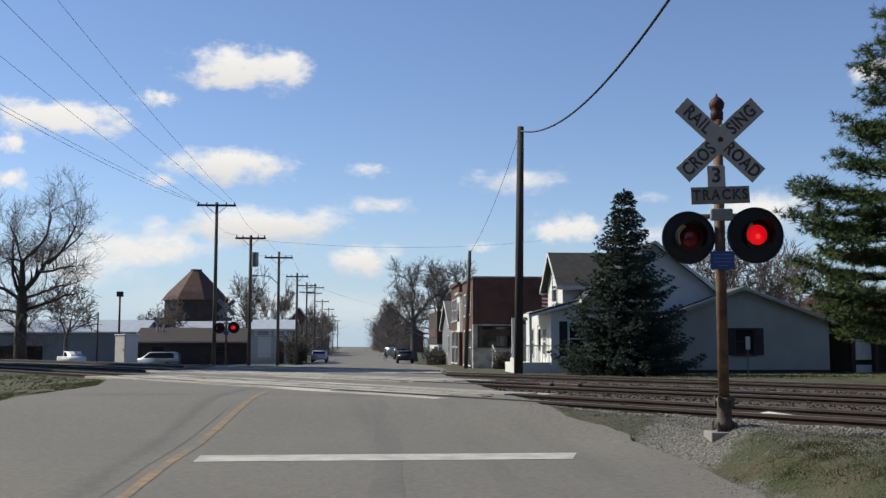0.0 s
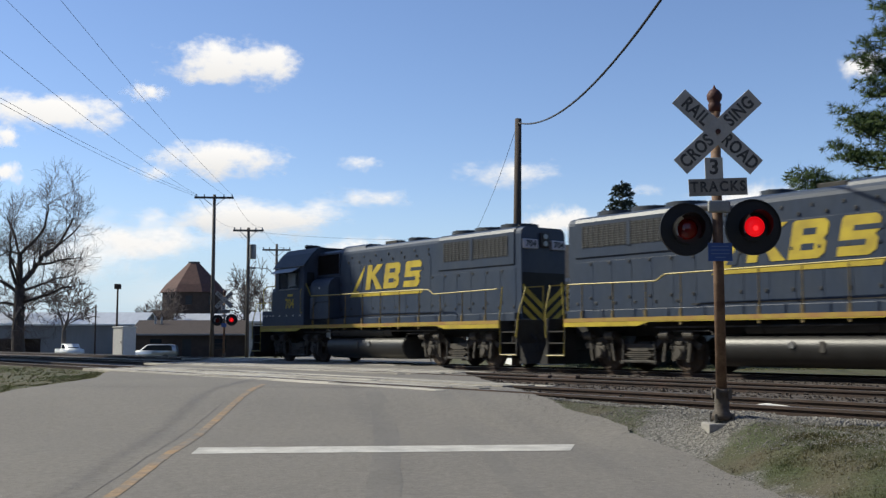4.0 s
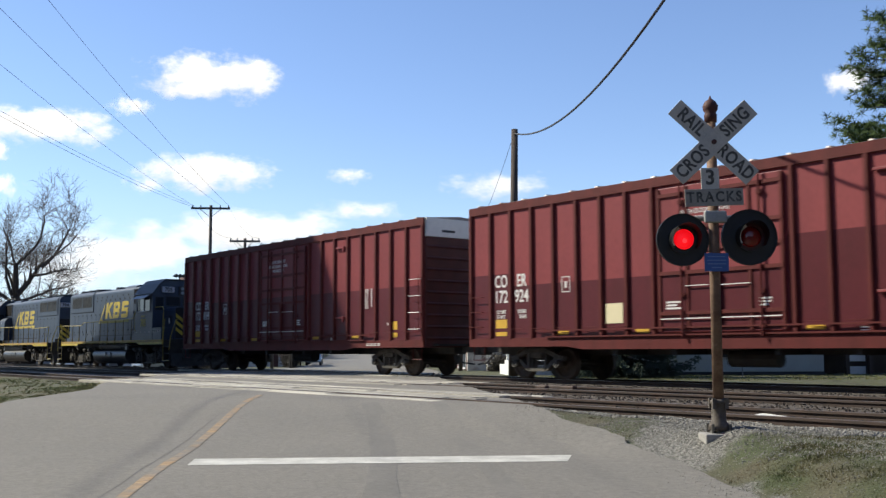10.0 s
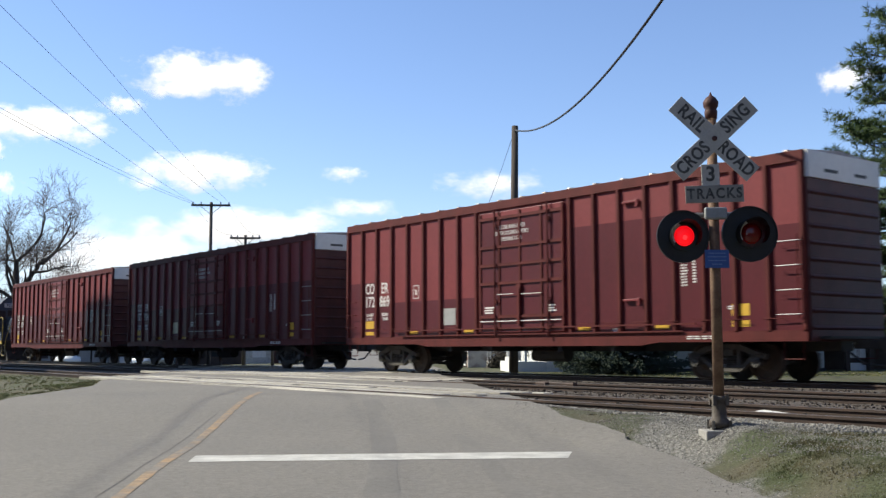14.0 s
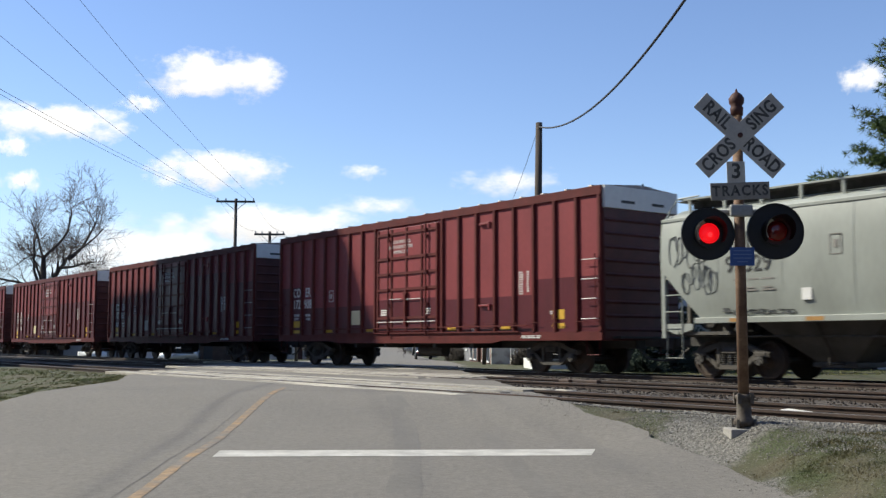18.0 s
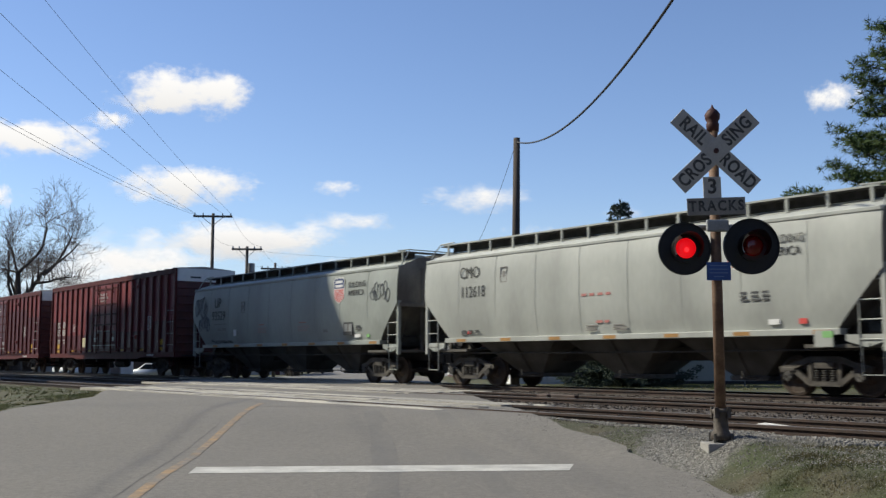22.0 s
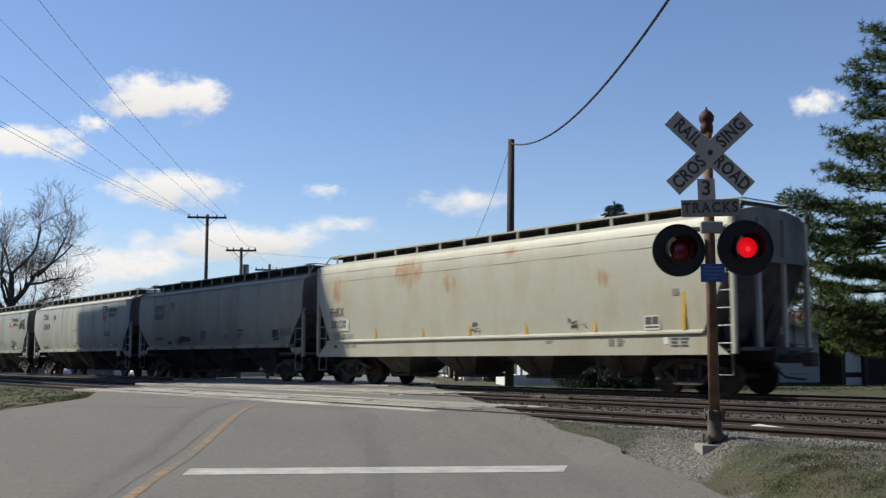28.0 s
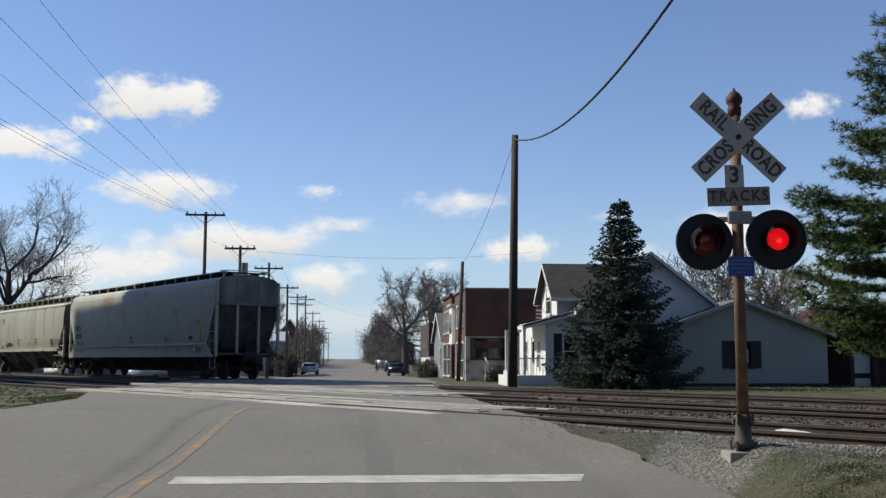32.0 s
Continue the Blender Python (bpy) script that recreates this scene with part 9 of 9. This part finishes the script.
def pine(rng, base, height, label):
    """Uneven tiers of boughs, each ending in soft clumps of long needles."""
    ob = thing("pine_tree", label, "tree", "", Matrix.Translation(base))
    trunk, limbs, needles = Bag(), Bag(), Bag()
    for k in range(8):
        trunk.bar(Vector((0, 0, height * k / 8 - (0.3 if k == 0 else 0))), Vector((0, 0, height * (k + 1) / 8)), 0.30 * (1 - k / 8.6), 0.30 * (1 - (k + 1) / 8.6), 12)
    widths = ((1.6, 4.2), (2.6, 4.7), (4.9, 5.1), (6.8, 5.05), (7.8, 4.0), (8.9, 3.1), (10.0, 2.6), (12.0, 1.8), (14.5, 0.5))

    def full(z):
        for (z0, w0), (z1, w1) in zip(widths, widths[1:]):
            if z <= z1:
                return w0 + (w1 - w0) * max(0.0, z - z0) / (z1 - z0)
        return 0.5

    def clump(c, out, size):
        """A rounded brush of needles."""
        for _ in range(26):
            d = (out * 0.45 + Vector((rng.gauss(0, 0.75), rng.gauss(0, 0.75), rng.gauss(0.25, 0.6)))).normalized()
            needles.leaf(c + d * size * 0.15, d * size * rng.uniform(0.7, 1.25), d.orthogonal().normalized(), size * rng.uniform(0.055, 0.10))
    z, tier = 1.9, 0
    while z < height - 0.4:
        reach = full(z) * (1 + 0.10 * math.sin(tier * 2.7))
        count = 9 if z < 8 else 7
        a0 = rng.uniform(0, 6.28)
        for k in range(count):
            a = a0 + 6.28 * k / count + rng.uniform(-0.25, 0.25)
            out = Vector((math.cos(a), math.sin(a), 0))
            side = Vector((-out.y, out.x, 0))
            ln = reach * rng.uniform(0.66, 1.06)
            zz = z + rng.uniform(-0.35, 0.35)
            rise = rng.uniform(-0.06, 0.12)
            p = Vector((0, 0, zz))
            n = max(4, int(ln / 0.34))
            for i in range(1, n + 1):
                v = i / n
                q = Vector((0, 0, zz)) + out * ln * v + Vector((rng.gauss(0, 0.03), rng.gauss(0, 0.03), ln * (rise * v - 0.07 * math.sin(v * 3.1) + 0.05 * v ** 4)))
                limbs.bar(p, q, 0.055 * (1 - v * 0.8) + 0.006, 0.055 * (1 - v * 0.85) + 0.005, 5)
                if v > 0.34:
                    for sd in (-1, 1):
                        tl = (0.25 + 0.75 * math.sin(min(1, v * 1.05) * 2.5)) * rng.uniform(0.5, 1.15)
                        d = (out * 0.8 + side * sd * rng.uniform(0.5, 1.0) + Vector((0, 0, rng.uniform(-0.1, 0.4)))).normalized()
                        limbs.bar(q, q + d * tl, 0.014, 0.006, 3)
                        m = max(1, int(tl / 0.28))
                        for j in range(1, m + 1):
                            clump(q + d * tl * j / m + Vector((0, 0, rng.gauss(0.04, 0.05))), d, 0.25)
                    clump(q + Vector((0, 0, 0.08)), out, 0.23)
                    if v > 0.95:
                        for j in range(3):
                            clump(q + Vector((rng.gauss(0, 0.12), rng.gauss(0, 0.12), 0.05 + 0.10 * j)), out, 0.26)
                p = q
        z += rng.uniform(0.58, 0.80)
        tier += 1
    for nm, bag, m in (("trunk", trunk, "bark"), ("branch_work", limbs, "bark"), ("crown", needles, "pine")):
        o = new(nm, bag.mesh(nm, m))
        o.parent = ob
        if nm == "crown":
            tagged(o, "soft clumps of green needles", kind="stuff")
    return ob


pp = place(17.9, 38.0)
pine(random.Random(5), Vector((pp.x, pp.y, 0.05)), 14.2, "tall green pine with soft uneven boughs")
p = place(-38.2, 95)
old_tree(random.Random(3), Vector((p.x, p.y, -0.4)), 16.4, "large gnarled bare tree beyond the tracks")
for sd, right, ahead, h, lab, lv in ((21, -46, 128, 9.5, "bare tree behind the big one", 5), (22, -54, 135, 10.5, "bare tree behind the big one", 5), (23, -40, 150, 8.5, "bare tree behind the shed", 5), (25, -64, 120, 12, "bare tree at the edge of the yard", 5)):
    p = place(right, ahead)
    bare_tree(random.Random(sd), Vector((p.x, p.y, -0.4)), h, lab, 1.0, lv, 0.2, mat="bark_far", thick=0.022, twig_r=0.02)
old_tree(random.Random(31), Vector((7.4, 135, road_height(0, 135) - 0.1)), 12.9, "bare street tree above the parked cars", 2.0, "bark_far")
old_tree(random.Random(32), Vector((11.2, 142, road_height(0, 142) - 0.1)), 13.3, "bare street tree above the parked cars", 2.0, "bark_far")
for sd, x, y, h, lab in ((33, 8.6, 230, 11.5, "bare tree far down the street"), (34, 7.6, 260, 11.5, "bare tree far down the street"), (35, 7.5, 300, 11, "bare tree far down the street"),
                         (36, -15.2, 150, 12, "bare tree behind the shop"), (37, -12.5, 168, 11, "bare tree behind the shop"), (38, -9.0, 215, 9.5, "bare tree far down the street"), (39, -9.5, 250, 10.5, "bare tree far down the street"), (40, -9.2, 285, 10.0, "bare tree far down the street"), (41, -9.0, 320, 9.0, "bare tree far down the street")):
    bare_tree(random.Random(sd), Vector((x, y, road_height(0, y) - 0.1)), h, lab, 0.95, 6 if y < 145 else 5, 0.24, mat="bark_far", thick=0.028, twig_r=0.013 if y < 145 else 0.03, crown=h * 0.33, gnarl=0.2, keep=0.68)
for sd, right, ahead, h in ((51, 20.0, 70, 8.2), (52, 23.0, 74, 8.6), (53, 17.5, 78, 8.8), (54, 26, 80, 7.6)):
    p = place(right, ahead)
    bare_tree(random.Random(sd), Vector((p.x, p.y, 0)), h, "bare tree behind the garage", 1.0, 5, 0.2, mat="bark_far", thick=0.02, twig_r=0.013)


def thicket(rng, name, label, c, size, n, mat="bush", kind="stuff"):
    """A tangle of thin stems."""
    bag = Bag()
    for i in range(n):
        a = Vector((rng.gauss(0, size.x * 0.4), rng.gauss(0, size.y * 0.4), 0))
        h = size.z * rng.uniform(0.5, 1.0) * math.exp(-(a.x / size.x) ** 2 * 1.2)
        p = a
        for k in range(4):
            q = p + Vector((rng.gauss(0, 0.14) * h, rng.gauss(0, 0.14) * h, h / 4))
            bag.bar(p, q, 0.03, 0.018, 3)
            for j in range(2):
                e = q + Vector((rng.gauss(0, 0.16) * h, rng.gauss(0, 0.16) * h, rng.uniform(0, 0.2) * h))
                bag.bar(q, e, 0.02, 0.012, 3)
            p = q
    o = new(name, bag.mesh(name, mat))
    o.location = c
    return tagged(o, label, "bush", kind=kind)


thicket(random.Random(61), "bush", "leafless bushes along the pavement", Vector((6.9, 91, -0.2)), Vector((0.8, 3, 1.5)), 260)
thicket(random.Random(62), "bush", "brown thicket far down the street", Vector((9.0, 285, 0.3)), Vector((4.5, 60, 9.5)), 1500, "bark_far")
thicket(random.Random(63), "bush", "brown thicket along the side of the street", Vector((-9.5, 235, 0)), Vector((3, 60, 7.0)), 1300, "bark_far")
thicket(random.Random(64), "bush", "low shrub beside the brick building", Vector((8.6, 60.2, 0)), Vector((0.8, 0.6, 1.1)), 160)
thicket(random.Random(65), "bush", "red-brown shrubs beside the shop", Vector((-6.4, 112, -0.4)), Vector((0.7, 3, 3.0)), 320)


# ---- grass and ballast close to the camera ----
def grass(rng, name, label, spots, n, wide=0.0035, mat="grass_blade"):
    bag = Bag()
    made = 0
    while made < n:
        x0, x1, y0, y1, hmax = rng.choice(spots)
        x, y = rng.uniform(x0, x1), rng.uniform(y0, y1)
        a, b = road_edges(y)
        q = x * N.x + y * N.y
        if a - 0.1 < x < b + 0.15 or (10.95 + smooth01(8.6, 10.6, x * D.x + y * D.y) < q < 24.5 and rng.random() < 0.97):
            continue
        if noise.noise((x * 1.6, y * 1.6, 2)) < rng.uniform(-0.35, 0.15) or math.exp(-(((x - 4.05) / 0.95) ** 2 + ((y - 12.0) / 2.0) ** 2)) > 0.40 + rng.uniform(0, 0.4):
            made += 0.2
            continue
        clump = hmax * rng.uniform(0.35, 1.0) * (0.7 + 0.6 * noise.noise((x * 2.5, y * 2.5, 7)))
        for j in range(6):
            bx, by = x + rng.gauss(0, 0.025), y + rng.gauss(0, 0.025)
            d = Vector((rng.gauss(0, 0.6), rng.gauss(0, 0.6), 1)).normalized() * clump * rng.uniform(0.6, 1.3)
            bag.leaf(Vector((bx, by, ground_height(bx, by) - 0.01)), d, Vector((rng.uniform(-1, 1), rng.uniform(-1, 1), 0)).normalized(), wide)
            made += 1
    o = new(name, bag.mesh(name, mat))
    return tagged(o, label, "grass", kind="stuff")


grass(random.Random(71), "grass", "short patchy grass on the verge by the signal", [(3.4, 9.0, 6.0, 11.5, 0.045), (3.4, 6.2, 7.5, 11.0, 0.04), (2.8, 8.5, 11.5, 17.5, 0.035)], 100000, 0.0045)
grass(random.Random(72), "grass", "rough grass on the verge across the road", [(-18.0, -5.6, 16.0, 40.0, 0.09), (-10.5, -5.6, 16.0, 30.0, 0.08)], 80000, 0.010, "grass_green")
grass(random.Random(73), "grass", "green lawn in front of the garage", [(8.0, 26.0, 40.0, 49.0, 0.10)], 22000, 0.014, "grass_green")


def stones(rng, name, label, n, area, size, mat="stone", spill=0.0):
    bag = Bag()
    made = 0
    while made < n:
        s, q = rng.uniform(*area[0]), rng.uniform(*area[1])
        p = along(s, q)
        a, b = road_edges(p.y)
        over = b + 0.1 - p.x
        if a - 0.05 < p.x and over > 0 and (over > spill or rng.random() < over / spill):
            continue
        r = size * rng.uniform(0.5, 1.3)
        c = Vector((p.x, p.y, (ground_height(p.x, p.y) if over < 0.1 else road_height(p.x, p.y)) + r * 0.2))
        k = len(bag.v)
        ax = [Vector((rng.gauss(0, 1), rng.gauss(0, 1), rng.gauss(0, 1))).normalized() for _ in range(1)][0]
        u = ax.orthogonal().normalized()
        w = ax.cross(u)
        for v in (ax, -ax, u, -u, w, -w):
            bag.v.append(c + v * r * rng.uniform(0.6, 1.1))
        for t in ((0, 2, 4), (2, 1, 4), (1, 3, 4), (3, 0, 4), (2, 0, 5), (1, 2, 5), (3, 1, 5), (0, 3, 5)):
            bag.f.append(tuple(k + i for i in t))
        made += 1
    o = new(name, bag.mesh(name, mat))
    return tagged(o, label, "gravel", kind="stuff")


stones(random.Random(81), "ballast", "pale crushed stone beside the near track", 6500, ((-4, 9.2), (10.7, 11.4)), 0.022)
stones(random.Random(86), "ballast", "pale crushed stone beside the near rail", 3200, ((8.0, 15), (11.15, 11.8)), 0.026)
stones(random.Random(82), "ballast", "dark crushed stone between the tracks", 7000, ((-2, 24), (12.6, 20.6)), 0.035, "dark_stone")
stones(random.Random(84), "ballast", "pale crushed stone between the near rails", 1800, ((-3, 7), (11.6, 12.9)), 0.024)
stones(random.Random(83), "gravel", "loose gravel round the signal foundation", 6000, ((5.2, 10.0), (9.1, 10.9)), 0.011)

stones(random.Random(87), "gravel", "fine grit washed over the edge of the asphalt", 5200, ((4.5, 12.5), (7.6, 11.4)), 0.008, spill=0.75)

# ---- drifting clouds, far off ----
CLOUDS = []


def cloud_material(seed, soft, grey):
    m = bpy.data.materials.new("cloud")
    m.use_nodes = True
    n, l = m.node_tree.nodes, m.node_tree.links
    n.clear()
    tc = n.new("ShaderNodeTexCoord")
    gr = n.new("ShaderNodeMapping")
    gr.inputs["Location"].default_value = (seed * 3.7, seed * 1.3, seed)
    gr.inputs["Scale"].default_value = (1.5, 1.0, 0.8)
    l.new(tc.outputs["Object"], gr.inputs["Vector"])
    no = n.new("ShaderNodeTexNoise")
    no.inputs["Scale"].default_value, no.inputs["Detail"].default_value, no.inputs["Roughness"].default_value = 2.5, 10, 0.58
    l.new(gr.outputs[0], no.inputs["Vector"])
    ln = n.new("ShaderNodeVectorMath")
    ln.operation = "LENGTH"
    sc = n.new("ShaderNodeMapping")
    sc.inputs["Scale"].default_value = (1.0, 1.0, 1.0)
    l.new(tc.outputs["Object"], sc.inputs["Vector"])
    sep = n.new("ShaderNodeSeparateXYZ")
    l.new(sc.outputs[0], sep.inputs[0])
    l.new(sc.outputs[0], ln.inputs[0])
    fall = n.new("ShaderNodeMapRange")
    fall.inputs["From Min"].default_value, fall.inputs["From Max"].default_value = 0.15, 1.0
    fall.inputs["To Min"].default_value, fall.inputs["To Max"].default_value = 0.36, -0.42
    l.new(ln.outputs["Value"], fall.inputs["Value"])
    add = n.new("ShaderNodeMath")
    add.operation = "ADD"
    l.new(no.outputs["Fac"], add.inputs[0])
    l.new(fall.outputs[0], add.inputs[1])
    al = n.new("ShaderNodeMapRange")
    al.interpolation_type = "SMOOTHSTEP"
    al.inputs["From Min"].default_value, al.inputs["From Max"].default_value = 0.50, 0.52 + soft * 1.4
    l.new(add.outputs[0], al.inputs["Value"])
    # whiter towards the top, greyer underneath: light and shade are painted into the glow
    tone = n.new("ShaderNodeMapRange")
    tone.inputs["From Min"].default_value, tone.inputs["From Max"].default_value = -0.6, 0.25
    tone.inputs["To Min"].default_value, tone.inputs["To Max"].default_value = grey * 0.88, 0.88
    l.new(sep.outputs["Z"], tone.inputs["Value"])
    em = n.new("ShaderNodeEmission")
    em.inputs["Color"].default_value = (1.0, 0.985, 0.96, 1)
    l.new(tone.outputs[0], em.inputs["Strength"])
    tr = n.new("ShaderNodeBsdfTransparent")
    mx = n.new("ShaderNodeMixShader")
    l.new(al.outputs[0], mx.inputs["Fac"])
    l.new(tr.outputs[0], mx.inputs[1])
    l.new(em.outputs[0], mx.inputs[2])
    out = n.new("ShaderNodeOutputMaterial")
    l.new(mx.outputs[0], out.inputs["Surface"])
    return m


def cloud(right, up, w, h, dr, du, soft=0.22, grey=0.72, dist=None):
    """A far cloud. right, up: tangents of its direction from the eye; w, h: half-sizes as tangents; dr, du: its drift over the clip."""
    d = dist if dist else min(4300.0, 330.0 / max(up, 0.06))
    k = len(CLOUDS)
    bm = bmesh.new()
    bmesh.ops.create_grid(bm, x_segments=2, y_segments=2, size=1.0, matrix=Matrix.Rotation(radians(90), 4, "X"))
    me = finish(bm, "cloud", cloud_material(k + 1, soft, grey))
    ob = new("cloud", me)
    ob.scale = (w * d, 1, h * d)
    ob.visible_shadow = False
    tagged(ob, "small white cumulus cloud drifting in a blue sky", "cloud", "clouds", "structure")
    CLOUDS.append((ob, right, up, dr, du, d))


# the last entry is a wide soft band that stays low over the horizon
T = 1850.0
for x, y, w, h, dx, dy, soft, grey in (
        (432, 112, 125, 52, -157, 33, 0.20, 0.80), (272, 168, 40, 22, -115, 28, 0.35, 0.9), (95, 203, 125, 44, -75, 24, 0.22, 0.85), (10, 250, 32, 24, -60, 20, 0.3, 0.9), (15, 315, 36, 26, -30, 15, 0.3, 0.9),
        (410, 290, 118, 42, -100, 22, 0.24, 0.76), (275, 315, 40, 18, -40, 10, 0.45, 0.85), (650, 300, 42, 18, -70, 18, 0.5, 0.88), (662, 362, 75, 24, -55, 14, 0.42, 0.85), (470, 400, 165, 46, -20, 8, 0.24, 0.66), (250, 430, 150, 50, -8, 4, 0.3, 0.9),
        (150, 470, 120, 60, -4, 2, 0.4, 0.95), (645, 462, 78, 34, -50, 10, 0.3, 0.78), (910, 316, 92, 30, -90, 18, 0.42, 0.84), (1000, 405, 78, 38, -75, 12, 0.26, 0.82), (850, 438, 35, 14, -60, 10, 0.5, 0.88), (1360, 370, 110, 55, -30, 12, 0.32, 0.9), (1565, 118, 50, 30, -100, 38, 0.3, 0.9), (1150, 350, 40, 14, -60, 12, 0.6, 0.85), (1180, 420, 90, 30, -50, 8, 0.5, 0.88), (560, 545, 600, 60, 0, 0, 0.8, 0.95)):
    cloud((x - 784) / T, (617 - y) / T, w * 2.0 / T, h * 1.75 / T, dx / T, -dy / T, soft, grey)

def travelled(t):
    """Metres the train has run since six seconds; it slows a little."""
    return 7.2 * (t - 6) - 0.1 * max(0.0, t - 9) - 0.32 * max(0.0, t - 18.5) + 0.13 * max(0.0, min(3.0, t - 25.0)) + 0.03 * max(0.0, t - 28.0)


def motions():
    for ob, mid, turn in TRAIN:
        walk(ob, [(t, Matrix.Translation(along(mid + travelled(t), TRACKS[2], RAIL_TOP)) @ pose(0, 0, 0, 0, 0, TRACK_TURN + turn)) for t in range(33)])
    for w, x, radius, owner in WHEELS:
        back = owner in [ob for ob, mid, turn in TRAIN if turn]
        rows = []
        for k in range(321):
            a = math.degrees(travelled(k / 10) / radius) * (-1 if back else 1)
            rows.append((k / 10, Matrix.Translation((x, 0, radius)) @ Matrix.Rotation(radians(a), 4, "Y")))
        walk(w, rows)
    # the flashers: one lamp burns 0.79 s, the other 0.525 s of each turn
    cycle, first_change, long_lit = 1.315, 0.52, 0.79
    for lamp, x, z, is_right in LAMPS:
        def turned(a):
            return pose(x, -0.07, z, 0, 0, a)
        on = is_right
        rows = [(0.0, turned(0 if on else 172))]
        t, step = first_change, 0
        while t < 31.95:
            a, b = (0, 172) if on else (172, 0)
            now = round(t * FPS) / FPS
            rows += [(now - 1 / FPS, turned(a)), (now, turned(86)), (now + 1 / FPS, turned(b))]
            on = not on
            t += long_lit if step % 2 == 0 else cycle - long_lit
            step += 1
        rows.append((32.0, turned(0 if on else 172)))
        walk(lamp, rows)
    for ob, right, up, dr, du, d in CLOUDS:
        rows = []
        for k in range(5):
            u = k / 4
            p = place((right + dr * u) * d, d, EYE_HEIGHT + (up + du * u) * d)
            rows.append((32.0 * u, Matrix.Translation(p) @ pose(0, 0, 0, 0, 0, -4.7 - math.degrees(math.atan(right)))))
        walk(ob, rows)


motions()
